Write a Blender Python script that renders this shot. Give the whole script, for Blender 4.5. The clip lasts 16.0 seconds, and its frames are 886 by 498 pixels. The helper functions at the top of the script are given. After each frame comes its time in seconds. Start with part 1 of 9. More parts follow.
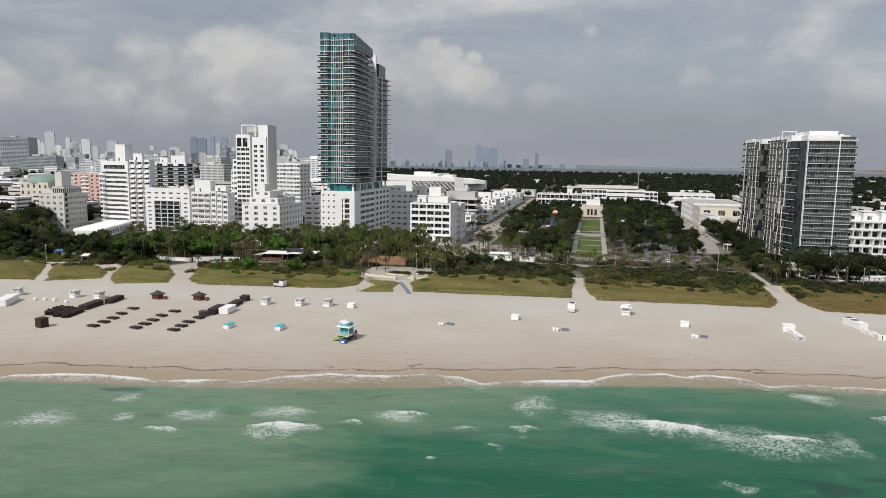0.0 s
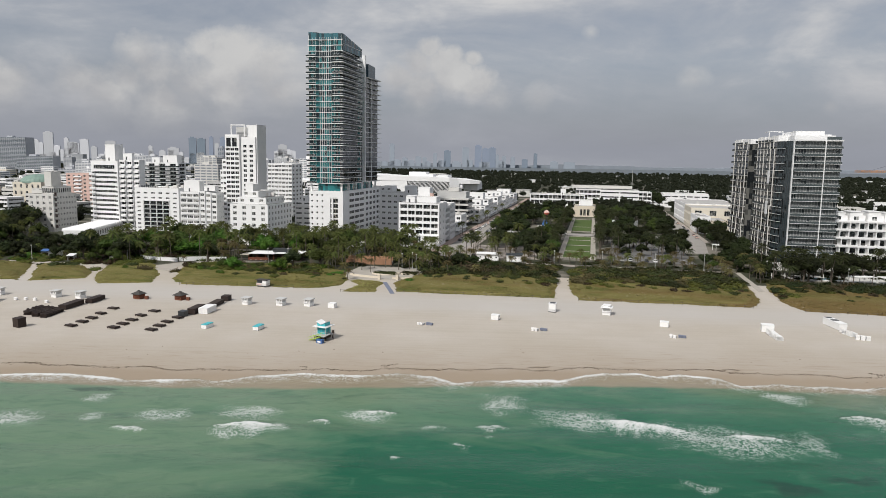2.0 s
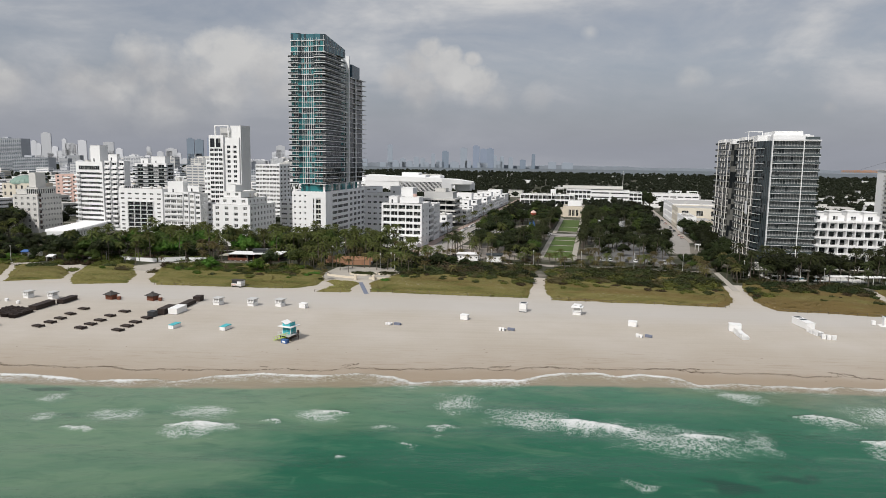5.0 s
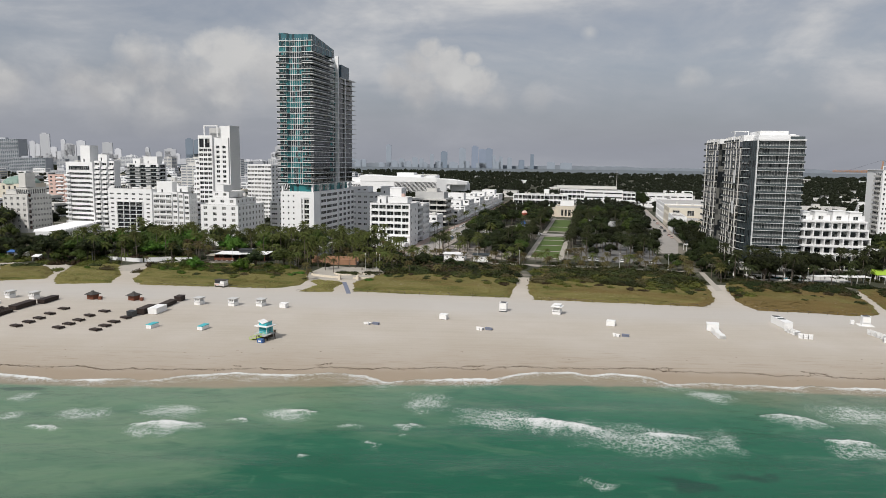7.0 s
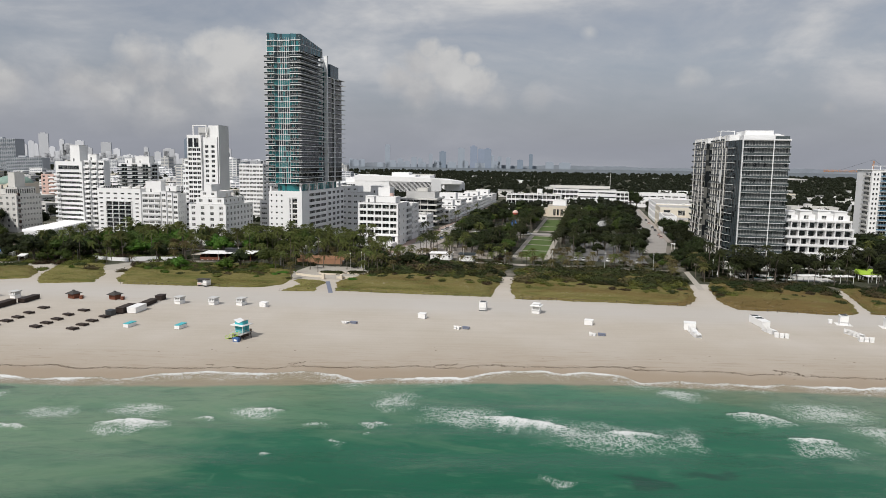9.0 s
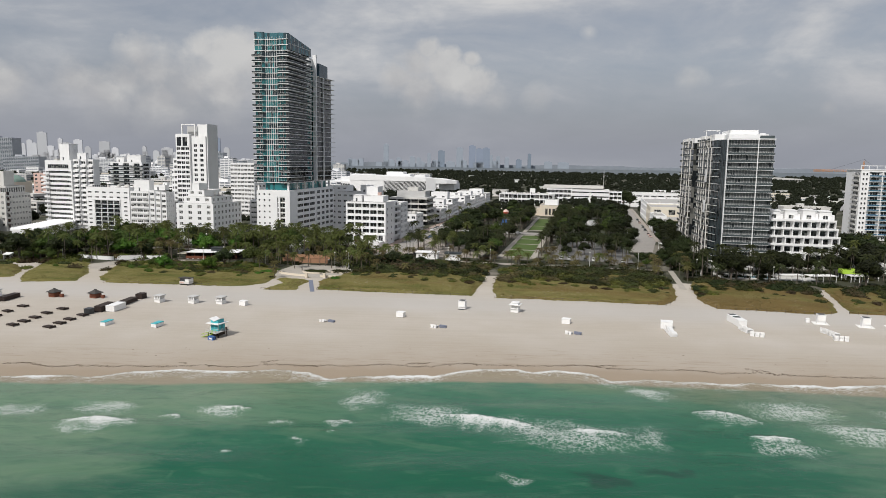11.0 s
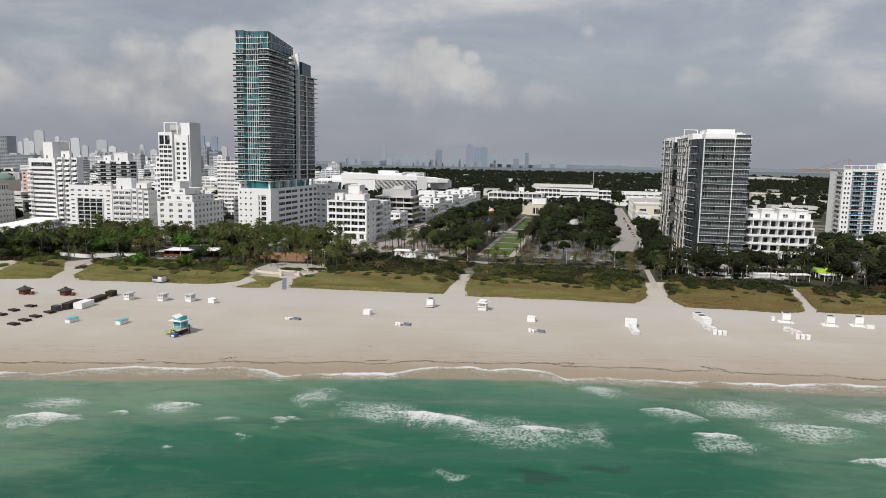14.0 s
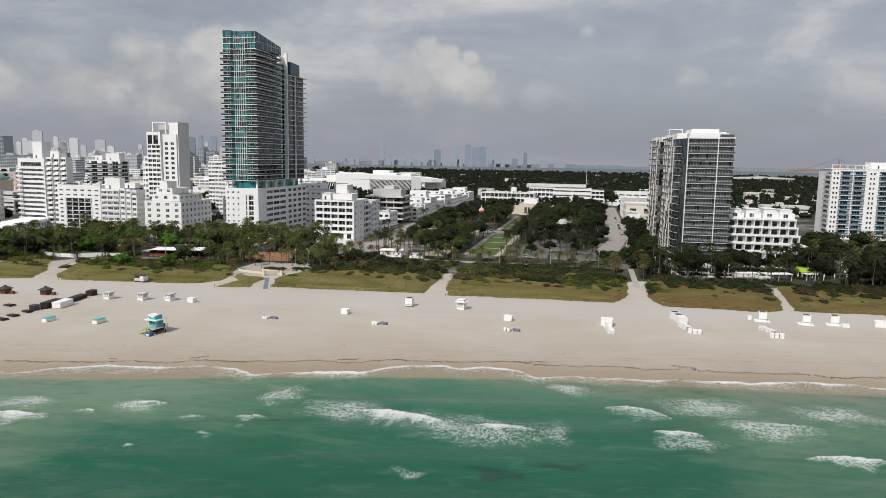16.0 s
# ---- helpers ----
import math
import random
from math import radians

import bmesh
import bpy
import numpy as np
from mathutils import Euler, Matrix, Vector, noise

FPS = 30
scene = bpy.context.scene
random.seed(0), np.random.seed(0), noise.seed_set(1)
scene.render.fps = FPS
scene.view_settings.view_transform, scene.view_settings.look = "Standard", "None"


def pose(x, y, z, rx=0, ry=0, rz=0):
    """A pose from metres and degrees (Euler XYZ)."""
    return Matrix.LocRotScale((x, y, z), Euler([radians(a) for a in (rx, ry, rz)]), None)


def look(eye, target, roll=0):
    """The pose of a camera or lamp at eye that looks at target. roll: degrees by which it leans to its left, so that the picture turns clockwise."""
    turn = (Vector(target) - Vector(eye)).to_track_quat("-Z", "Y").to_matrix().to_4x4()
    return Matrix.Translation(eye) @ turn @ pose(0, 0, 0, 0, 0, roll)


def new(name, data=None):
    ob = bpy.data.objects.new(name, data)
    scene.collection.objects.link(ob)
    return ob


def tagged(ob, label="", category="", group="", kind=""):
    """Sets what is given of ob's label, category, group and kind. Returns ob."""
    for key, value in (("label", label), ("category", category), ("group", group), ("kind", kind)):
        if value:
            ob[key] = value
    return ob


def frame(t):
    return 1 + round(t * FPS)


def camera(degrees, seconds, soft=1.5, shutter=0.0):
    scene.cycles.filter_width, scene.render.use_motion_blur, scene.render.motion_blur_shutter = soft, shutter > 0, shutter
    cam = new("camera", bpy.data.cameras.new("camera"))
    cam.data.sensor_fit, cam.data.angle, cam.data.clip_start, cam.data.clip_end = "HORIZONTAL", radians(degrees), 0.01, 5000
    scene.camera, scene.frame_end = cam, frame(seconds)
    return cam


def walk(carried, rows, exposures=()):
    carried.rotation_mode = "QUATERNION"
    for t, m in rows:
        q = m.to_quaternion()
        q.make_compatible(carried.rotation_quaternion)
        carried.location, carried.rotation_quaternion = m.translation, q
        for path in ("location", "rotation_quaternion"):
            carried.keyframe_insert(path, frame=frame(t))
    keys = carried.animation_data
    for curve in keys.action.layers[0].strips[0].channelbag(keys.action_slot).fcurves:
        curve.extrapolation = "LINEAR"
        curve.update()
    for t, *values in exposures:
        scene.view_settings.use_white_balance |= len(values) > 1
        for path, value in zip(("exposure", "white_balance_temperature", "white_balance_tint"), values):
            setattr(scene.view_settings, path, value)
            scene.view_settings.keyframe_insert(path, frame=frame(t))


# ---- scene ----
cam = camera(65.5, 16.0, soft=0.7)
# seconds, eye x y z, yaw, pitch, roll
PATH = [
    (0.0, 0.566, -0.230, 51.303, 12.242, -7.460, 0.890),
    (0.5, 2.052, 0.161, 51.296, 12.230, -7.460, 0.910),
    (1.0, 3.550, 0.529, 51.291, 12.220, -7.457, 0.920),
    (1.5, 5.060, 0.878, 51.287, 12.211, -7.450, 0.923),
    (2.0, 6.583, 1.211, 51.283, 12.202, -7.443, 0.920),
    (2.5, 8.117, 1.529, 51.279, 12.195, -7.433, 0.913),
    (3.0, 9.664, 1.835, 51.275, 12.188, -7.423, 0.902),
    (3.5, 11.223, 2.131, 51.270, 12.183, -7.413, 0.889),
    (4.0, 12.794, 2.418, 51.264, 12.178, -7.403, 0.875),
    (4.5, 14.376, 2.699, 51.257, 12.174, -7.393, 0.861),
    (5.0, 15.968, 2.974, 51.248, 12.170, -7.385, 0.847),
    (5.5, 17.569, 3.245, 51.238, 12.167, -7.377, 0.835),
    (6.0, 19.179, 3.513, 51.226, 12.163, -7.371, 0.825),
    (6.5, 20.798, 3.779, 51.212, 12.159, -7.367, 0.817),
    (7.0, 22.423, 4.044, 51.197, 12.155, -7.364, 0.812),
    (7.5, 24.055, 4.307, 51.180, 12.150, -7.364, 0.811),
    (8.0, 25.692, 4.570, 51.162, 12.144, -7.365, 0.813),
    (8.5, 27.335, 4.833, 51.142, 12.137, -7.368, 0.818),
    (9.0, 28.982, 5.095, 51.122, 12.129, -7.373, 0.826),
    (9.5, 30.633, 5.357, 51.100, 12.120, -7.380, 0.838),
    (10.0, 32.288, 5.619, 51.079, 12.109, -7.388, 0.852),
    (10.5, 33.947, 5.880, 51.057, 12.097, -7.398, 0.869),
    (11.0, 35.610, 6.139, 51.035, 12.084, -7.409, 0.887),
    (11.5, 37.277, 6.397, 51.014, 12.069, -7.421, 0.907),
    (12.0, 38.950, 6.651, 50.995, 12.054, -7.433, 0.927),
    (12.5, 40.628, 6.902, 50.978, 12.038, -7.445, 0.947),
    (13.0, 42.314, 7.148, 50.963, 12.022, -7.457, 0.966),
    (13.5, 44.009, 7.388, 50.951, 12.006, -7.468, 0.982),
    (14.0, 45.714, 7.621, 50.943, 11.991, -7.477, 0.995),
    (14.5, 47.433, 7.846, 50.940, 11.977, -7.484, 1.003),
    (15.0, 49.168, 8.060, 50.943, 11.966, -7.489, 1.004),
    (15.5, 50.923, 8.263, 50.952, 11.959, -7.490, 0.997),
    (16.0, 52.700, 8.453, 50.968, 11.955, -7.487, 0.981),
]
walk(cam, [(t, pose(x, y, z, 0, 0, yaw) @ pose(0, 0, 0, 90 + pitch, 0, 0) @ pose(0, 0, 0, 0, 0, roll)) for t, x, y, z, yaw, pitch, roll in PATH])

# ---- sky, sun, exposure ----
SUN_AZ, SUN_EL = 202.0, 45.5      # the sun's bearing, clockwise from +y, and its height
sun_way = Vector((math.sin(radians(SUN_AZ)) * math.cos(radians(SUN_EL)), math.cos(radians(SUN_AZ)) * math.cos(radians(SUN_EL)), math.sin(radians(SUN_EL))))
sun = new("sun", bpy.data.lights.new("sun", "SUN"))
sun.data.energy, sun.data.angle, sun.data.color = 4.2, radians(3.0), (1.0, 0.962, 0.915)
sun.matrix_world = look(sun_way * 900, (0, 0, 0))
scene.view_settings.exposure = -0.3

world = bpy.data.worlds.new("sky")
scene.world = world
world.use_nodes = True


class Nodes:
    """A short way to write node trees."""

    def __init__(self, tree):
        self.tree = tree
        tree.nodes.clear()

    def add(self, kind, **inputs):
        n = self.tree.nodes.new(kind)
        for key, value in inputs.items():
            self.put(n, key, value)
        return n

    def put(self, n, key, value):
        slot = n.inputs[int(key[1:])] if key[0] == "i" and key[1:].isdigit() else n.inputs[key.replace("_", " ")]
        if isinstance(value, bpy.types.NodeSocket):
            self.tree.links.new(value, slot)
        elif isinstance(value, bpy.types.Node):
            self.tree.links.new(value.outputs[0], slot)
        else:
            slot.default_value = value

    def math(self, op, a, b=0.0, clamp=False):
        n = self.add("ShaderNodeMath", i0=a, i1=b)
        n.operation, n.use_clamp = op, clamp
        return n.outputs[0]

    def ramp(self, fac, *stops):
        n = self.add("ShaderNodeValToRGB", Fac=fac)
        while len(n.color_ramp.elements) < len(stops):
            n.color_ramp.elements.new(0.5)
        for el, (pos, col) in zip(n.color_ramp.elements, stops):
            el.position = pos
            el.color = (*col, 1) if isinstance(col, tuple) else (col, col, col, 1)
        return n.outputs[0]

    def mix(self, fac, a, b, kind="MIX"):
        n = self.tree.nodes.new("ShaderNodeMix")
        n.data_type, n.blend_type = "RGBA", kind
        for slot, value in ((n.inputs[0], fac), (n.inputs[6], a), (n.inputs[7], b)):
            if isinstance(value, bpy.types.NodeSocket):
                self.tree.links.new(value, slot)
            else:
                slot.default_value = (*value, 1) if isinstance(value, tuple) else value
        return n.outputs[2]

    def noise(self, vec, scale, detail=4.0, rough=0.55, dist=0.0):
        return self.add("ShaderNodeTexNoise", Vector=vec, Scale=scale, Detail=detail, Roughness=rough, Distortion=dist).outputs[0]

    def scaled(self, vec, x, y, z):
        n = self.add("ShaderNodeMapping", Vector=vec)
        n.inputs["Scale"].default_value = (x, y, z)
        return n.outputs[0]


CLOUDS = (  # the way to each heap of cloud, its size and strength
    (-0.576, 0.809, 0.118, 0.026, 0.75), (-0.568, 0.817, 0.099, 0.034, 0.75), (-0.592, 0.801, 0.091, 0.025, 0.75), (-0.510, 0.849, 0.138, 0.016, 0.75), (-0.490, 0.862, 0.127, 0.026, 0.75), (-0.468, 0.876, 0.119, 0.032, 0.75), (-0.442, 0.891, 0.107, 0.034, 0.75),
    (-0.533, 0.841, 0.086, 0.036, 0.75), (-0.636, 0.767, 0.087, 0.023, 0.75), (-0.617, 0.783, 0.074, 0.029, 0.75), (-0.696, 0.714, 0.076, 0.023, 0.75), (-0.431, 0.898, 0.084, 0.028, 0.75), (-0.490, 0.867, 0.086, 0.035, 0.75), (-0.558, 0.827, 0.068, 0.030, 0.75),
    (-0.232, 0.961, 0.149, 0.019, 1.00), (-0.248, 0.960, 0.129, 0.027, 1.00), (-0.271, 0.956, 0.108, 0.027, 1.00), (-0.217, 0.967, 0.132, 0.025, 1.00), (-0.202, 0.969, 0.139, 0.017, 1.00), (-0.173, 0.975, 0.138, 0.012, 1.00), (-0.200, 0.973, 0.112, 0.033, 1.00),
    (-0.167, 0.981, 0.101, 0.027, 1.00), (-0.247, 0.964, 0.093, 0.032, 1.00), (-0.141, 0.987, 0.082, 0.022, 0.40), (-0.012, 0.985, 0.173, 0.010, 0.40), (0.123, 0.986, 0.110, 0.018, 0.40), (0.283, 0.956, 0.071, 0.011, 0.40), (-0.082, 0.993, 0.085, 0.021, 0.40),
)


def build_sky():
    k = Nodes(world.node_tree)
    sky = k.add("ShaderNodeTexSky")
    sky.sky_type, sky.sun_disc = "NISHITA", False
    sky.sun_elevation, sky.sun_rotation = radians(SUN_EL), radians(SUN_AZ)
    sky.air_density, sky.dust_density = 1.0, 2.0
    way = k.add("ShaderNodeTexCoord").outputs["Generated"]
    xyz = k.add("ShaderNodeSeparateXYZ", Vector=way)
    up = xyz.outputs[2]
    # broken layers of cloud, drawn out sideways, and heaped cloud low over the land
    layer = k.math("ADD", k.math("MULTIPLY", k.noise(k.scaled(way, 1.3, 1.3, 4.2), 1.7, 7, 0.55, 0.5), 0.72), k.math("MULTIPLY", k.noise(k.scaled(way, 1.0, 1.0, 2.6), 7.0, 8, 0.6, 0.3), 0.28))
    heap = k.noise(k.scaled(way, 1.0, 1.0, 1.25), 11.0, 9, 0.55, 0.15)
    gate = k.add("ShaderNodeVectorMath", i0=sky.outputs[0], i1=(0.085, 0.085, 0.085))
    gate.operation = "MULTIPLY"
    blue = gate.outputs[0]
    veil = k.ramp(layer, (0.36, 0.45), (0.62, 1.0))
    tone = k.ramp(layer, (0.35, (0.43, 0.453, 0.53)), (0.5, (0.525, 0.543, 0.592)), (0.64, (0.745, 0.745, 0.75)))
    col = k.mix(veil, blue, tone)
    # the darker, bluish bank along the horizon
    bank = k.math("SUBTRACT", 1.0, k.math("MULTIPLY", k.math("ABSOLUTE", k.math("SUBTRACT", up, 0.015)), 8.5, True), clamp=True)
    col = k.mix(k.math("MULTIPLY", bank, 0.85), col, (0.365, 0.382, 0.44))
    # heaped clouds: rounded heads with billowing edges, dissolving towards their base
    billow = k.math("ADD", k.math("MULTIPLY", k.math("SUBTRACT", heap, 0.5), 1.5), k.math("MULTIPLY", k.math("SUBTRACT", k.noise(way, 42.0, 6, 0.6), 0.5), 0.7))
    lumps = None
    for x, y, z, r, s in CLOUDS:
        off = k.add("ShaderNodeVectorMath", i0=way, i1=(x, y, z))
        off.operation = "SUBTRACT"
        flat = k.add("ShaderNodeVectorMath", i0=off.outputs[0], i1=(1.0, 1.0, 1.1))
        flat.operation = "MULTIPLY"
        far = k.add("ShaderNodeVectorMath", i0=flat.outputs[0])
        far.operation = "LENGTH"
        m = k.math("SUBTRACT", 1.0, k.math("DIVIDE", far.outputs["Value"], r * (1.7 if s == 0.75 else 1.25)))
        high = k.add("ShaderNodeSeparateXYZ", Vector=off.outputs[0]).outputs[2]
        sharp = k.math("ADD", 1.6, k.math("MULTIPLY", high, 0.9 / r))
        m = k.math("MULTIPLY", k.math("MULTIPLY", k.math("ADD", m, billow), k.math("MAXIMUM", sharp, 0.5)), s, True)
        lumps = m if lumps is None else k.math("MAXIMUM", lumps, m)
    bright = k.ramp(k.math("ADD", heap, k.math("MULTIPLY", k.math("SUBTRACT", up, 0.13), 1.2)), (0.36, (0.53, 0.53, 0.545)), (0.62, (0.74, 0.73, 0.715)))
    col = k.mix(k.math("MULTIPLY", lumps, 0.8), col, bright)
    # overcast is brightest overhead
    lift = k.math("ADD", 1.0, k.math("MULTIPLY", k.math("MAXIMUM", k.math("SUBTRACT", up, 0.25), 0.0), 0.3))
    vec = k.add("ShaderNodeVectorMath", i0=col)
    vec.operation = "SCALE"
    k.put(vec, "Scale", lift)
    back = k.add("ShaderNodeBackground", Color=vec.outputs[0], Strength=1.0)
    k.add("ShaderNodeOutputWorld", Surface=back.outputs[0])


build_sky()

# ---- materials ----


def material(name, colour, rough=0.7, metal=0.0, spread=0.12, grain=2.0, stain=0.25, bump=0.1, random_by="", coat=0.0, dark=None, spec=0.4):
    """Paint, stone, wood and the like: two scales of noise over the colour, a fine relief, and some difference between pieces."""
    m = bpy.data.materials.new(name)
    m.use_nodes = True
    k = Nodes(m.node_tree)
    where = k.add("ShaderNodeTexCoord").outputs["Object"]
    fine, wide = k.noise(where, grain, 5), k.noise(where, grain * 0.13, 3, 0.6)
    low = tuple(c * (1 - spread) for c in colour)
    high = tuple(min(1.0, c * (1 + spread * 0.6)) for c in colour)
    col = k.mix(fine, low, high)
    worn = dark or tuple(c * 0.62 for c in colour)
    col = k.mix(k.math("MULTIPLY", k.ramp(wide, (0.5, 0.0), (0.72, 1.0)), stain), col, worn)
    if random_by:
        kind, out = ("ShaderNodeObjectInfo", "Random") if random_by == "object" else ("ShaderNodeNewGeometry", "Random Per Island")
        value = k.add(kind).outputs[out]
        hsv = k.add("ShaderNodeHueSaturation", Color=col, Value=k.math("ADD", 0.8, k.math("MULTIPLY", value, 0.4)))
        k.put(hsv, "Hue", k.math("ADD", 0.485, k.math("MULTIPLY", value, 0.03)))
        col = hsv.outputs[0]
    b = k.add("ShaderNodeBsdfPrincipled", Base_Color=col, Roughness=rough, Metallic=metal, Coat_Weight=coat, Specular_IOR_Level=spec)
    if bump:
        k.put(b, "Normal", k.add("ShaderNodeBump", Strength=bump, Height=fine, Distance=0.05).outputs[0])
    k.add("ShaderNodeOutputMaterial", Surface=b.outputs[0])
    return m


def glass_material(name, dark, light, share=0.35, rough=0.08, spec=0.6):
    """Window glass over an unlit room; some panes show a blind or curtain behind them."""
    m = bpy.data.materials.new(name)
    m.use_nodes = True
    k = Nodes(m.node_tree)
    value = k.add("ShaderNodeObjectInfo").outputs["Random"]
    where = k.add("ShaderNodeTexCoord").outputs["Object"]
    snap = k.add("ShaderNodeVectorMath", i0=where, i1=(1.45, 1.45, 3.0))
    snap.operation = "SNAP"
    shift = k.add("ShaderNodeVectorMath", i0=snap.outputs[0], i1=k.add("ShaderNodeCombineXYZ", X=k.math("MULTIPLY", value, 91.0), Y=0.37, Z=0.21).outputs[0])
    shift.operation = "ADD"
    pick = k.add("ShaderNodeTexWhiteNoise", Vector=shift.outputs[0]).outputs["Value"]
    pick = k.math("ADD", k.math("MULTIPLY", pick, 0.6), k.math("MULTIPLY", k.math("FRACT", k.math("MULTIPLY", value, 7.3)), 0.4))
    col = k.mix(k.ramp(pick, (0.85 - share, 0.0), (0.95 - share, 1.0)), dark, light)
    b = k.add("ShaderNodeBsdfPrincipled", Base_Color=col, Roughness=rough, IOR=1.5, Specular_IOR_Level=spec)
    k.put(b, "Normal", k.add("ShaderNodeBump", Strength=0.04, Height=k.noise(where, 0.7, 2)).outputs[0])
    k.add("ShaderNodeOutputMaterial", Surface=b.outputs[0])
    return m


def leaf_material(name, colour, spread=0.5, rough=0.55):
    m = bpy.data.materials.new(name)
    m.use_nodes = True
    k = Nodes(m.node_tree)
    one, isle = k.add("ShaderNodeObjectInfo").outputs["Random"], k.add("ShaderNodeNewGeometry").outputs["Random Per Island"]
    value = k.math("ADD", k.math("MULTIPLY", one, 0.6), k.math("MULTIPLY", isle, 0.4))
    hsv = k.add("ShaderNodeHueSaturation", Color=(*colour, 1), Value=k.math("ADD", 1 - spread, k.math("MULTIPLY", value, 2 * spread)))
    k.put(hsv, "Hue", k.math("ADD", 0.475, k.math("MULTIPLY", one, 0.045)))
    b = k.add("ShaderNodeBsdfPrincipled", Base_Color=hsv.outputs[0], Roughness=rough, Specular_IOR_Level=0.14)
    t = k.add("ShaderNodeBsdfTranslucent", Color=hsv.outputs[0])
    mixed = k.add("ShaderNodeMixShader", Fac=0.22, i1=b.outputs[0], i2=t.outputs[0])
    k.add("ShaderNodeOutputMaterial", Surface=mixed.outputs[0])
    return m


def sand_material():
    m = bpy.data.materials.new("beach_sand")
    m.use_nodes = True
    k = Nodes(m.node_tree)
    where = k.add("ShaderNodeTexCoord").outputs["Object"]
    turned = k.add("ShaderNodeMapping", Vector=where)
    turned.inputs["Rotation"].default_value = (0, 0, radians(-10))
    along = turned.outputs[0]
    fine, wide = k.noise(where, 1.6, 6, 0.65), k.noise(where, 0.03, 4, 0.6)
    tracks = k.noise(k.scaled(along, 0.012, 0.75, 1), 1.0, 5, 0.65)
    col = k.mix(fine, (0.39, 0.346, 0.286), (0.465, 0.42, 0.358))
    col = k.mix(k.math("MULTIPLY", k.ramp(tracks, (0.42, 0.0), (0.62, 1.0)), 0.22), col, (0.33, 0.285, 0.23))
    col = k.mix(k.math("MULTIPLY", k.ramp(wide, (0.4, 0.0), (0.7, 1.0)), 0.3), col, (0.59, 0.57, 0.54))
    # hard, pale sand where beach vehicles drive along the dunes
    xyz = k.add("ShaderNodeSeparateXYZ", Vector=where)
    drive = k.math("SUBTRACT", xyz.outputs[1], k.math("ADD", 236.0, k.math("MULTIPLY", xyz.outputs[0], 0.1)))
    drive = k.ramp(k.math("ADD", k.math("DIVIDE", k.math("ABSOLUTE", drive), 26.0), k.math("MULTIPLY", k.math("SUBTRACT", tracks, 0.5), 0.8), True), (0.2, 1.0), (0.8, 0.0))
    col = k.mix(k.math("MULTIPLY", drive, 0.6), col, (0.45, 0.432, 0.405))
    # damp sand up to the reach of the last waves
    mark = k.add("ShaderNodeAttribute")
    mark.attribute_name = "rise"
    rise = mark.outputs["Fac"]
    rise = k.math("ADD", rise, k.math("MULTIPLY", k.math("SUBTRACT", k.noise(where, 0.09, 4), 0.5), 9.0))
    damp = k.ramp(k.math("DIVIDE", rise, 60.0, True), (0.0, 1.0), (0.09, 0.95), (0.16, 0.5), (0.34, 0.28), (0.6, 0.0))
    lines = k.noise(k.scaled(along, 0.11, 0.95, 1), 1.0, 7, 0.72, 0.6)
    col = k.mix(damp, col, (0.3, 0.238, 0.17))
    band = k.ramp(k.math("DIVIDE", rise, 60.0, True), (0.1, 0.0), (0.17, 0.8), (0.3, 0.6), (0.5, 0.0))
    col = k.mix(k.math("MULTIPLY", band, k.ramp(lines, (0.54, 0.0), (0.72, 0.8))), col, (0.2, 0.148, 0.095))
    b = k.add("ShaderNodeBsdfPrincipled", Base_Color=col, Roughness=k.math("SUBTRACT", 0.92, k.math("MULTIPLY", damp, 0.35)))
    k.put(b, "Normal", k.add("ShaderNodeBump", Strength=0.35, Height=k.math("ADD", fine, k.math("MULTIPLY", tracks, 1.5)), Distance=0.15).outputs[0])
    k.add("ShaderNodeOutputMaterial", Surface=b.outputs[0])
    return m


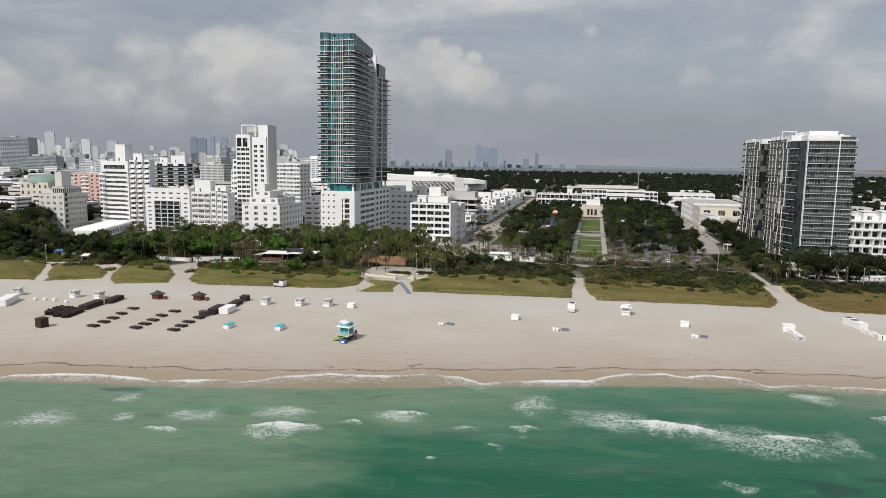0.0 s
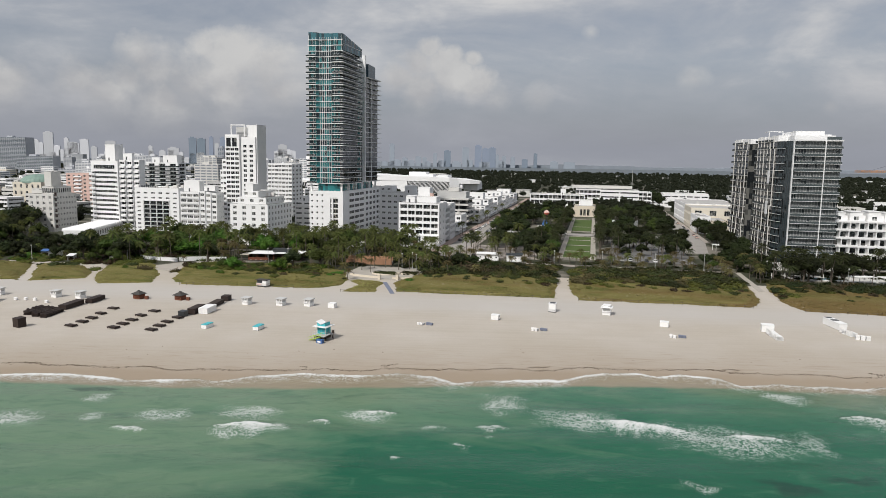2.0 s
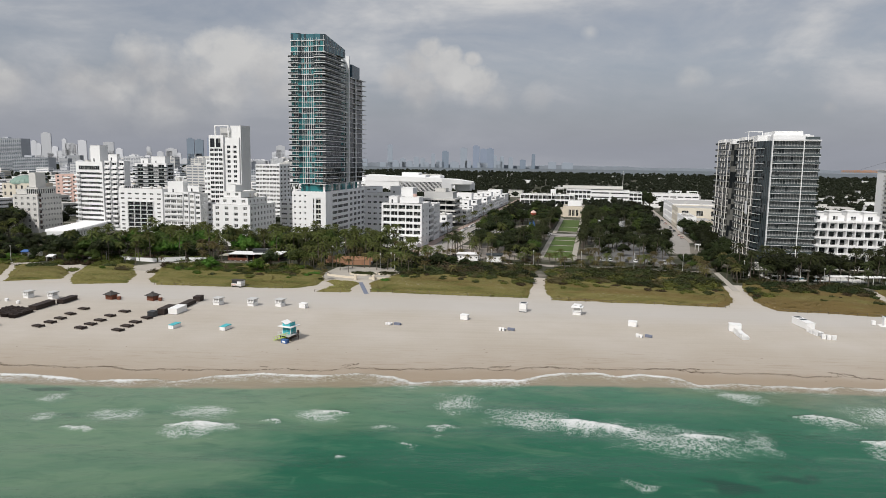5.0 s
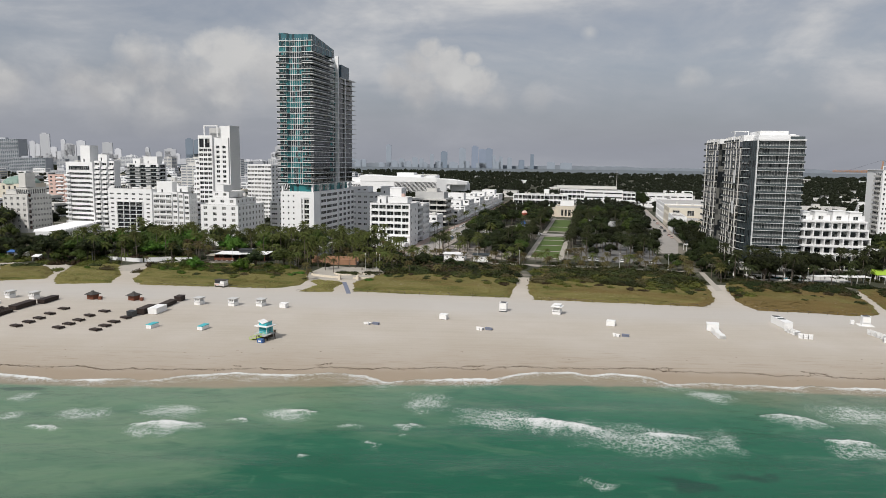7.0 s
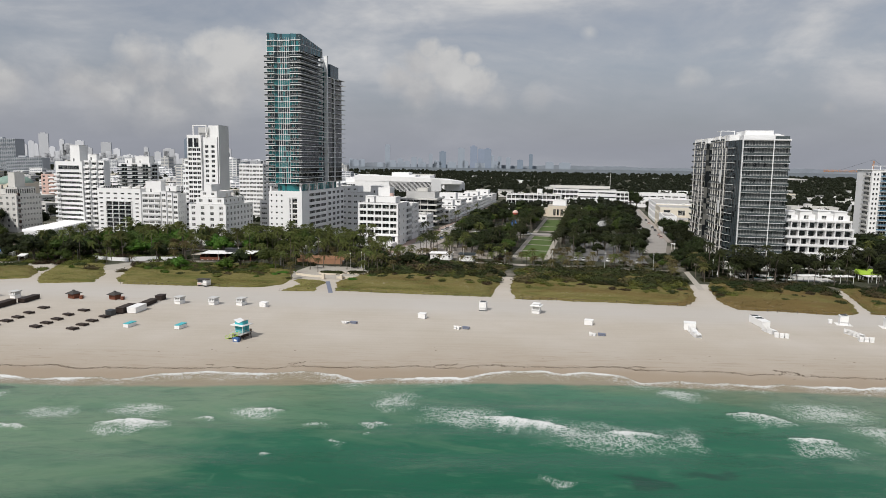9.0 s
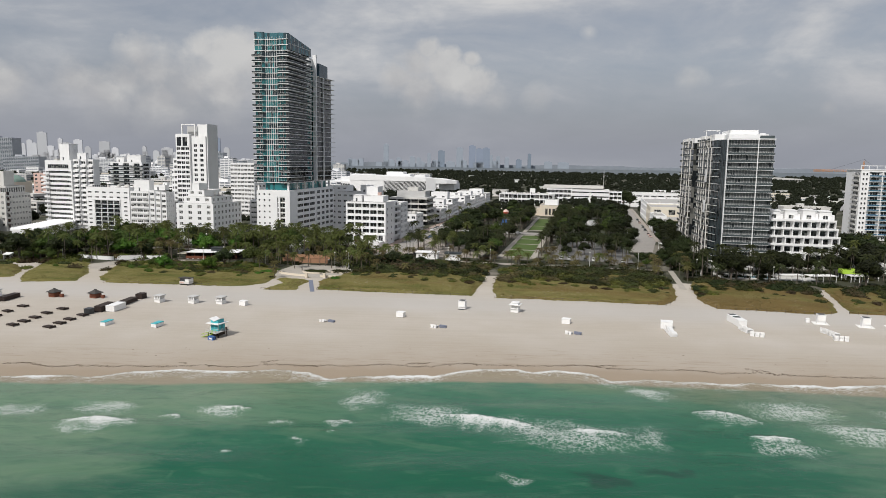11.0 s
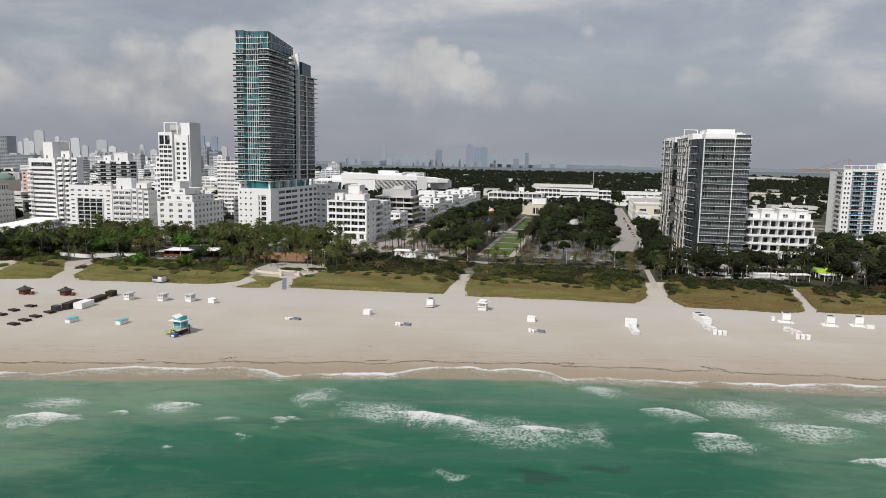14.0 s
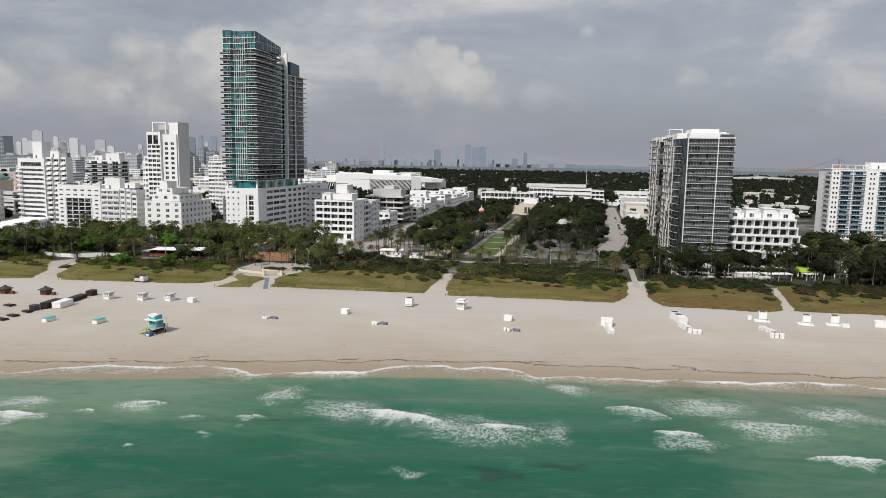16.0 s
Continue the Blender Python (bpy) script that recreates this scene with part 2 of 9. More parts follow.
def sea_material():
    m = bpy.data.materials.new("sea_water")
    m.use_nodes = True
    k = Nodes(m.node_tree)
    where = k.add("ShaderNodeTexCoord").outputs["Object"]
    turned = k.add("ShaderNodeMapping", Vector=where)
    turned.inputs["Rotation"].default_value = (0, 0, radians(-12))
    along = turned.outputs[0]
    xyz = k.add("ShaderNodeSeparateXYZ", Vector=where)
    east = xyz.outputs[0]

    def given(name):
        n = k.add("ShaderNodeAttribute")
        n.attribute_name = name
        return n.outputs["Fac"]

    froth, lead, back, weed, out = given("froth"), given("lead"), given("back"), given("weed"), given("out")
    # water: emerald over the deeper floor, milky over the bar, murky in the shallows
    wide = k.noise(k.scaled(along, 0.02, 0.042, 1), 1.0, 6, 0.6, 0.8)
    deep = k.math("ADD", k.math("DIVIDE", out, 62.0), k.math("MULTIPLY", k.math("SUBTRACT", wide, 0.5), 0.9))
    col = k.ramp(deep, (0.0, (0.1, 0.17, 0.095)), (0.1, (0.045, 0.15, 0.085)), (0.4, (0.02, 0.112, 0.062)), (0.75, (0.011, 0.096, 0.052)), (1.0, (0.007, 0.08, 0.042)))
    silt = k.noise(k.scaled(along, 0.022, 0.05, 1), 1.0, 7, 0.65, 0.9)
    west = k.ramp(k.math("ADD", 0.5, k.math("DIVIDE", east, 200.0), True), (0.0, 0.8), (0.22, 0.62), (0.42, 0.25), (0.62, 0.0), (0.8, 0.05), (0.92, 0.4))
    milky = k.ramp(k.math("ADD", k.math("ADD", west, k.math("MULTIPLY", k.math("SUBTRACT", silt, 0.5), 1.5)), k.math("MULTIPLY", k.math("SUBTRACT", 0.55, deep), 0.35)), (0.15, 0.0), (0.75, 0.8))
    col = k.mix(milky, col, (0.15, 0.225, 0.14))
    near = k.ramp(k.math("DIVIDE", out, 26.0, True), (0.0, 1.0), (0.3, 0.55), (1.0, 0.0))
    murk = k.math("MULTIPLY", near, k.ramp(k.math("ADD", k.math("DIVIDE", east, 260.0), silt), (0.5, 0.1), (0.85, 0.85)))
    col = k.mix(murk, col, (0.155, 0.165, 0.115))
    streaks = k.noise(k.scaled(along, 0.1, 0.26, 1), 1.0, 8, 0.66, 1.0)
    col = k.mix(k.ramp(streaks, (0.5, 0.0), (0.72, 0.45)), col, (0.006, 0.075, 0.045))
    col = k.mix(k.ramp(streaks, (0.28, 0.4), (0.46, 0.0)), col, (0.07, 0.17, 0.105))
    dark = k.ramp(k.math("ADD", weed, k.math("MULTIPLY", k.math("SUBTRACT", k.noise(where, 0.22, 5, 0.65), 0.5), 1.1)), (0.3, 0.0), (0.8, 0.55))
    col = k.mix(k.math("MULTIPLY", dark, k.ramp(weed, (0.0, 0.0), (0.2, 1.0))), col, (0.012, 0.035, 0.028))
    # foam: solid at the breaking edge, opening into a web of lines as it ages
    twist = k.add("ShaderNodeTexNoise", Vector=where, Scale=0.85, Detail=6.0, Roughness=0.7).outputs["Color"]
    bent = k.mix(1.0, k.scaled(along, 0.85, 0.7, 1), twist, "LINEAR_LIGHT")
    holes = None
    for size, share in ((1.35, 0.6), (3.4, 0.5)):
        web = k.add("ShaderNodeTexVoronoi", Vector=bent, Scale=size)
        web.feature = "DISTANCE_TO_EDGE"
        cell = k.math("MULTIPLY", k.ramp(web.outputs["Distance"], (0.0, 0.0), (0.22, 1.0)), share)
        holes = cell if holes is None else k.math("ADD", holes, cell)
    fleck = k.noise(k.scaled(along, 0.9, 1.3, 1), 1.0, 9, 0.72, 0.7)
    gaps = k.noise(k.scaled(along, 0.15, 0.26, 1), 1.0, 4, 0.6)
    holes = k.math("ADD", holes, k.math("ADD", k.math("MULTIPLY", k.math("SUBTRACT", fleck, 0.5), 1.5), k.math("MULTIPLY", k.math("SUBTRACT", gaps, 0.5), 0.9)))
    # the wash: a sheet of water over the sand behind a white, ragged lip
    ragged = k.math("ADD", lead, k.math("MULTIPLY", k.math("SUBTRACT", fleck, 0.5), 1.3))
    lip = k.ramp(k.math("DIVIDE", ragged, 9.0, True), (0.0, 0.0), (0.012, 0.95), (0.11, 0.85), (0.2, 0.48), (0.5, 0.34), (0.9, 0.0))
    lip = k.math("MULTIPLY", lip, k.ramp(k.noise(k.scaled(along, 0.05, 0.02, 1), 1.0, 4, 0.6), (0.36, 0.34), (0.6, 1.02)))
    most = k.math("MAXIMUM", froth, lip)
    mask = k.math("MULTIPLY", k.ramp(k.math("SUBTRACT", k.math("MULTIPLY", most, 1.35), holes), (0.0, 0.0), (0.1, 0.55), (0.5, 1.0)), k.ramp(most, (0.02, 0.0), (0.3, 0.62), (0.75, 1.0)))
    milk = k.math("MULTIPLY", k.ramp(most, (0.1, 0.0), (0.8, 0.4)), k.ramp(gaps, (0.3, 0.4), (0.6, 1.0)))
    col = k.mix(milk, col, (0.24, 0.36, 0.27))
    over_sand = k.ramp(k.math("ADD", 0.5, k.math("DIVIDE", k.math("ADD", back, k.math("MULTIPLY", k.math("SUBTRACT", gaps, 0.5), 2.5)), 3.5), True), (0.1, 0.0), (0.6, 1.0))
    col = k.mix(over_sand, col, (0.26, 0.22, 0.15))
    tone = k.ramp(fleck, (0.35, (0.55, 0.575, 0.565)), (0.6, (0.76, 0.76, 0.745)))
    ripple = k.math("ADD", k.noise(k.scaled(along, 0.2, 0.75, 1), 1.0, 7, 0.65), k.math("MULTIPLY", k.noise(where, 2.4, 3), 0.25))
    relief = k.add("ShaderNodeBump", Strength=0.4, Height=k.math("ADD", ripple, k.math("MULTIPLY", mask, 0.5)), Distance=0.35)
    b = k.add("ShaderNodeBsdfPrincipled", Base_Color=k.mix(mask, col, tone), Roughness=k.math("ADD", 0.14, k.math("MULTIPLY", mask, 0.6)), IOR=1.33, Specular_IOR_Level=0.28)
    k.put(b, "Normal", relief.outputs[0])
    k.add("ShaderNodeOutputMaterial", Surface=b.outputs[0])
    return m


def dune_material():
    """Dune soil under creeping grass: olive, yellow-green and dry brown in wide patches, with bare sand between."""
    m = bpy.data.materials.new("dune_soil")
    m.use_nodes = True
    k = Nodes(m.node_tree)
    where = k.add("ShaderNodeTexCoord").outputs["Object"]
    fine, wide, other = k.noise(where, 1.1, 7, 0.7), k.noise(k.scaled(where, 0.045, 0.11, 1), 1.0, 5, 0.65), k.noise(k.scaled(where, 0.02, 0.06, 1), 1.0, 4, 0.6, 0.5)
    col = k.mix(fine, (0.12, 0.108, 0.034), (0.21, 0.185, 0.068))
    col = k.mix(k.ramp(wide, (0.48, 0.0), (0.66, 0.85)), col, (0.07, 0.085, 0.02))
    xyz = k.add("ShaderNodeSeparateXYZ", Vector=where)
    # brown patches grow towards +x: shade over those dunes put into the colour
    dry = k.math("ADD", other, k.math("DIVIDE", xyz.outputs[0], 1100.0))
    col = k.mix(k.ramp(dry, (0.46, 0.0), (0.64, 0.8)), col, (0.14, 0.092, 0.036))
    bare = k.math("MULTIPLY", k.ramp(fine, (0.56, 0.0), (0.66, 1.0)), k.ramp(wide, (0.36, 0.9), (0.5, 0.0)))
    col = k.mix(bare, col, (0.36, 0.31, 0.24))
    b = k.add("ShaderNodeBsdfPrincipled", Base_Color=col, Roughness=0.95, Specular_IOR_Level=0.1)
    k.put(b, "Normal", k.add("ShaderNodeBump", Strength=0.5, Height=fine, Distance=0.25).outputs[0])
    k.add("ShaderNodeOutputMaterial", Surface=b.outputs[0])
    return m


def land_material():
    m = bpy.data.materials.new("city_ground")
    m.use_nodes = True
    k = Nodes(m.node_tree)
    where = k.add("ShaderNodeTexCoord").outputs["Object"]
    fine, wide = k.noise(where, 0.9, 6, 0.65), k.noise(where, 0.035, 4, 0.6)
    col = k.mix(fine, (0.02, 0.026, 0.01), (0.05, 0.05, 0.024))
    col = k.mix(k.ramp(wide, (0.52, 0.0), (0.6, 0.7)), col, (0.24, 0.215, 0.18))
    b = k.add("ShaderNodeBsdfPrincipled", Base_Color=col, Roughness=0.95)
    k.put(b, "Normal", k.add("ShaderNodeBump", Strength=0.4, Height=fine, Distance=0.2).outputs[0])
    k.add("ShaderNodeOutputMaterial", Surface=b.outputs[0])
    return m


M = dict(
    stucco=material("white_stucco", (0.82, 0.822, 0.818), 0.8, spread=0.06, grain=0.9, stain=0.16, bump=0.06, dark=(0.56, 0.55, 0.52)),
    grey=material("grey_render", (0.5, 0.5, 0.49), 0.85, spread=0.08, grain=0.9, stain=0.25, bump=0.06),
    pale=material("pale_concrete", (0.62, 0.61, 0.58), 0.85, spread=0.1, grain=1.3, stain=0.35, bump=0.1),
    slab=material("balcony_concrete", (0.77, 0.775, 0.775), 0.75, spread=0.08, grain=1.1, stain=0.2, bump=0.05),
    cream=material("cream_stucco", (0.66, 0.61, 0.51), 0.8, spread=0.08, grain=0.9, stain=0.2, bump=0.06),
    coral=material("coral_limestone", (0.66, 0.59, 0.48), 0.9, spread=0.15, grain=1.8, stain=0.3, bump=0.25),
    pink=material("pink_stucco", (0.62, 0.44, 0.38), 0.85, spread=0.08, grain=0.9, stain=0.2, bump=0.06),
    dome=material("patina_copper", (0.22, 0.32, 0.27), 0.6, spread=0.2, grain=1.2, stain=0.3),
    roof=material("gravel_roof", (0.42, 0.41, 0.39), 0.95, spread=0.2, grain=2.2, stain=0.35, bump=0.2),
    steel=material("dark_metal", (0.07, 0.075, 0.08), 0.45, 0.6, stain=0.1),
    rail=material("glass_railing", (0.03, 0.038, 0.04), 0.4, stain=0.0, bump=0.0, spec=0.12),
    rail_light=material("frosted_railing", (0.065, 0.08, 0.083), 0.15, stain=0.0, bump=0.0, spec=0.5),
    asphalt=material("worn_asphalt", (0.33, 0.31, 0.285), 0.92, spread=0.2, grain=1.2, stain=0.3, bump=0.15),
    paving=material("park_paving", (0.36, 0.32, 0.28), 0.9, spread=0.15, grain=1.4, stain=0.35, bump=0.1),
    pinkpave=material("pink_paving", (0.38, 0.29, 0.245), 0.9, spread=0.15, grain=1.6, stain=0.3, bump=0.1),
    lawn=material("mown_lawn", (0.072, 0.115, 0.022), 0.9, spread=0.25, grain=1.5, stain=0.3, bump=0.25),
    wood=material("dark_wood", (0.034, 0.022, 0.017), 0.7, spread=0.35, grain=3.5, stain=0.3, bump=0.2, random_by="object"),
    hut=material("red_brown_wood", (0.17, 0.06, 0.032), 0.7, spread=0.3, grain=3.5, stain=0.3, bump=0.2),
    shingle=material("dark_shingle", (0.06, 0.056, 0.052), 0.9, spread=0.3, grain=3.0, stain=0.3, bump=0.3),
    white=material("white_paint", (0.8, 0.8, 0.79), 0.55, spread=0.05, grain=2.0, stain=0.12, bump=0.04),
    canvas=material("white_canvas", (0.78, 0.775, 0.75), 0.85, spread=0.06, grain=2.0, stain=0.12, bump=0.15),
    teal=material("turquoise_paint", (0.06, 0.42, 0.47), 0.5, spread=0.1, grain=2.0, stain=0.15, bump=0.05),
    lime=material("lime_green_paint", (0.36, 0.55, 0.06), 0.5, spread=0.1, grain=2.0, stain=0.12, bump=0.05),
    blue=material("blue_paint", (0.05, 0.13, 0.33), 0.5, spread=0.12, grain=2.0, stain=0.15, bump=0.05),
    orange=material("orange_paint", (0.6, 0.25, 0.05), 0.5, spread=0.1, grain=2.0, stain=0.1, bump=0.03),
    mat=material("blue_grey_matting", (0.17, 0.19, 0.25), 0.9, spread=0.2, grain=2.5, stain=0.25, bump=0.15),
    bark=material("palm_bark", (0.13, 0.11, 0.088), 0.95, spread=0.3, grain=3.0, stain=0.35, bump=0.3),
    weed=material("dry_seaweed", (0.065, 0.04, 0.02), 0.95, spread=0.4, grain=4.0, stain=0.3, bump=0.3),
    pool=material("pool_water", (0.08, 0.33, 0.4), 0.08, spread=0.1, grain=1.0, stain=0.0, bump=0.05),
    umbrella=material("umbrella_cloth", (0.75, 0.74, 0.71), 0.85, spread=0.06, grain=2.0, stain=0.1, bump=0.05),
    # skyline materials: the haze of distance is mixed into these pale blue-grey colours
    haze=material("haze_tinted_concrete", (0.53, 0.54, 0.56), 0.9, spread=0.06, grain=0.02, stain=0.12, bump=0.0, random_by="object"),
    hazegrey=material("haze_tinted_grey_concrete", (0.3, 0.34, 0.39), 0.8, spread=0.06, grain=0.03, stain=0.1, bump=0.0),
    hazeblue=material("haze_tinted_glass", (0.215, 0.26, 0.32), 0.55, spread=0.1, grain=0.03, stain=0.15, bump=0.0, random_by="object"),
    glass=glass_material("window_glass", (0.014, 0.017, 0.019), (0.14, 0.14, 0.13), 0.22),
    curtain=glass_material("hotel_glass", (0.05, 0.053, 0.055), (0.3, 0.3, 0.285), 0.4),
    tower_glass=glass_material("tower_glass", (0.018, 0.032, 0.038), (0.03, 0.17, 0.18), 0.46, 0.05),
    palm=leaf_material("palm_leaf", (0.084, 0.096, 0.027), 0.8),
    # palm leaf darkened mainly for the right gardens: cloud shade put into the colour
    palm_shaded=leaf_material("shaded_palm_leaf", (0.036, 0.042, 0.015), 0.7),
    # brighter tree leaf, first for the left gardens: sunlight put into the green
    leaf_sunlit=leaf_material("green_leaf", (0.048, 0.07, 0.015), 0.6),
    palm_dry=leaf_material("pale_palm_leaf", (0.125, 0.108, 0.044), 0.6),
    leaf=leaf_material("dark_leaf", (0.021, 0.029, 0.009), 0.7),
    leaf_light=leaf_material("bright_leaf", (0.062, 0.125, 0.018)),
    shrub=leaf_material("sea_grape_leaf", (0.042, 0.05, 0.015), 0.65),
    shrub_lime=leaf_material("yellow_green_leaf", (0.1, 0.115, 0.026), 0.5),
    shrub_dry=leaf_material("brown_shrub_leaf", (0.066, 0.052, 0.025), 0.55),
    grass=leaf_material("dune_grass_blade", (0.2, 0.18, 0.06), 0.35, 0.7),
    dune=dune_material(),
    sand=sand_material(),
    sea=sea_material(),
    land=land_material(),
)

# ---- mesh tools ----


class MB:
    """Collects vertices and faces for one mesh."""

    def __init__(self):
        self.v, self.f, self.m = [], [], []

    def face(self, pts, mat=0):
        n = len(self.v)
        self.v.extend(tuple(p) for p in pts)
        self.f.append(tuple(range(n, n + len(pts))))
        self.m.append(mat)

    def box(self, x0, x1, y0, y1, z0, z1, mat=0):
        n = len(self.v)
        self.v.extend([(x0, y0, z0), (x1, y0, z0), (x1, y1, z0), (x0, y1, z0), (x0, y0, z1), (x1, y0, z1), (x1, y1, z1), (x0, y1, z1)])
        for q in ((0, 3, 2, 1), (4, 5, 6, 7), (0, 1, 5, 4), (1, 2, 6, 5), (2, 3, 7, 6), (3, 0, 4, 7)):
            self.f.append(tuple(n + i for i in q))
            self.m.append(mat)
        return self

    def prism(self, poly, z0, z1, mat=0, top=None):
        """A plan outline (anticlockwise) raised from z0 to z1; top: heights of its corners instead of z1."""
        n, c = len(self.v), len(poly)
        self.v.extend((x, y, z0) for x, y in poly)
        self.v.extend((x, y, top[i] if top else z1) for i, (x, y) in enumerate(poly))
        self.f.append(tuple(n + i for i in reversed(range(c))))
        self.f.append(tuple(n + c + i for i in range(c)))
        for i in range(c):
            j = (i + 1) % c
            self.f.append((n + i, n + j, n + c + j, n + c + i))
        self.m.extend([mat] * (c + 2))
        return self

    def cyl(self, x, y, z0, z1, r0, r1=None, n=10, mat=0, dx=0.0, dy=0.0):
        r1 = r0 if r1 is None else r1
        b = len(self.v)
        for cx, cy, z, r in ((x, y, z0, r0), (x + dx, y + dy, z1, r1)):
            self.v.extend((cx + r * math.cos(2 * math.pi * i / n), cy + r * math.sin(2 * math.pi * i / n), z) for i in range(n))
        for i in range(n):
            j = (i + 1) % n
            self.f.append((b + i, b + j, b + n + j, b + n + i))
        self.f.append(tuple(b + n + i for i in range(n)))
        self.f.append(tuple(b + i for i in reversed(range(n))))
        self.m.extend([mat] * (n + 2))
        return self

    def tube(self, pts, radii, n=6, mat=0):
        """A bent, tapering limb through pts."""
        b = len(self.v)
        for i, p in enumerate(pts):
            p = Vector(p)
            d = (Vector(pts[min(i + 1, len(pts) - 1)]) - Vector(pts[max(i - 1, 0)])).normalized()
            s = d.cross(Vector((0.31, 0.95, 0.02))).normalized()
            u = s.cross(d)
            self.v.extend(tuple(p + radii[i] * (s * math.cos(2 * math.pi * k / n) + u * math.sin(2 * math.pi * k / n))) for k in range(n))
        for i in range(len(pts) - 1):
            for k in range(n):
                j = (k + 1) % n
                self.f.append((b + i * n + k, b + i * n + j, b + (i + 1) * n + j, b + (i + 1) * n + k))
                self.m.append(mat)
        self.f.append(tuple(b + (len(pts) - 1) * n + k for k in range(n)))
        self.m.append(mat)
        return self

    def bar(self, a, b, r, mat=0):
        return self.tube([a, b], [r, r], 4, mat)

    def mesh(self, name, *mats, smooth=False):
        me = bpy.data.meshes.new(name)
        me.from_pydata(self.v, [], self.f)
        for m in mats:
            me.materials.append(m)
        if len(mats) > 1:
            me.polygons.foreach_set("material_index", self.m)
        if smooth:
            me.polygons.foreach_set("use_smooth", [True] * len(self.f))
        me.update()
        return me


def thing(name, m, label, category, group="", kind=""):
    ob = new(name)
    ob.empty_display_size = 0.5
    ob.matrix_world = m
    return tagged(ob, label, category, group, kind)


def part(name, mb, mats, parent, label="", m=None, smooth=False):
    """One mesh object under a thing or a part."""
    mats = mats if isinstance(mats, (tuple, list)) else (mats,)
    me = mb if isinstance(mb, bpy.types.Mesh) else mb.mesh(name, *mats, smooth=smooth)
    ob = new(name, me)
    ob.parent = parent
    if m is not None:
        ob.matrix_local = m
    return tagged(ob, label)


def solo(name, mb, mats, label, category, m=None, group="", kind="", smooth=False):
    """A top-level thing of one mesh."""
    mats = mats if isinstance(mats, (tuple, list)) else (mats,)
    ob = new(name, mb.mesh(name, *mats, smooth=smooth))
    if m is not None:
        ob.matrix_world = m
    return tagged(ob, label, category, group, kind)


# ---- sea, beach, land ----


SHORE = ((-4900, -900), (-330, 92), (-200, 114), (-125, 128.5), (-82, 136.2), (-55, 142.3), (-27, 151.5), (9, 161.0), (35, 166.8), (62, 170.3), (90, 172.8), (120, 177.5), (200, 190), (4900, 900))


def shore(x):
    """The water's edge."""
    for (ax, ay), (bx, by) in zip(SHORE, SHORE[1:]):
        if x <= bx:
            return ay + (by - ay) * (x - ax) / (bx - ax) + 0.5 * math.sin(x / 11.0)
    return 900


def dune_foot(x):
    return 251.0 + (0.125 * x if x < 0 else 0.035 * x)


def ground_z(x, y):
    d = y - shore(x)
    if d < 0:
        return max(-6.0, 0.06 * d)
    if d < 22:
        return 1.25 * (1 - (1 - d / 22) ** 1.6)
    e = y - dune_foot(x)
    return 1.25 + 0.35 * min(1, (d - 22) / 60) + 0.4 * max(0, min(1, e / 40))


def spread_grid(xs, ys, height):
    mb = MB()
    mb.v = [(x, y, height(x, y)) for y in ys for x in xs]
    w = len(xs)
    mb.f = [(j * w + i, j * w + i + 1, (j + 1) * w + i + 1, (j + 1) * w + i) for j in range(len(ys) - 1) for i in range(w - 1)]
    mb.m = [0] * len(mb.f)
    return mb


def steps(lo, hi, step):
    return [lo + step * i for i in range(int(round((hi - lo) / step)) + 1)]


def build_ground():
    xs = [-4900, -2500, -1200, -700, -450] + steps(-360, 320, 4) + [450, 700, 1200, 2500, 4900]
    ys = [-400, -100, 20] + steps(60, 340, 2.5) + [380, 500, 800, 1300, 1900, 2450, 2520, 2600, 3500, 4900]

    def height(x, y):
        if y >= 2520:
            return -2.0
        z = ground_z(x, y)
        if 24 < y - shore(x) and y < 262:
            z += 0.1 * noise.noise(Vector((x * 0.06, y * 0.12, 0)))
        return z

    mb = spread_grid(xs, ys, height)
    for i, f in enumerate(mb.f):
        x, y = mb.v[f[0]][:2]
        mb.m[i] = 0 if y < dune_foot(x) + 44 else 1
    rise = [max(-30.0, min(200.0, y - shore(x))) for x, y, _ in mb.v]
    ob = solo("ground", mb, (M["sand"], M["land"]), "pale sand beach running into flat city ground", "ground", kind="structure", smooth=True)
    ob.data.attributes.new("rise", "FLOAT", "POINT").data.foreach_set("value", rise)


BREAKERS = (  # middle of the leading edge x, y, half length, depth behind it, turn, strength
    (-55.5, 119.0, 7.5, 9.0, 8, 1.0), (-77.3, 111.0, 3.8, 3.2, 8, 1.0), (-43.5, 123.8, 2.2, 5.0, -6, 0.9), (-34.5, 130.8, 4.4, 5.6, 6, 0.9), (-10.5, 129.4, 3.6, 4.6, 4, 0.75), (-25.1, 111.3, 1.1, 1.6, 6, 0.9), (-10.5, 123.6, 0.9, 1.2, 6, 0.9),
    (18.0, 138.0, 11.5, 11.5, -4, 0.95), (38.0, 136.2, 6.8, 8.0, 4, 0.95), (70.6, 141.0, 4.8, 5.2, 8, 1.0), (80.5, 157.0, 8.5, 2.4, 6, 0.75), (65.0, 152.5, 7.0, 12.0, -12, 0.72), (99.0, 136.5, 8.0, 7.0, 6, 1.0), (91.0, 150.0, 8.0, 6.0, 4, 0.7), (-102.0, 108.0, 6.0, 5.0, 14, 0.8),
)
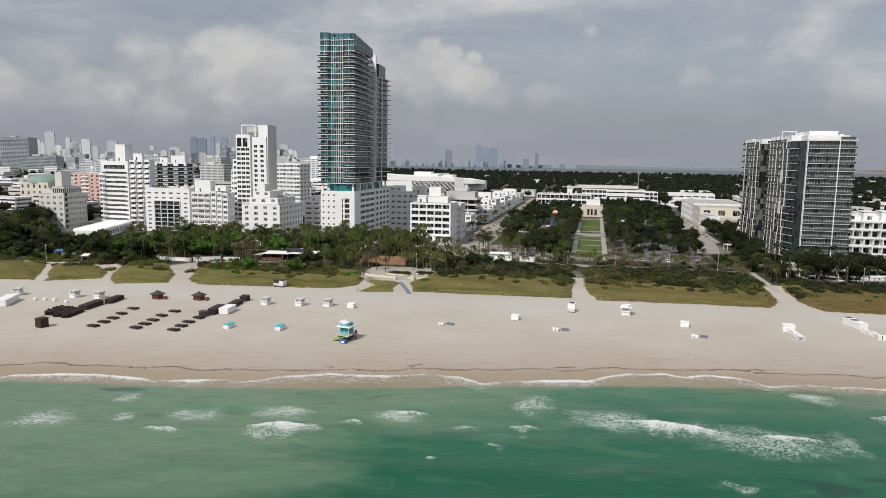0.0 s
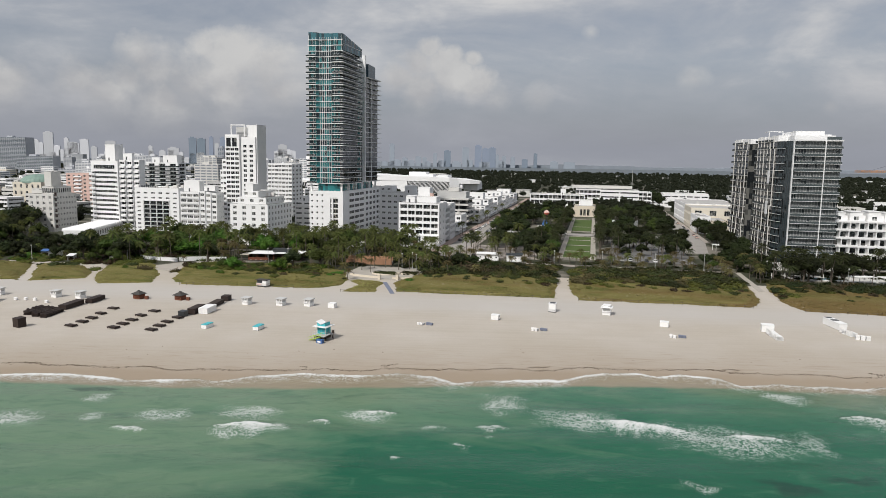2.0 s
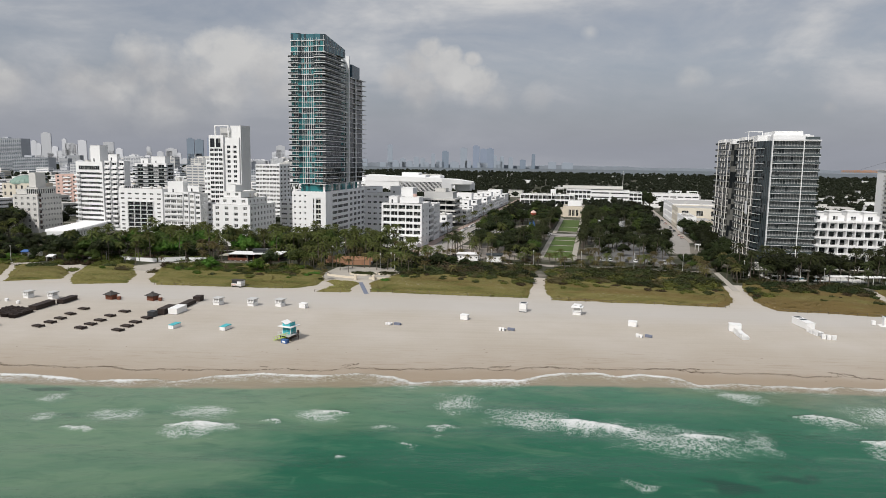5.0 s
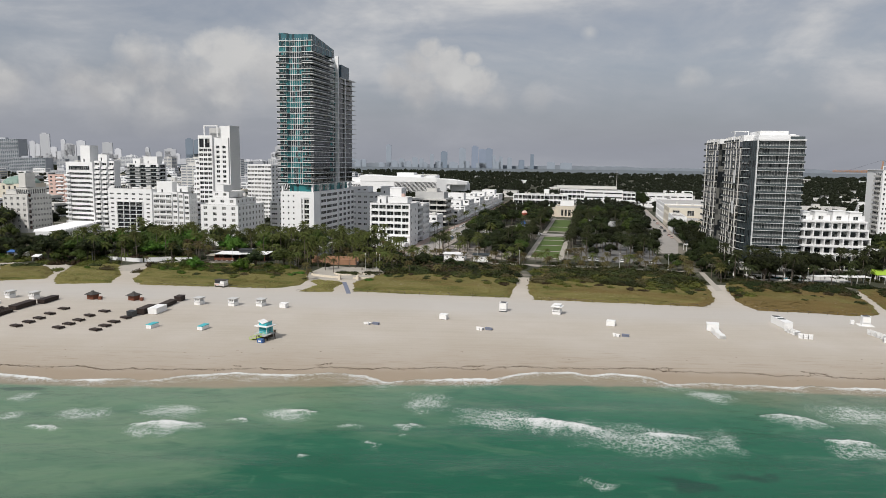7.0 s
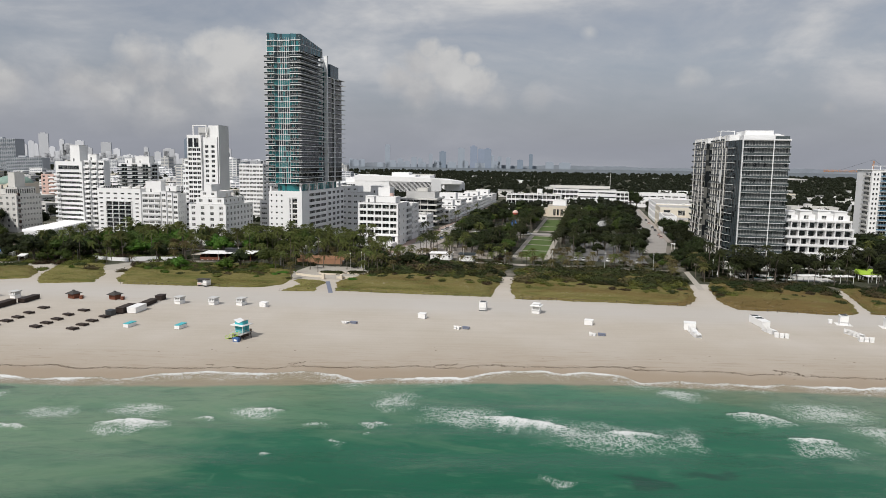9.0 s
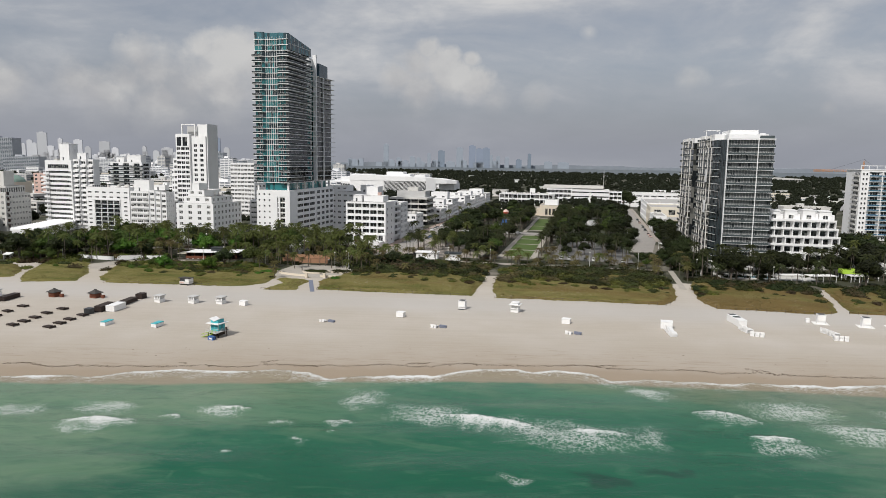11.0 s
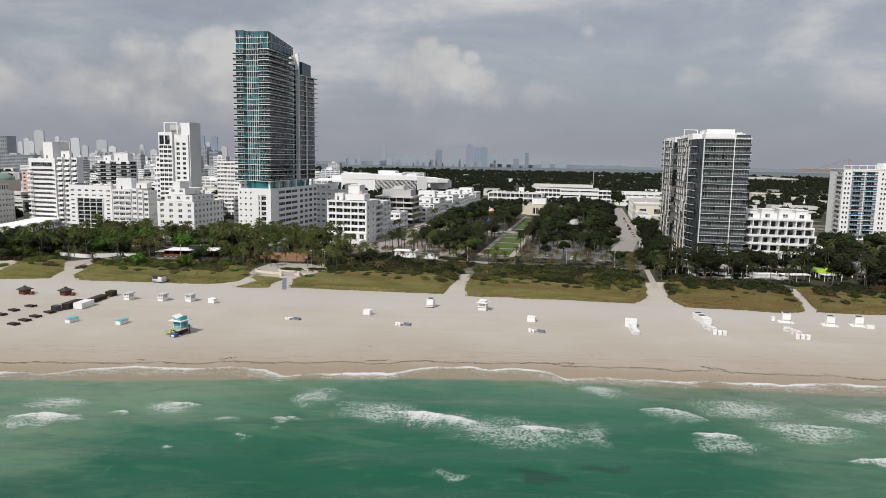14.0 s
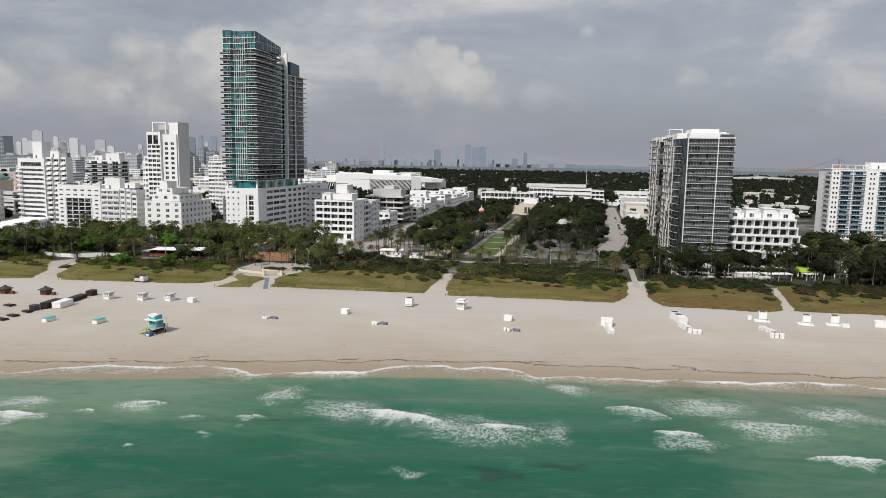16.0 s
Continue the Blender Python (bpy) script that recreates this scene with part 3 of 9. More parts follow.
LACE = (  # old foam: x, y, half length, half width, turn
    (-93.5, 123.0, 4.0, 3.5, 12), (-75.5, 117.6, 9.5, 5.0, 14), (-60.0, 123.6, 9.0, 5.5, 6), (-36.0, 127.5, 8.0, 5.0, 4), (-21.5, 124.6, 3.6, 2.2, 4), (-14.2, 117.3, 2.2, 0.9, 4), (-10.0, 141.0, 8.5, 9.5, -10), (5.5, 136.0, 13.0, 8.5, -6), (32.0, 132.5, 24.0, 10.0, -4), (50.5, 160.0, 7.0, 5.5, -14), (47.5, 135.0, 6.0, 8.0, -10),
    (78.0, 156.5, 15.0, 9.0, 2), (73.0, 136.0, 9.5, 6.0, -6), (-102.0, 109.0, 9.0, 8.0, 20), (-88.0, 113.5, 6.0, 3.0, 18), (88.5, 146.0, 13.0, 8.0, -4), (104.0, 158.0, 14.0, 8.0, 4), (-57.5, 113.0, 7.5, 3.0, -8), (24.5, 111.3, 3.2, 2.2, -4), (-50.0, 117.5, 5.0, 3.5, -20),
)
WEED = ((39.6, 114.5, 8.0, 3.2, -22), (49.0, 119.5, 7.0, 2.6, 4), (-98.0, 127.0, 7.0, 1.6, 12))      # dark growth on the sea floor
LOBES = ((-112, 4.5, 20), (-84, 3.4, 14), (-58, 8.6, 20), (-40, 8.0, 17), (-8, 2.6, 14), (14, 7.8, 15), (30, 7.4, 12), (58, 2.6, 16), (84, 3.6, 17), (108, 6.0, 22), (140, 4.0, 20))  # x, reach, half width


def reach(x):
    """How far each spent wave runs up the sand."""
    best = 0.3 + 0.7 * noise.noise(Vector((x * 0.08, 0, 4)))
    for cx, far, half in LOBES:
        best = max(best, 0.72 * far * (1 - abs((x - cx) / half) ** 2.4))
    return best + 1.3 * noise.noise(Vector((x * 0.13, 0, 7))) + 0.6 * noise.noise(Vector((x * 0.3, 0, 2))) + 0.3 * noise.noise(Vector((x * 0.9, 0, 5)))


def patch(x, y, spots):
    """How far inside the nearest of some oval patches a place lies."""
    best = 0.0
    wx, wy = 3.6 * noise.noise(Vector((x * 0.16, y * 0.22, 3))), 2.6 * noise.noise(Vector((x * 0.2, y * 0.3, 8)))
    for fx, fy, a, b, turn in spots:
        if abs(x - fx) < 1.3 * a + 3 and abs(y - fy) < 0.5 * a + 1.4 * b + 2:
            c, s = math.cos(radians(turn)), math.sin(radians(turn))
            dx, dy = x + wx * min(1, b) - fx, y + wy * min(1, b) - fy
            du, dv = c * dx + s * dy, -s * dx + c * dy
            best = max(best, min(1.0, 1.35 * (1 - math.hypot(du / a, dv / b))))
    return best


def breaker(x, y):
    """Foam of breaking waves: a crisp edge towards the shore, thinning out to sea."""
    best = 0.0
    for fx, fy, a, depth, turn, strong in BREAKERS:
        if abs(x - fx) < a + 2 and abs(y - fy) < 0.4 * a + depth + 2:
            c, s = math.cos(radians(turn)), math.sin(radians(turn))
            du, dv = c * (x - fx) + s * (y - fy), -s * (x - fx) + c * (y - fy)
            u = abs(du) / a
            if u >= 1:
                continue
            edge = -0.28 * depth * u ** 2.2 + 0.7 * noise.noise(Vector((du * 0.5, fx, 1))) + 0.45 * noise.noise(Vector((du * 1.3, fx, 6)))
            tail = depth * (1 - u ** 1.8) * (0.65 + 0.55 * noise.noise(Vector((du * 0.35, fx, 9)))) + 0.8
            behind = (edge - dv) / tail
            if 0 < behind < 1:
                lip = min(1.0, (edge - dv) / 0.5)
                best = max(best, strong * lip * (1.0 - 0.25 * u * u) * min(1.0, 1.12 - 0.92 * behind ** 0.8))
    return best


def build_sea():
    xs = [-4900, -2000, -900, -500, -330, -200] + steps(-150, 150, 0.75) + [200, 330, 500, 900, 2000, 4900]
    ys = [-4900, -1500, -400, -100, 0, 50] + steps(70, 196, 0.55) + [205, 215]
    c, s = math.cos(radians(12)), math.sin(radians(12))
    edge = {x: reach(x) for x in xs}
    mb = MB()
    fields = dict(froth=[], lead=[], back=[], weed=[], out=[])
    for y in ys:
        for x in xs:
            d = shore(x) - y
            lead = d + edge[x]
            wave = breaker(x, y) if d > 4 else 0.0
            fields["froth"].append(max(wave, 0.5 * patch(x, y, LACE) if d > 2 else 0.0))
            fields["weed"].append(patch(x, y, WEED) if d > 1 else 0.0)
            fields["out"].append(max(-20.0, min(400.0, d)))
            fields["lead"].append(max(-5.0, min(20.0, lead)))
            fields["back"].append(max(-5.0, min(5.0, -d + 1.8 + 0.2 * edge[x])))
            u, v = c * x + s * y, -s * x + c * y
            calm = max(0.05, min(1, d / 18))
            w = 0.16 * noise.noise(Vector((u * 0.045, v * 0.16, 0.3))) + 0.08 * noise.noise(Vector((u * 0.2, v * 0.45, 2.1)))
            swell = 0.14 * math.sin(v * 0.42 + 2.5 * noise.noise(Vector((u * 0.012, v * 0.02, 5.0))))
            z = 0.05 + calm * (w + swell) + 0.32 * wave
            if d < 8:
                z = max(z if d > 0 else -1.0, ground_z(x, y) + max(-0.4, min(0.05, 0.05 * lead)))
            mb.v.append((x, y, z))
    n = len(xs)
    mb.f = [(j * n + i, j * n + i + 1, (j + 1) * n + i + 1, (j + 1) * n + i) for j in range(len(ys) - 1) for i in range(n - 1)]
    mb.m = [0] * len(mb.f)
    ob = solo("water", mb, M["sea"], "green shallow sea with broken white surf", "sea", kind="structure", smooth=True)
    for name, values in fields.items():
        ob.data.attributes.new(name, "FLOAT", "POINT").data.foreach_set("value", values)
    bay = MB()
    bay.face([(-4900, 2520, 0), (4900, 2520, 0), (4900, 4900, 0), (-4900, 4900, 0)])
    solo("bay_water", bay, M["bay"], "wide grey bay between the island and the mainland", "water", kind="structure")


M["bay"] = material("bay_water", (0.1, 0.12, 0.13), 0.5, spread=0.15, grain=0.01, stain=0.1, bump=0.0)
build_ground()
build_sea()

# ---- building tools ----
FOOT = []          # plan rectangles that stay free of trees
WINDOWS = {}


def window_mesh(w, h, bars, glass, casing):
    key = (round(w, 2), round(h, 2), bars, glass, casing)
    if key not in WINDOWS:
        mb, t, known = MB(), 0.07, {}

        def at(x, y, z):
            key = round(x, 3), y, round(z, 3)
            if key not in known:
                known[key] = len(mb.v)
                mb.v.append((x, y, z))
            return known[key]

        def quad(pts, mat):
            mb.f.append(tuple(at(*p) for p in pts))
            mb.m.append(mat)

        xs = [-w / 2]
        for i in range(bars + 1):
            xs += [-w / 2 + t + (w - t) * i / (bars + 1), -w / 2 + (w - t) * (i + 1) / (bars + 1)]
        xs.append(w / 2)
        zs = [-h / 2, -h / 2 + t, h / 2 - t, h / 2]
        f, g = -0.03, 0.04
        for i, (xa, xb) in enumerate(zip(xs, xs[1:])):
            for j, (za, zb) in enumerate(zip(zs, zs[1:])):
                if j == 1 and i % 2 == 1:
                    quad([(xa, g, za), (xb, g, za), (xb, g, zb), (xa, g, zb)], 0)
                    quad([(xa, f, za), (xb, f, za), (xb, g, za), (xa, g, za)], 1)
                    quad([(xb, f, zb), (xa, f, zb), (xa, g, zb), (xb, g, zb)], 1)
                    quad([(xa, f, zb), (xa, f, za), (xa, g, za), (xa, g, zb)], 1)
                    quad([(xb, f, za), (xb, f, zb), (xb, g, zb), (xb, g, za)], 1)
                else:
                    quad([(xa, f, za), (xb, f, za), (xb, f, zb), (xa, f, zb)], 1)
        for xa, xb in zip(xs, xs[1:]):
            quad([(xb, f, -h / 2), (xa, f, -h / 2), (xa, 0.08, -h / 2), (xb, 0.08, -h / 2)], 1)
            quad([(xa, f, h / 2), (xb, f, h / 2), (xb, 0.08, h / 2), (xa, 0.08, h / 2)], 1)
        for za, zb in zip(zs, zs[1:]):
            quad([(-w / 2, f, za), (-w / 2, f, zb), (-w / 2, 0.08, zb), (-w / 2, 0.08, za)], 1)
            quad([(w / 2, f, zb), (w / 2, f, za), (w / 2, 0.08, za), (w / 2, 0.08, zb)], 1)
        WINDOWS[key] = mb.mesh("window", M[glass], M[casing])
    return WINDOWS[key]


def onface(mb, face, plane, a0, a1, d0, d1, z0, z1, mat=0):
    """A box on a wall: a0 to a1 along it, d0 to d1 inwards from its plane."""
    if face == "S":
        mb.box(a0, a1, plane + d0, plane + d1, z0, z1, mat)
    elif face == "E":
        mb.box(plane - d1, plane - d0, a0, a1, z0, z1, mat)
    else:
        mb.box(plane + d0, plane + d1, a0, a1, z0, z1, mat)


def at_face(face, plane, a, d, z):
    if face == "S":
        return pose(a, plane + d, z)
    if face == "E":
        return pose(plane - d, a, z, 0, 0, 90)
    return pose(plane + d, a, z, 0, 0, -90)


def facade(parent, mb, face, plane, a0, a1, z0, z1, rows, bays, ww, wh, sill=0.9, depth=0.35, bars=1, glass="glass", casing="white", margin=0.0):
    """Piers and spandrels standing depth proud of the core, with a window in each opening."""
    fh, bw = (z1 - z0) / rows, (a1 - a0 - 2 * margin) / bays
    ww, wh = min(ww * 1.1, bw - 0.25), min(wh * 1.12, fh - 0.45)
    low = z0
    for r in range(rows):
        s = z0 + r * fh + min(sill, fh - wh - 0.1)
        onface(mb, face, plane, a0, a1, 0, depth, low, s)
        edge = a0
        for b in range(bays):
            c = a0 + margin + (b + 0.5) * bw
            onface(mb, face, plane, edge, c - ww / 2, 0, depth, s, s + wh)
            edge = c + ww / 2
            part("window", window_mesh(ww, wh, bars, glass, casing), (), parent, m=at_face(face, plane, c, depth - 0.1, s + wh / 2))
        onface(mb, face, plane, edge, a1, 0, depth, s, s + wh)
        low = s + wh
    onface(mb, face, plane, a0, a1, 0, depth, low, z1)


def block(parent, x0, x1, y0, y1, z0, z1, mat, faces=(), parapet=0.7, name="wall", label=""):
    """A storeyed block with windowed faces (face, rows, bays, window width, height, and facade's further options), a parapet and a roof deck."""
    mb = MB()
    d = {f: o.get("depth", 0.35) for f, *_, o in faces}
    mb.box(x0 + d.get("W", 0), x1 - d.get("E", 0), y0 + d.get("S", 0), y1, z0, z1)
    for f, rows, bays, ww, wh, o in faces:
        o = dict(o)
        lo, hi = o.pop("lo", 0.0), o.pop("hi", 0.0)
        plane = {"S": y0, "E": x1, "W": x0}[f]
        if f == "S":
            a0, a1 = x0, x1
        else:
            a0, a1 = y0 + d.get("S", 0), y1
        dep = o.get("depth", 0.35)
        if lo:
            onface(mb, f, plane, a0, a1, 0, dep, z0, z0 + lo)
        if hi:
            onface(mb, f, plane, a0, a1, 0, dep, z1 - hi, z1)
        facade(parent, mb, f, plane, a0, a1, z0 + lo, z1 - hi, rows, bays, ww, wh, **o)
    if parapet:
        t = 0.3
        mb.box(x0, x1, y0, y0 + t, z1, z1 + parapet).box(x0, x1, y1 - t, y1, z1, z1 + parapet)
        mb.box(x0, x0 + t, y0 + t, y1 - t, z1, z1 + parapet).box(x1 - t, x1, y0 + t, y1 - t, z1, z1 + parapet)
        part("roof", MB().box(x0 + t, x1 - t, y0 + t, y1 - t, z1 + 0.02, z1 + 0.12), M["roof"], parent)
    return part(name, mb, M[mat], parent, label)


def balconies(parent, face, plane, a0, a1, levels, out=1.4, thick=0.22, mat="stucco", rail="rail", solid=False, gap=None):
    """One balcony to each level: a slab and its railing."""
    for z in levels:
        mb = MB()
        onface(mb, face, plane, a0, a1, -out, 0.0, z, z + thick)
        slab = part("balcony", mb, M[mat], parent)
        r = MB()
        onface(r, face, plane, a0, a1, -out, -out + 0.08, z + thick, z + thick + 1.05)
        onface(r, face, plane, a0, a0 + 0.08, -out + 0.08, 0.0, z + thick, z + thick + 1.05)
        onface(r, face, plane, a1 - 0.08, a1, -out + 0.08, 0.0, z + thick, z + thick + 1.05)
        part("railing", r, M[mat] if solid else M[rail], slab)


def plant_room(parent, x0, x1, y0, y1, z0, z1, mat="stucco"):
    mb = MB().box(x0, x1, y0, y1, z0, z1)
    mb.box(x0 - 0.15, x1 + 0.15, y0 - 0.15, y1 + 0.15, z1, z1 + 0.25)
    mb.box(x0 + (x1 - x0) * 0.3, x0 + (x1 - x0) * 0.3 + 0.9, y0 - 0.05, y0, z0, z0 + 2.0, 1)
    part("plant_room", mb, (M[mat], M["steel"]), parent)


def building(name, x, y, label, w, d, rz=0.0, group=""):
    FOOT.append((x - 1.5, x + w + 1.5, y - 2.0, y + d + 1.5))
    return thing(name, pose(x, y, 2.0, 0, 0, rz), label, "building", group)


S, E, W = "S", "E", "W"


def rooftop(parent, x0, x1, y0, y1, z, n, seed):
    """Air handlers and ducts on a flat roof."""
    rnd = random.Random(seed)
    for _ in range(n):
        w, d, h = rnd.uniform(1.2, 2.8), rnd.uniform(1.2, 2.4), rnd.uniform(0.8, 1.8)
        x, y = rnd.uniform(x0 + 1, x1 - w - 1), rnd.uniform(y0 + 1, y1 - d - 1)
        mb = MB().box(x, x + w, y, y + d, z + 0.3, z + 0.3 + h).box(x + 0.1, x + 0.25, y + 0.1, y + d - 0.1, z, z + 0.3).box(x + w - 0.25, x + w - 0.1, y + 0.1, y + d - 0.1, z, z + 0.3)
        mb.cyl(x + w / 2, y + d / 2, z + 0.3 + h, z + 0.5 + h, min(w, d) * 0.35, n=8)
        part("air_handler", mb, M["pale"], parent)


def fence_panel(line, h=1.0, t=0.04):
    """A railing panel with a pale handrail that follows a line in plan."""
    mb = MB()
    for low, high, mat in ((0.0, h - 0.12, 0), (h - 0.12, h, 1)):
        n = len(mb.v)
        for ax, ay in line:
            for o in (-t, t):
                mb.v.extend([(ax + o, ay + o, low), (ax + o, ay + o, high)])
        for i in range(len(line) - 1):
            a, b = n + 4 * i, n + 4 * i + 4
            mb.f += [(a, b, b + 1, a + 1), (a + 2, a + 3, b + 3, b + 2), (a + 1, b + 1, b + 3, a + 3)]
            mb.m += [mat] * 3
    return mb.mesh("railing", M["rail"], M["slab"])


# ---- the tall glass tower ----


M["crown_glass"] = glass_material("crown_glass", (0.03, 0.055, 0.065), (0.05, 0.15, 0.18), 0.5, 0.05)
M["crown_side"] = glass_material("crown_side_glass", (0.03, 0.055, 0.075), (0.045, 0.08, 0.105), 0.5, 0.06)


def glass_tower():
    b = building("glass_tower", -151.0, 369.0, "tall dark glass tower with pale balcony slabs on a white podium", 20, 69)
    z0, fh, n = 34.6, 3.03, 24
    # podium
    mb = MB().box(0.35, 19.85, -0.45, 67, 0, 29.4)
    facade(b, mb, S, -0.8, 0, 9.4, 3.0, 29.4, 8, 3, 0.9, 0.9, sill=1.3, bars=0)
    onface(mb, S, -0.8, 0, 20.2, 0, 0.35, 0, 3.0)
    onface(mb, S, -0.8, 9.4, 12.6, 0, 0.35, 3.0, 29.4)
    onface(mb, S, -0.8, 13.3, 14.3, 0, 0.35, 3.0, 29.4)
    onface(mb, S, -0.8, 17.2, 20.2, 0, 0.35, 3.0, 29.4)
    onface(mb, S, -0.8, 12.6, 13.3, 0, 0.35, 26.6, 29.4)
    onface(mb, S, -0.8, 14.3, 17.2, 0, 0.35, 26.6, 29.4)
    mb.box(0, 0.35, -0.45, 67, 0, 29.4)
    mb.box(0, 20.2, -0.8, 67, 29.4, 30.3)
    part("podium", mb, M["stucco"], b, "white stucco podium with small square windows")
    for k in range(8):
        part("window", window_mesh(0.66, 2.2, 0, "glass", "steel"), (), b, m=at_face(S, -0.8, 12.95, 0.25, 4.6 + 2.9 * k))
        part("window", window_mesh(2.86, 2.2, 1, "glass", "cream"), (), b, m=at_face(S, -0.8, 15.75, 0.25, 4.6 + 2.9 * k))
    mb = MB().box(19.0, 19.84, 0, 66.9, 0, 29.4, 1)
    onface(mb, E, 20.2, -0.45, 6.5, 0, 0.35, 0, 29.4)
    facade(b, mb, E, 20.2, 9.5, 36, 2.4, 29.4, 8, 3, 7.4, 1.5, sill=1.0, depth=0.35, bars=3, casing="grey")
    facade(b, mb, E, 20.2, 38, 67, 2.4, 29.4, 8, 4, 4.4, 1.6, sill=1.0, depth=0.35, bars=2, casing="grey")
    onface(mb, E, 20.2, 9.5, 67, 0, 0.35, 0, 2.4)
    part("podium_side", mb, (M["stucco"], M["steel"]), b, "grey louvred side of the podium")
    # open deck level with columns
    mb = MB().box(4.5, 17.5, 1.6, 60, 30.3, z0)
    part("deck_glazing", mb, M["tower_glass"], b)
    for x, y in ((0.8, 0.5), (18.9, 0.5), (18.9, 12), (18.9, 24), (18.9, 36), (18.9, 50), (18.9, 62), (0.8, 12)):
        part("column", MB().box(x - 0.45, x + 0.45, y - 0.45, y + 0.45, 30.3, z0), M["stucco"], b)
    # plan outlines
    glass_a = [(0.0, 0.0), (5.2, 0.0), (6.2, 1.0), (13.2, 1.0), (14.2, 0.0), (19.8, 0.0), (19.9, 17.5), (18.7, 19.5), (19.8, 29.5), (0.0, 29.5)]
    slab_a = [(-1.3, -1.2), (4.6, -1.3), (6.0, 0.55), (13.4, 0.55), (14.2, -1.3), (20.7, -1.3), (21.2, 17.0), (19.1, 18.6), (20.9, 19.6), (21.2, 29.6), (-0.3, 29.6)]
    slab_plain = [(-0.35, -0.35), (5.3, -0.35), (6.3, 0.6), (13.1, 0.6), (14.1, -0.35), (20.1, -0.35), (20.2, 17.6), (19.0, 19.6), (20.1, 29.6), (-0.35, 29.6)]
    slab_top = slab_plain[:6] + [(20.1, 15.0), (-0.35, 15.0)]
    glass_deep = glass_a[:5] + [(18.2, 0.0), (18.2, 17.5), (17.6, 19.5), (18.2, 29.5), (0.0, 29.5)]
    glass_top = glass_a[:6] + [(19.8, 15.0), (0.0, 15.0)]
    glass_b = [(3.0, 29.6), (15.8, 29.6), (15.8, 44.0), (3.0, 44.0)]
    glass_c = [(2.0, 44.0), (18.6, 44.0), (18.6, 67.0), (2.0, 67.0)]
    slab_c = [(1.6, 43.9), (19.6, 43.9), (19.6, 52.5), (18.8, 52.5), (18.8, 55.0), (20.9, 55.0), (20.9, 67.8), (1.6, 67.8)]
    plates = {}

    def shared(key, maker):
        if key not in plates:
            plates[key] = maker()
        return plates[key]

    for k in range(n + 3):
        z = z0 + fh * k
        up = k >= n
        plate = shared(("s", up + (k == n + 2)), lambda: MB().prism(slab_top if k == n + 2 else slab_plain if up else slab_a, 0, 0.34).mesh("floor_slab", M["slab"]))
        slab = part("floor_slab", plate, (), b, m=pose(0, 0, z - 0.17))
        if k < n + 2:
            h = fh - 0.34
            def bays():
                mb = MB().prism(glass_top if k == n + 1 else glass_a if up else glass_deep, 0, h)
                for side in (0, 1, 2, 3, 4):
                    mb.m[2 + side] = 1
                return mb.mesh("glazing", M["glass"], M["tower_glass"])
            part("glazing", shared(("ga", up + (k == n + 1)), bays), (), b, m=pose(0, 0, z + 0.17))
            if not up:
                for key, line in (("rl", [(-0.3, 10.0), (-1.25, -1.15), (4.55, -1.25)]), ("rr", [(14.25, -1.25), (20.65, -1.25), (21.15, 16.9)]), ("rs", [(20.85, 19.7), (21.15, 29.5)])):
                    part("railing", shared(key, lambda: fence_panel(line)), (), slab, m=pose(0, 0, 0.34))
    zt = z0 + fh * (n + 2)
    part("crown", MB().prism(glass_top, zt + 0.17, zt, top=[zt + 4.3, zt + 4.0, zt + 3.7, zt + 3.5, zt + 3.5, zt + 3.2, zt + 1.2, zt + 2.2]), M["crown_glass"], b, "sloping blue glass crown")
    part("crown", MB().prism([(19.9, 0.02), (20.26, 0.02), (20.9, 29.5), (20.3, 29.5)], zt - 5.6, 0, top=[zt + 3.2, zt + 3.2, zt - 0.9, zt - 0.9]), M["crown_glass"], b, "dark blue glass screen sloping along the side")
    for s in steps(2.5, 27.5, 5.0):
        x = 20.28 + 0.64 * s / 29.5
        part("mullion", MB().box(x, x + 0.12, s - 0.06, s + 0.06, zt - 5.6, zt + 3.1 - 4.1 * s / 29.5), M["slab"], b)
    part("mullion", MB().prism([(20.3, 0.1), (20.42, 0.1), (21.05, 29.5), (20.93, 29.5)], zt - 2.3, zt - 2.1), M["slab"], b)
    for k in range(23):
        z = z0 + fh * k
        part("glazing", shared("gb", lambda: MB().prism(glass_b, 0, fh - 0.3).mesh("glazing", M["tower_glass"])), (), b, m=pose(0, 0, z + 0.15))
        part("floor_slab", shared("sb", lambda: MB().prism([(2.6, 29.65), (18.0, 29.65), (18.0, 43.8), (2.6, 43.8)], 0, 0.3).mesh("floor_slab", M["slab"])), (), b, m=pose(0, 0, z - 0.15))
        if k < 21:
            part("glazing", shared("gc", lambda: MB().prism(glass_c, 0, fh - 0.34).mesh("glazing", M["glass"])), (), b, m=pose(0, 0, z + 0.17))
        if k < 22:
            part("floor_slab", shared("sc", lambda: MB().prism(slab_c, 0, 0.34).mesh("floor_slab", M["slab"])), (), b, m=pose(0, 0, z - 0.17))
    part("core", MB().box(16.4, 18.6, 42.6, 43.9, z0, z0 + 76.4).box(14.0, 16.39, 37.0, 43.9, z0 + 69.7, z0 + 74.0), M["slab"], b, "pale concrete lift core")
    part("fin", MB().box(18.9, 19.5, 52.6, 53.4, z0, z0 + 66.0), M["slab"], b, "pale concrete fin")
    part("fin", MB().box(18.0, 18.6, 34.6, 35.0, z0, z0 + 68.0), M["slab"], b, "pale concrete fin")
    part("crown", MB().prism([(4.0, 46.0), (19.4, 46.0), (19.6, 59.0), (4.0, 59.0)], z0 + fh * 21 + 0.2, 0, top=[z0 + 72.4, z0 + 71.8, z0 + 71.2, z0 + 71.2]), M["crown_side"], b)
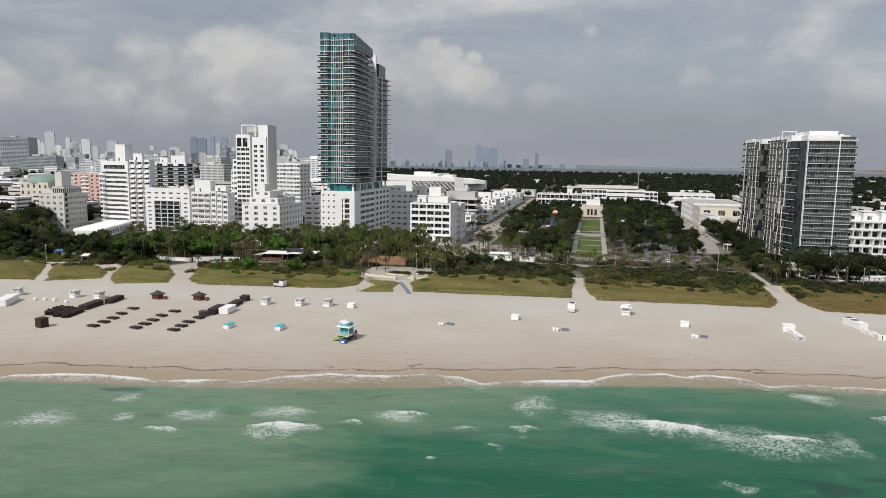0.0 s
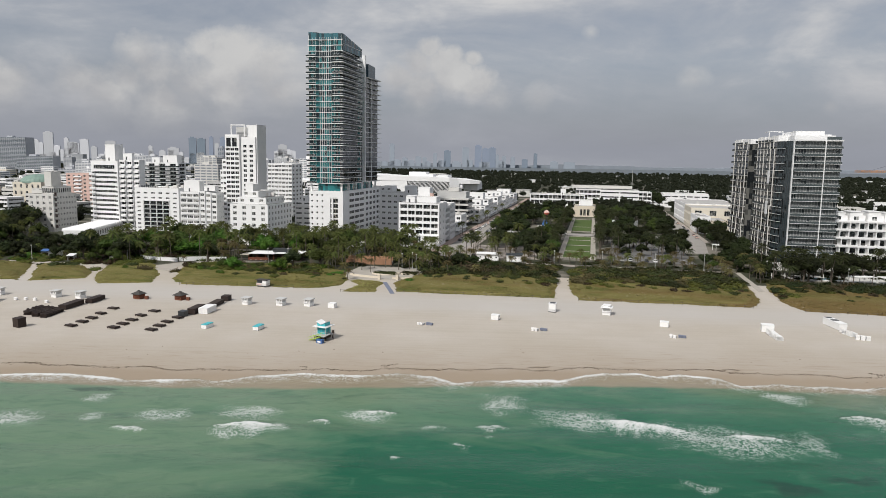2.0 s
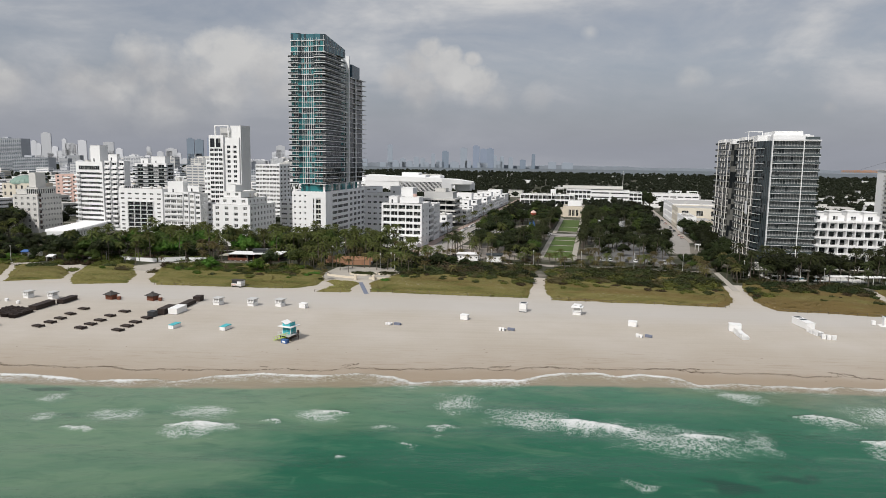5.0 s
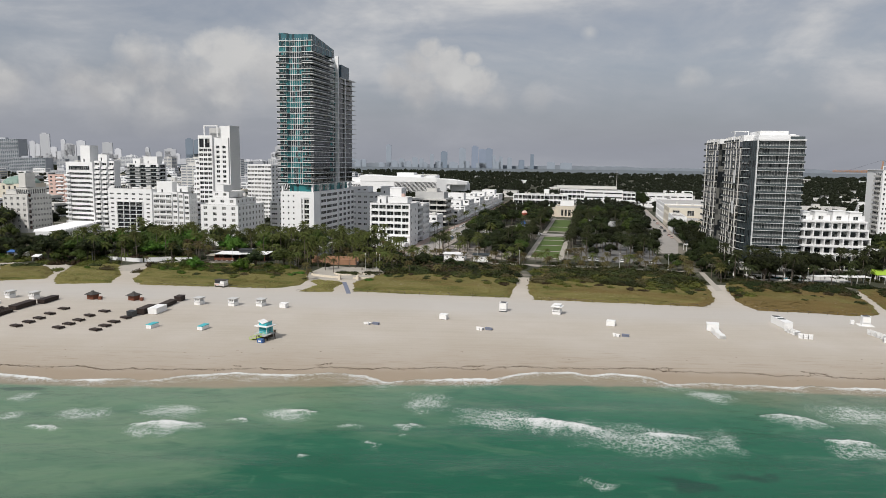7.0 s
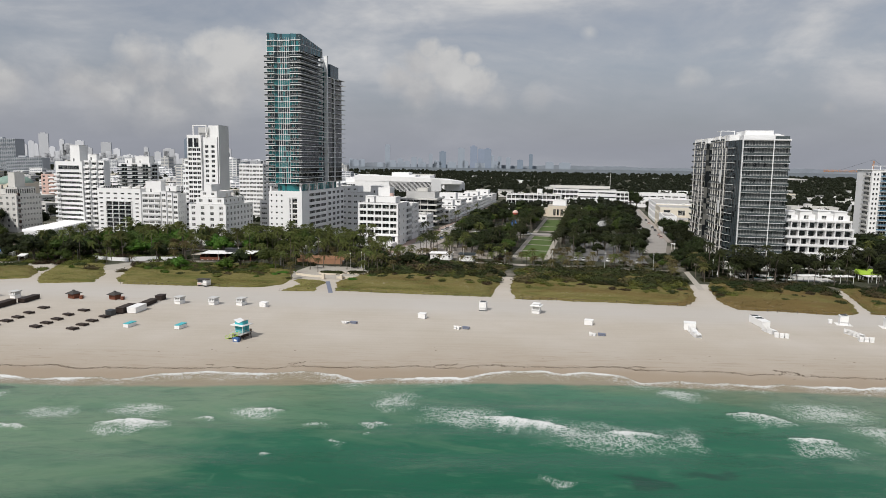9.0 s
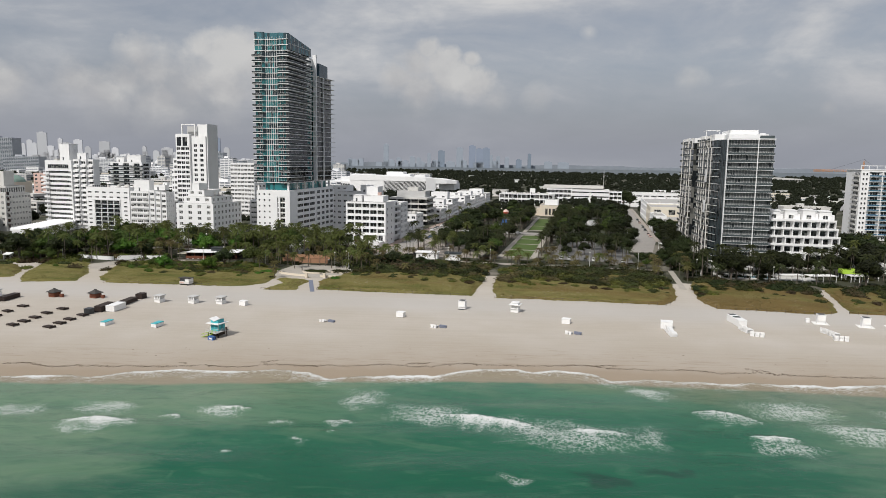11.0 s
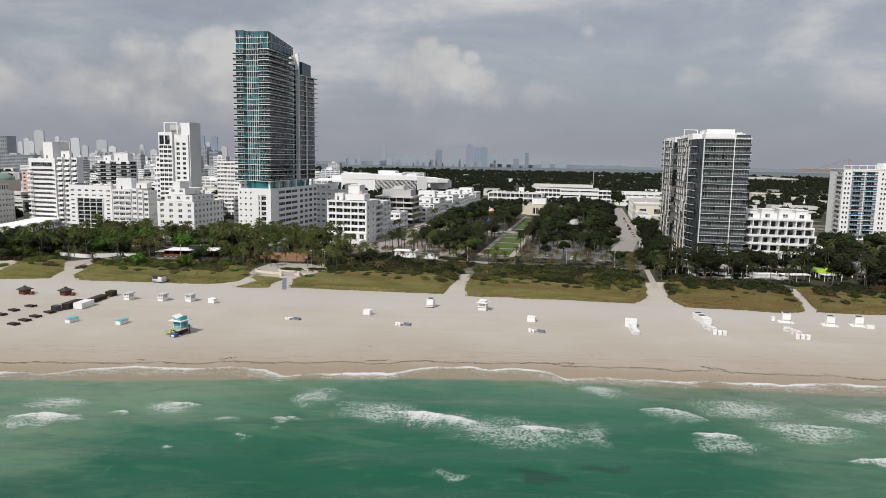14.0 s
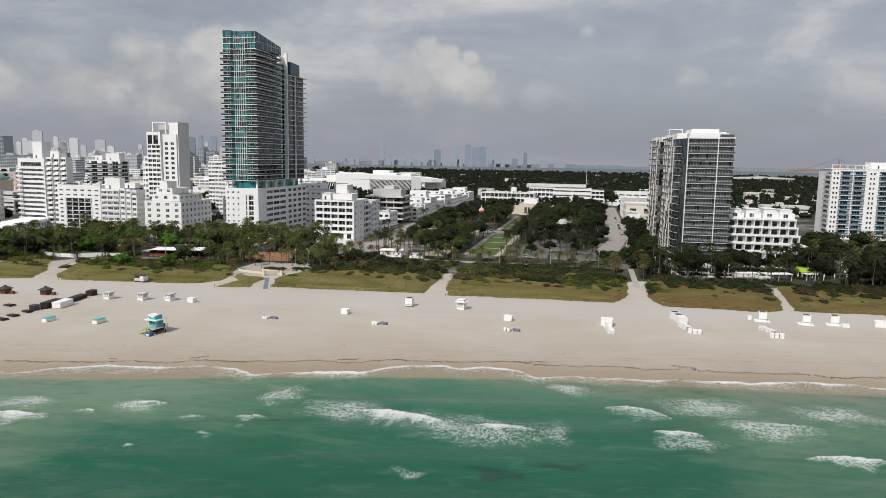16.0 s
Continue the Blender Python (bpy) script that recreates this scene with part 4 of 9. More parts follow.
    for x in (2.6, 4.0, 15.2, 16.6):
        part("mullion", MB().box(x - 0.06, x + 0.06, -0.14, -0.01, z0, z0 + fh * (n + 2) + 1.5), M["slab"], b)
    for x in (6.3, 7.6, 8.9, 10.2, 11.5, 12.8):
        part("mullion", MB().box(x - 0.07, x + 0.07, 0.62, 0.98, z0, z0 + fh * (n + 2) + 1.5), M["slab"], b)
    for x in (0.04, 19.3):
        part("mullion", MB().box(x - 0.06, x + 0.06, -0.14, -0.01, z0 + fh * n, z0 + fh * (n + 2) + 2.6), M["slab"], b)


# ---- the angled tower ----


M["front_glass"] = glass_material("dark_front_glass", (0.028, 0.036, 0.038), (0.16, 0.17, 0.17), 0.46, 0.06, 0.45)
M["bay_glass"] = glass_material("bay_glass", (0.011, 0.016, 0.018), (0.045, 0.06, 0.066), 0.4, 0.06, 0.3)


def angled_tower():
    b = building("angled_tower", 96.0, 351.0, "long dark glass tower with pale balcony frames stepping in and out", 21, 40)
    FOOT.append((83, 119, 347, 448))
    fh, n, zb = 3.475, 17, 1.25
    zt = zb + fh * n
    slope = -0.0575

    def q(s, o):
        """s metres along the street side from its near end, o metres out of it."""
        return (-3.2 + slope * s - o, 15 + s + slope * o)

    body = [(0.6, 0.6), (21.0, 0.6), (21.0, 40.0), (8.0, 66.0), (4.0, 95.0), q(80, 0), q(48, 0), q(48, -3.0), q(32, -3.0), q(32, 0), q(0, 0)]
    core = MB().prism(body, 0, zt)
    for f in (7, 8, 9, 10, 11):
        core.m[f] = 1
    core.m[12] = 2
    part("core", core, (M["front_glass"], M["glass"], M["bay_glass"]), b, "dark grey reflecting glass walls")

    def side(mb, s0, s1, o0, o1, z0, z1, mat=0):
        mb.prism([q(s0, o0), q(s0, o1), q(s1, o1), q(s1, o0)][::-1], z0, z1, mat)

    front = MB().box(0.9, 21.2, -0.9, 0.58, 0.08, 0.24).mesh("balcony", M["slab"])
    rail = MB().box(0.9, 21.2, -0.88, -0.83, 0.26, 1.25).mesh("railing", M["rail_light"])
    cap = MB().box(0.9, 21.2, -0.9, -0.81, 1.252, 1.3).mesh("handrail", M["slab"])
    cut = MB().prism([(-1.6, 6.9), (-0.4, 7.6), (-2.3, 14.2), (-3.6, 13.6)], 0.04, 0.24).mesh("balcony", M["slab"])
    cut_rail = MB().prism([(-1.6, 6.9), (-1.45, 7.0), (-3.45, 13.65), (-3.6, 13.6)], 0.242, 1.2).mesh("railing", M["bay_glass"])
    for k in range(1, n + 1):
        z = zb + fh * k - 0.26
        f = part("balcony", front, (), b, m=pose(0, 0, z))
        if k < n:
            r = part("railing", rail, (), f)
            part("handrail", cap, (), r)
            f = part("balcony", cut, (), b, m=pose(0, 0, z))
            part("railing", cut_rail, (), f)
    # the street side: bays of balconies whose frames step in and out as they rise
    # balconies and fins use greyer concrete than white: cloud shade put into their colour
    rnd = random.Random(5)
    for s0, s1 in ((0, 5.4), (5.4, 10.8), (10.8, 16.2), (16.2, 21.6), (21.6, 26.8), (26.8, 32), (48, 54.4), (54.4, 60.8), (60.8, 67.2), (67.2, 73.6), (73.6, 80)):
        k = 1
        while k <= n:
            run = min(rnd.randint(3, 6), n + 1 - k)
            out = rnd.choice((1.1, 1.4, 1.4, 1.8))
            for i in range(run):
                z = zb + fh * (k + i) - 0.26
                mb = MB()
                side(mb, s0 + 0.01, s1 - 0.01, out, -0.2, z + 0.06, z + 0.24)
                side(mb, s0 + 0.15, s1 - 0.15, out - 0.06, out - 0.1, z + 0.25, z + 1.2, 1)
                part("balcony", mb, (M["pale"], M["rail"]), b)
            mb = MB()
            low, high = zb + fh * (k - 1), zb + fh * (k + run - 1) + (2.4 if k + run > n else 0.0)
            side(mb, s0 - 0.06, s0 + 0.1, out + 0.02, out - 0.42, low, high)
            part("fin", mb, M["pale"], b)
            k += run
    for s0, s1, h in ((0.2, 10.0, 2.9), (10.4, 20.0, 2.6), (22.2, 31.8, 2.9), (48.2, 63.8, 2.7), (66.2, 79.8, 3.0)):
        mb = MB()
        side(mb, s0, s1, -0.4, -7.0, zt + 0.02, zt + h)
        part("penthouse", mb, M["stucco"], b)
    for s0, s1, z in ((0.0, 6.0, 25.0), (0.0, 6.0, 40.0)):
        mb = MB()
        side(mb, s0 + 0.16, s0 + 3.4, 2.55, 2.35, z, z + 6.2)
        part("screen", mb, M["slab"], b, "pale screen frame between balconies")
    part("frame", MB().box(0.35, 0.7, -1.1, 0.58, 0, zt + 0.5).box(0.7, 21.2, -1.0, 0.58, zt + 0.1, zt + 0.5), M["slab"], b)
    part("frame", MB().box(13.6, 14.0, -1.15, -0.92, 0, zt + 0.1), M["slab"], b)
    for x in steps(2.2, 20.4, 1.3):
        part("mullion", MB().box(x - 0.04, x + 0.04, 0.44, 0.58, zb, zt), M["grey"], b)
    qx, qy = q(0, 0)
    for i in range(1, 9):
        x, y = 0.6 + (qx - 0.6) * i / 9, 0.6 + (qy - 0.6) * i / 9
        part("mullion", MB().box(x - 0.16, x + 0.02, y - 0.05, y + 0.05, zb, zt), M["steel"], b)
    part("penthouse", MB().box(1.5, 19.0, 4, 30, zt + 0.02, zt + 2.6), M["stucco"], b)
    part("penthouse", MB().box(2.4, 14.8, 6, 28, zt + 2.62, zt + 4.6).box(16.0, 18.4, 8, 20, zt + 2.62, zt + 3.2), M["stucco"], b)
    part("railing", MB().box(14.6, 20.8, 0.8, 0.86, zt + 0.02, zt + 1.9), M["rail_light"], b)
    part("roof_frame", MB().box(-6.6, -6.3, 18, 18.3, zt + 0.02, zt + 4.6).box(-0.4, -0.1, 18, 18.3, zt + 0.02, zt + 4.6).box(-6.6, -0.1, 18, 18.3, zt + 4.6, zt + 4.9).box(-6.6, -6.3, 18.31, 27, zt + 4.6, zt + 4.9).box(-0.4, -0.1, 18.31, 27, zt + 4.6, zt + 4.9), M["stucco"], b, "white open roof frame")
    part("base", MB().box(-6, 21.0, -4, 0.5, 0, 3.2), M["pale"], b)


def terraced_hotel():
    b = building("terraced_hotel", 117.5, 357.0, "white terraced hotel with deep loggias in stepped rows", 33, 30)
    w, fh = 32.0, 3.85
    for k in range(6):
        z = fh * k
        x1 = w + 3.0 - 1.0 * k
        mb = MB().box(0, x1, 2.6 + 0.25 * k, 28, z, z + fh)
        mb.box(0, x1 + 0.6, 0.25 * k, 2.6 + 0.25 * k, z + fh - 0.5, z + fh)
        mb.box(0, x1 + 0.6, 0.25 * k, 0.25 + 0.25 * k, z + fh, z + fh + 0.4)
        bays = 8
        for i in range(bays + 1):
            x = (x1 + 0.3) * i / bays + (0.8 if k % 2 else 0) * (0 < i < bays)
            mb.box(x - 0.2, x + 0.2, 0.02 + 0.25 * k, 2.6 + 0.25 * k, z + (0.4 if k else 0), z + fh - 0.5)
        part("storey", mb, M["stucco"], b)
        for i in range(bays):
            x = (x1 + 0.3) * (i + 0.5) / bays + (0.4 if k % 2 else 0)
            part("window", window_mesh(2.7, 2.3, 1, "glass", "steel"), (), b, m=at_face(S, 2.6 + 0.25 * k, x, -0.1, z + 1.5))
    top = fh * 6
    for i, (x, h) in enumerate(((1.0, 4.0), (8.6, 4.3), (16.4, 4.6), (23.6, 4.2))):
        mb = MB().box(x, x + 5.4, 4.0, 12, top, top + h).box(x - 0.2, x + 5.6, 3.7, 12.3, top + h, top + h + 0.3).box(x + 5.4, x + 7.0, 5.0, 12, top, top + h - 1.6)
        part("penthouse", mb, M["stucco"], b)
        part("window", window_mesh(2.2, 1.8, 1, "curtain", "white"), (), b, m=at_face(S, 4.0, x + 2.7, -0.12, top + 1.5))
    for k in range(7):
        part("stepped_wing", MB().box(35.6 + 3.0 * k, 38.55 + 3.0 * k, 3 - 1.2 * k, 16 - 1.2 * k, 0, 10.0 - 1.15 * k), M["stucco"], b)


def balcony_tower():
    b = building("apartment_tower", 208.4, 511.0, "white apartment tower with blue balcony bays between window piers", 70, 28)
    h, n, zs, wide = 46.4, 13, 3.4, 66.6
    fh = (h - zs - 1.2) / n
    mb = MB().box(0.4, wide, 1.4, 27, 0, h)
    mb.box(0.4, wide, 0.4, 1.4, 0, 0.8).box(0.4, wide, 0.4, 1.4, zs - 0.5, zs).box(0.4, wide, 0.0, 1.4, h - 1.2, h).box(-0.2, wide, -0.2, 27, h, h + 0.4)
    part("wall", mb, M["stucco"], b)
    for i in range(22):
        part("window", window_mesh(2.2, 1.9, 1, "glass", "white"), (), b, m=at_face(S, 0.9, 2.0 + 3.0 * i, -0.1, 1.8))
    x = 0.4
    for i, (pier, bay) in enumerate(((5.2, 15.4), (7.8, 15.4), (7.8, 14.6))):
        part("pier", MB().box(x, x + pier, 0.0, 1.398, zs, h - 1.2), M["stucco"], b)
        for k in range(n):
            for dx in (pier * 0.5 - 1.0, pier * 0.5 + 1.0):
                part("window", window_mesh(1.1, 1.5, 0, "glass", "white"), (), b, m=at_face(S, 0.0, x + dx, -0.1, zs + (k + 0.55) * fh))
        x0 = x + pier
        part("pier", MB().box(x0 + bay / 2 - 0.25, x0 + bay / 2 + 0.25, -0.32, 1.398, zs, h - 1.2), M["stucco"], b)
        for k in range(n):
            z = zs + k * fh
            s = part("balcony", MB().box(x0 + 0.02, x0 + bay - 0.02, -0.3, 1.4, z - 0.1, z + 0.16), M["stucco"], b)
            part("railing", MB().box(x0 + 0.02, x0 + bay / 2 - 0.26, -0.28, -0.22, z + 0.162, z + 1.1).box(x0 + bay / 2 + 0.26, x0 + bay - 0.02, -0.28, -0.22, z + 0.162, z + 1.1), M["bluerail"], s)
            for dx in (bay * 0.25, bay * 0.75):
                part("window", window_mesh(4.6, 2.4, 2, "glass", "white"), (), b, m=at_face(S, 1.4, x0 + dx, -0.1, z + 1.6))
        x = x0 + bay
    for k in range(n):
        z = zs + k * fh
        s = part("balcony", MB().box(-0.9, 0.4, 1.6, 12.0, z, z + 0.25), M["pale"], b)
        part("railing", MB().box(-0.9, -0.82, 1.6, 12.0, z + 0.252, z + 1.2), M["pale"], s)
        part("window", window_mesh(9.4, 2.0, 3, "curtain", "white"), (), b, m=at_face(W, 0.4, 6.8, -0.1, z + 1.7))
    mb = MB()
    for px in steps(0, 66, 4.7):
        mb.box(px, px + 0.35, 0, 0.3, h + 0.4, h + 2.6)
    mb.box(0, wide, 0, 0.3, h + 2.6, h + 3.0)
    part("parapet", mb, M["stucco"], b, "open white parapet frame")
    plant_room(b, 26, 40, 8, 18, h + 0.5, h + 4.5, "stucco")


M["bluerail"] = material("blue_balcony_panel", (0.06, 0.14, 0.2), 0.3, stain=0.1, random_by="object")

# ---- the white hotels along the beach ----
def deco_tower():
    b = building("stepped_deco_tower", -213.0, 386.0, "tall white stepped hotel tower with dark window rows", 20, 16)
    block(b, 0, 9.3, 0, 14, 0, 61.3, "stucco", [(S, 17, 3, 2.3, 1.5, dict(sill=1.2, bars=1, lo=6.0, hi=7.2, margin=0.3))])
    part("frame", MB().box(0, 0.7, -0.06, -0.003, 54.4, 61.3).box(0.7, 9.3, -0.06, -0.003, 60.2, 61.3).box(3.9, 4.5, -0.06, -0.003, 54.4, 60.2).box(8.0, 9.3, -0.06, -0.003, 54.4, 60.2), M["stucco"], b)
    for x, w in ((2.3, 2.9), (6.2, 3.0)):
        part("window", window_mesh(w, 5.2, 1, "glass", "steel"), (), b, m=at_face(S, 0, x, -0.05, 57.4))
    block(b, 9.31, 19.2, 1.5, 14, 0, 60.0, "stucco", [(S, 17, 2, 2.0, 1.5, dict(sill=1.2, bars=1, lo=6, hi=4, margin=0.8))])
    block(b, 12.7, 19.19, 3.2, 13.9, 60.72, 67.6, "stucco", parapet=0.2, name="crown")
    part("crown", MB().box(3.2, 3.9, 1.2, 1.9, 61.3, 67.4).box(11.9, 12.6, 1.2, 1.9, 60.8, 67.4).box(3.2, 12.6, 1.2, 1.9, 67.4, 68.0).box(4.2, 11.8, 6, 13, 61.3, 66.8, 1), (M["stucco"], M["grey"]), b)
    part("side_wall", MB().box(19.2, 19.9, 2.4, 14.2, 0, 68.0), M["stucco"], b)
    block(b, -2.9, -0.02, 1.0, 12, 0, 46.5, "stucco", [(S, 13, 1, 1.6, 1.4, dict(sill=1.2, lo=5))])
    block(b, -4.8, -2.92, 2.0, 12, 0, 40.0, "stucco", [(S, 11, 1, 1.2, 1.4, dict(sill=1.2, lo=5))])
    block(b, -9.0, 4.0, -5.0, -0.02, 0, 9.6, "stucco", [(S, 3, 4, 2.4, 1.4, dict(sill=0.9))])


def stepped_white_hotel():
    b = building("stepped_white_hotel", -189.8, 349.0, "low white deco hotel stepping up to a roof block", 23, 32)
    f = dict(sill=1.2, bars=1, glass="curtain")
    block(b, 0, 22.6, 0, 31, 0, 22.2, "stucco", [(S, 6, 4, 2.0, 1.5, dict(f, lo=3.0)), (E, 6, 8, 1.7, 1.5, dict(f, lo=3.0))])
    block(b, 4.0, 21.0, 1.2, 24, 22.9, 26.2, "stucco", [(S, 1, 3, 2.0, 1.4, f), (E, 1, 5, 1.6, 1.4, f)], parapet=0.5)
    block(b, 6.0, 16.0, 2.4, 20, 26.7, 29.6, "stucco", [(S, 1, 2, 1.8, 1.3, f)], parapet=0.5)
    block(b, 8.0, 12.5, 3.0, 12, 30.1, 33.4, "stucco", parapet=0.4)
    rooftop(b, 13, 21, 8, 24, 26.7, 3, 3)


def round_band_hotel():
    b = building("banded_hotel", -315.0, 395.0, "white hotel with continuous dark window bands", 32, 26)
    block(b, 0, 20.0, 0, 14, 0, 44.0, "stucco", [(S, 12, 1, 15.2, 1.35, dict(sill=1.1, bars=11, lo=2.0, hi=5.8, margin=2.2))])
    for k in range(12):
        for x in (1.5, 18.6):
            part("window", window_mesh(1.5, 1.3, 1, "glass", "white"), (), b, m=at_face(S, 0, x, -0.12, 2.0 + 3.02 * k + 1.75))
    part("window", window_mesh(15.5, 2.6, 10, "glass", "white"), (), b, m=at_face(S, 0, 10.0, -0.12, 40.8))
    for i in range(3):
        x0 = 20.02 + 4.1 * i
        block(b, x0, x0 + 4.08, 1.8 + 1.6 * i, 7.5 + 1.6 * i, 0, 44.8, "stucco", [(S, 13, 1, 2.9, 1.4, dict(sill=1.1, bars=1, lo=2.5))])
        balconies(b, S, 1.8 + 1.6 * i, x0 + 0.3, x0 + 3.8, [2.6 + 3.15 * k for k in range(13)], 1.0, 0.2, "stucco", solid=True)
    balconies(b, S, 0, -0.9, 3.2, [2.2 + 3.02 * k for k in range(12)], 0.9, 0.2, "stucco", solid=True)
    plant_room(b, 8.2, 15.4, 4, 12, 44.7, 55.2)
    plant_room(b, 21, 27.5, 4.6, 7, 45.5, 49.5)
    rooftop(b, 0.5, 8, 2, 12, 44.2, 3, 8)


def white_grid_hotel():
    b = building("white_grid_hotel", -268.5, 375.0, "white hotel block with a grid of dark loggias", 30, 26)
    b.matrix_world = b.matrix_world @ Matrix.Diagonal((1.12, 0.7, 0.9375, 1))
    block(b, 0, 26.8, 0, 25, 0, 30.4, "stucco", [(S, 2, 6, 2.0, 0.95, dict(sill=1.1, bars=2, lo=22.9, hi=1.2))])
    for k in range(8):
        z = 21.4 - 2.75 * k
        for x in (2.4, 24.4):
            part("window", window_mesh(2.0, 1.0, 2, "glass", "white"), (), b, m=at_face(S, 0, x, -0.12, z))
        for i in range(4):
            part("window", window_mesh(3.4, 2.2, 1, "glass", "steel"), (), b, m=at_face(S, 0, 7.45 + 3.92 * i, -0.12, z - 0.1))
    mb = MB()
    for i in range(5):
        mb.box(5.3 + 3.92 * i, 5.65 + 3.92 * i, -0.8, -0.2, 1.0, 22.9)
    for k in range(9):
        mb.box(5.3, 21.33, -0.8, -0.2, 22.55 - 2.75 * k, 22.9 - 2.75 * k)
    part("loggia_frame", mb, M["stucco"], b)
    for k in range(8):
        part("railing", MB().box(5.66, 20.97, -0.76, -0.72, 20.16 - 2.75 * k, 20.9 - 2.75 * k), M["steel"], b)
    sign = MB()
    for i in range(7):
        sign.box(4.2 + 1.35 * i, 5.1 + 1.35 * i, 0.02, 0.12, 31.2, 32.4)
    part("roof_sign", sign, M["steel"], b, "row of dark sign letters, unreadable")
    rooftop(b, 4, 26, 8, 23, 30.6, 6, 4)
    b2 = building("white_balcony_hotel", -234.0, 370.0, "white hotel with stacked balconies", 22.5, 10)
    b2.matrix_world = b2.matrix_world @ Matrix.Diagonal((1.03, 0.4, 0.955, 1))
    block(b2, 0, 12.0, 0, 26, 0, 28.2, "stucco", [(S, 8, 3, 3.2, 1.5, dict(sill=1.0, bars=2, glass="curtain", lo=1.5))])
    balconies(b2, S, 0, 0.6, 11.4, [1.6 + 3.3 * k for k in range(8)], 0.9, 0.2, "stucco", solid=True)
    for i in range(3):
        x0 = 12.02 + 3.3 * i
        block(b2, x0, x0 + 3.28, 1.5 + 1.8 * i, 26, 0, 28.8 - 0.6 * i, "stucco", [(S, 8, 1, 2.2, 1.5, dict(sill=1.0, bars=1, glass="curtain", lo=1.5)), (E, 8, 4, 1.4, 1.4, dict(sill=1.0, glass="curtain", lo=1.5))])
    plant_room(b2, 1, 11, 6, 18, 28.9, 35.5)
    plant_room(b2, 13, 20, 10, 20, 29.5, 32.5)


def corner_white_hotel():
    b = building("cream_hotel_block", -341.0, 370.0, "off-white hotel with plain walls and a roof terrace", 19, 20)
    f = dict(sill=1.1, bars=1, glass="curtain", lo=2.0)
    block(b, 0, 18.2, 0, 20, 0, 23.0, "pale", [(S, 6, 4, 1.7, 1.5, f), (E, 6, 8, 1.2, 1.3, f)])
    block(b, 9.5, 18.0, 1.0, 16, 23.7, 28.0, "pale", [(S, 1, 6, 1.0, 2.6, dict(sill=0.6, bars=0)), (E, 1, 8, 1.0, 2.6, dict(sill=0.6, bars=0))], parapet=0.3)
    for k in range(7):
        part("window", window_mesh(1.9, 2.0, 1, "glass", "hut"), (), b, m=at_face(E, 18.2, 2.0, -0.12, 3.2 + 3.4 * k))
    block(b, 9.0, 14.0, 4.0, 12, 28.3, 37.0, "pale", parapet=0.4)
    block(b, 0, 9.0, 3.0, 16, 23.7, 26.5, "pale", [(S, 1, 2, 1.8, 0.6, f)], parapet=0.4)


def beach_corner_hotel():
    b = building("white_corner_hotel", -101.0, 378.0, "white six-storey hotel with recessed balcony rows", 22, 54)
    block(b, 0, 23.6, 0, 18, 6.0, 23.8, "stucco", [(S, 5, 5, 3.6, 2.0, dict(sill=1.0, bars=1, depth=1.1, glass="glass", margin=0.6))], parapet=0.7)
    block(b, 0, 23.6, -0.3, 18, 0, 5.98, "stucco", [(S, 1, 5, 2.3, 2.6, dict(sill=2.6, bars=1, glass="glass", margin=0.6))], parapet=0)
    part("cornice", MB().box(-0.4, 24.0, -0.8, 18.3, 6.0, 6.3), M["stucco"], b)
    for k in range(6):
        for y in (3.0, 12.0):
            part("window", window_mesh(1.5, 1.4, 1, "glass", "white"), (), b, m=at_face(E, 23.6, y, -0.12, 2.6 + 3.6 * k))
    block(b, 2, 20.4, 18.02, 36, 0, 23.0, "stucco", [(E, 6, 3, 4.4, 2.2, dict(sill=0.8, bars=2, glass="glass", lo=2.0))])
    balconies(b, E, 20.4, 18.6, 35.4, [2.6 + 3.5 * k for k in range(6)], 1.8, 0.25, "stucco", solid=True)
    block(b, 4, 22.4, 36.02, 52, 0, 21.6, "stucco", [(S, 6, 1, 1.4, 1.4, dict(sill=1.2, bars=0, lo=2.0, margin=14.0)), (E, 6, 5, 1.7, 1.6, dict(sill=1.0, bars=1, glass="glass", lo=2.0))])
    plant_room(b, 3.5, 8.5, 3, 10, 24.5, 28.0)
    block(b, 9.5, 21.0, 4, 14, 24.5, 27.4, "stucco", parapet=0.5)
    plant_room(b, 7.5, 14.5, 14.5, 24, 24.5, 32.5)
    part("tank", MB().cyl(17, 10, 27.92, 29.6, 1.2, n=12), M["pink"], b, "small pink roof tank")
    part("terrace", MB().box(-2, 23, -11, -0.9, 0, 2.6).box(-2, 23, -11, -10.7, 2.6, 3.4).box(16, 23, -9, -1, 2.6, 2.9), M["stucco"], b, "low white terrace in front of the hotel")
    deck = building("decked_garage", -112.0, 505.0, "grey office block with projecting white deck edges", 29, 27)
    for k in range(5):
        z = 4.1 * k
        part("deck", MB().box(-0.6, 28.6, -1.4, 26, z + 2.9, z + 4.1), M["pale"], deck)
        part("level", MB().box(0.6, 27.0, 0.8, 25, z, z + 2.9), M["glass"], deck)
        for x in (4.4, 10.0, 15.4, 21.0):
            part("column", MB().box(x, x + 0.5, 0.2, 0.78, z, z + 2.9), M["pale"], deck)
    block(deck, 4, 26, 3, 18, 20.52, 25.0, "grey", parapet=0.3)
    block(deck, 12, 20, 5, 16, 25.32, 27.6, "pale", parapet=0.3)


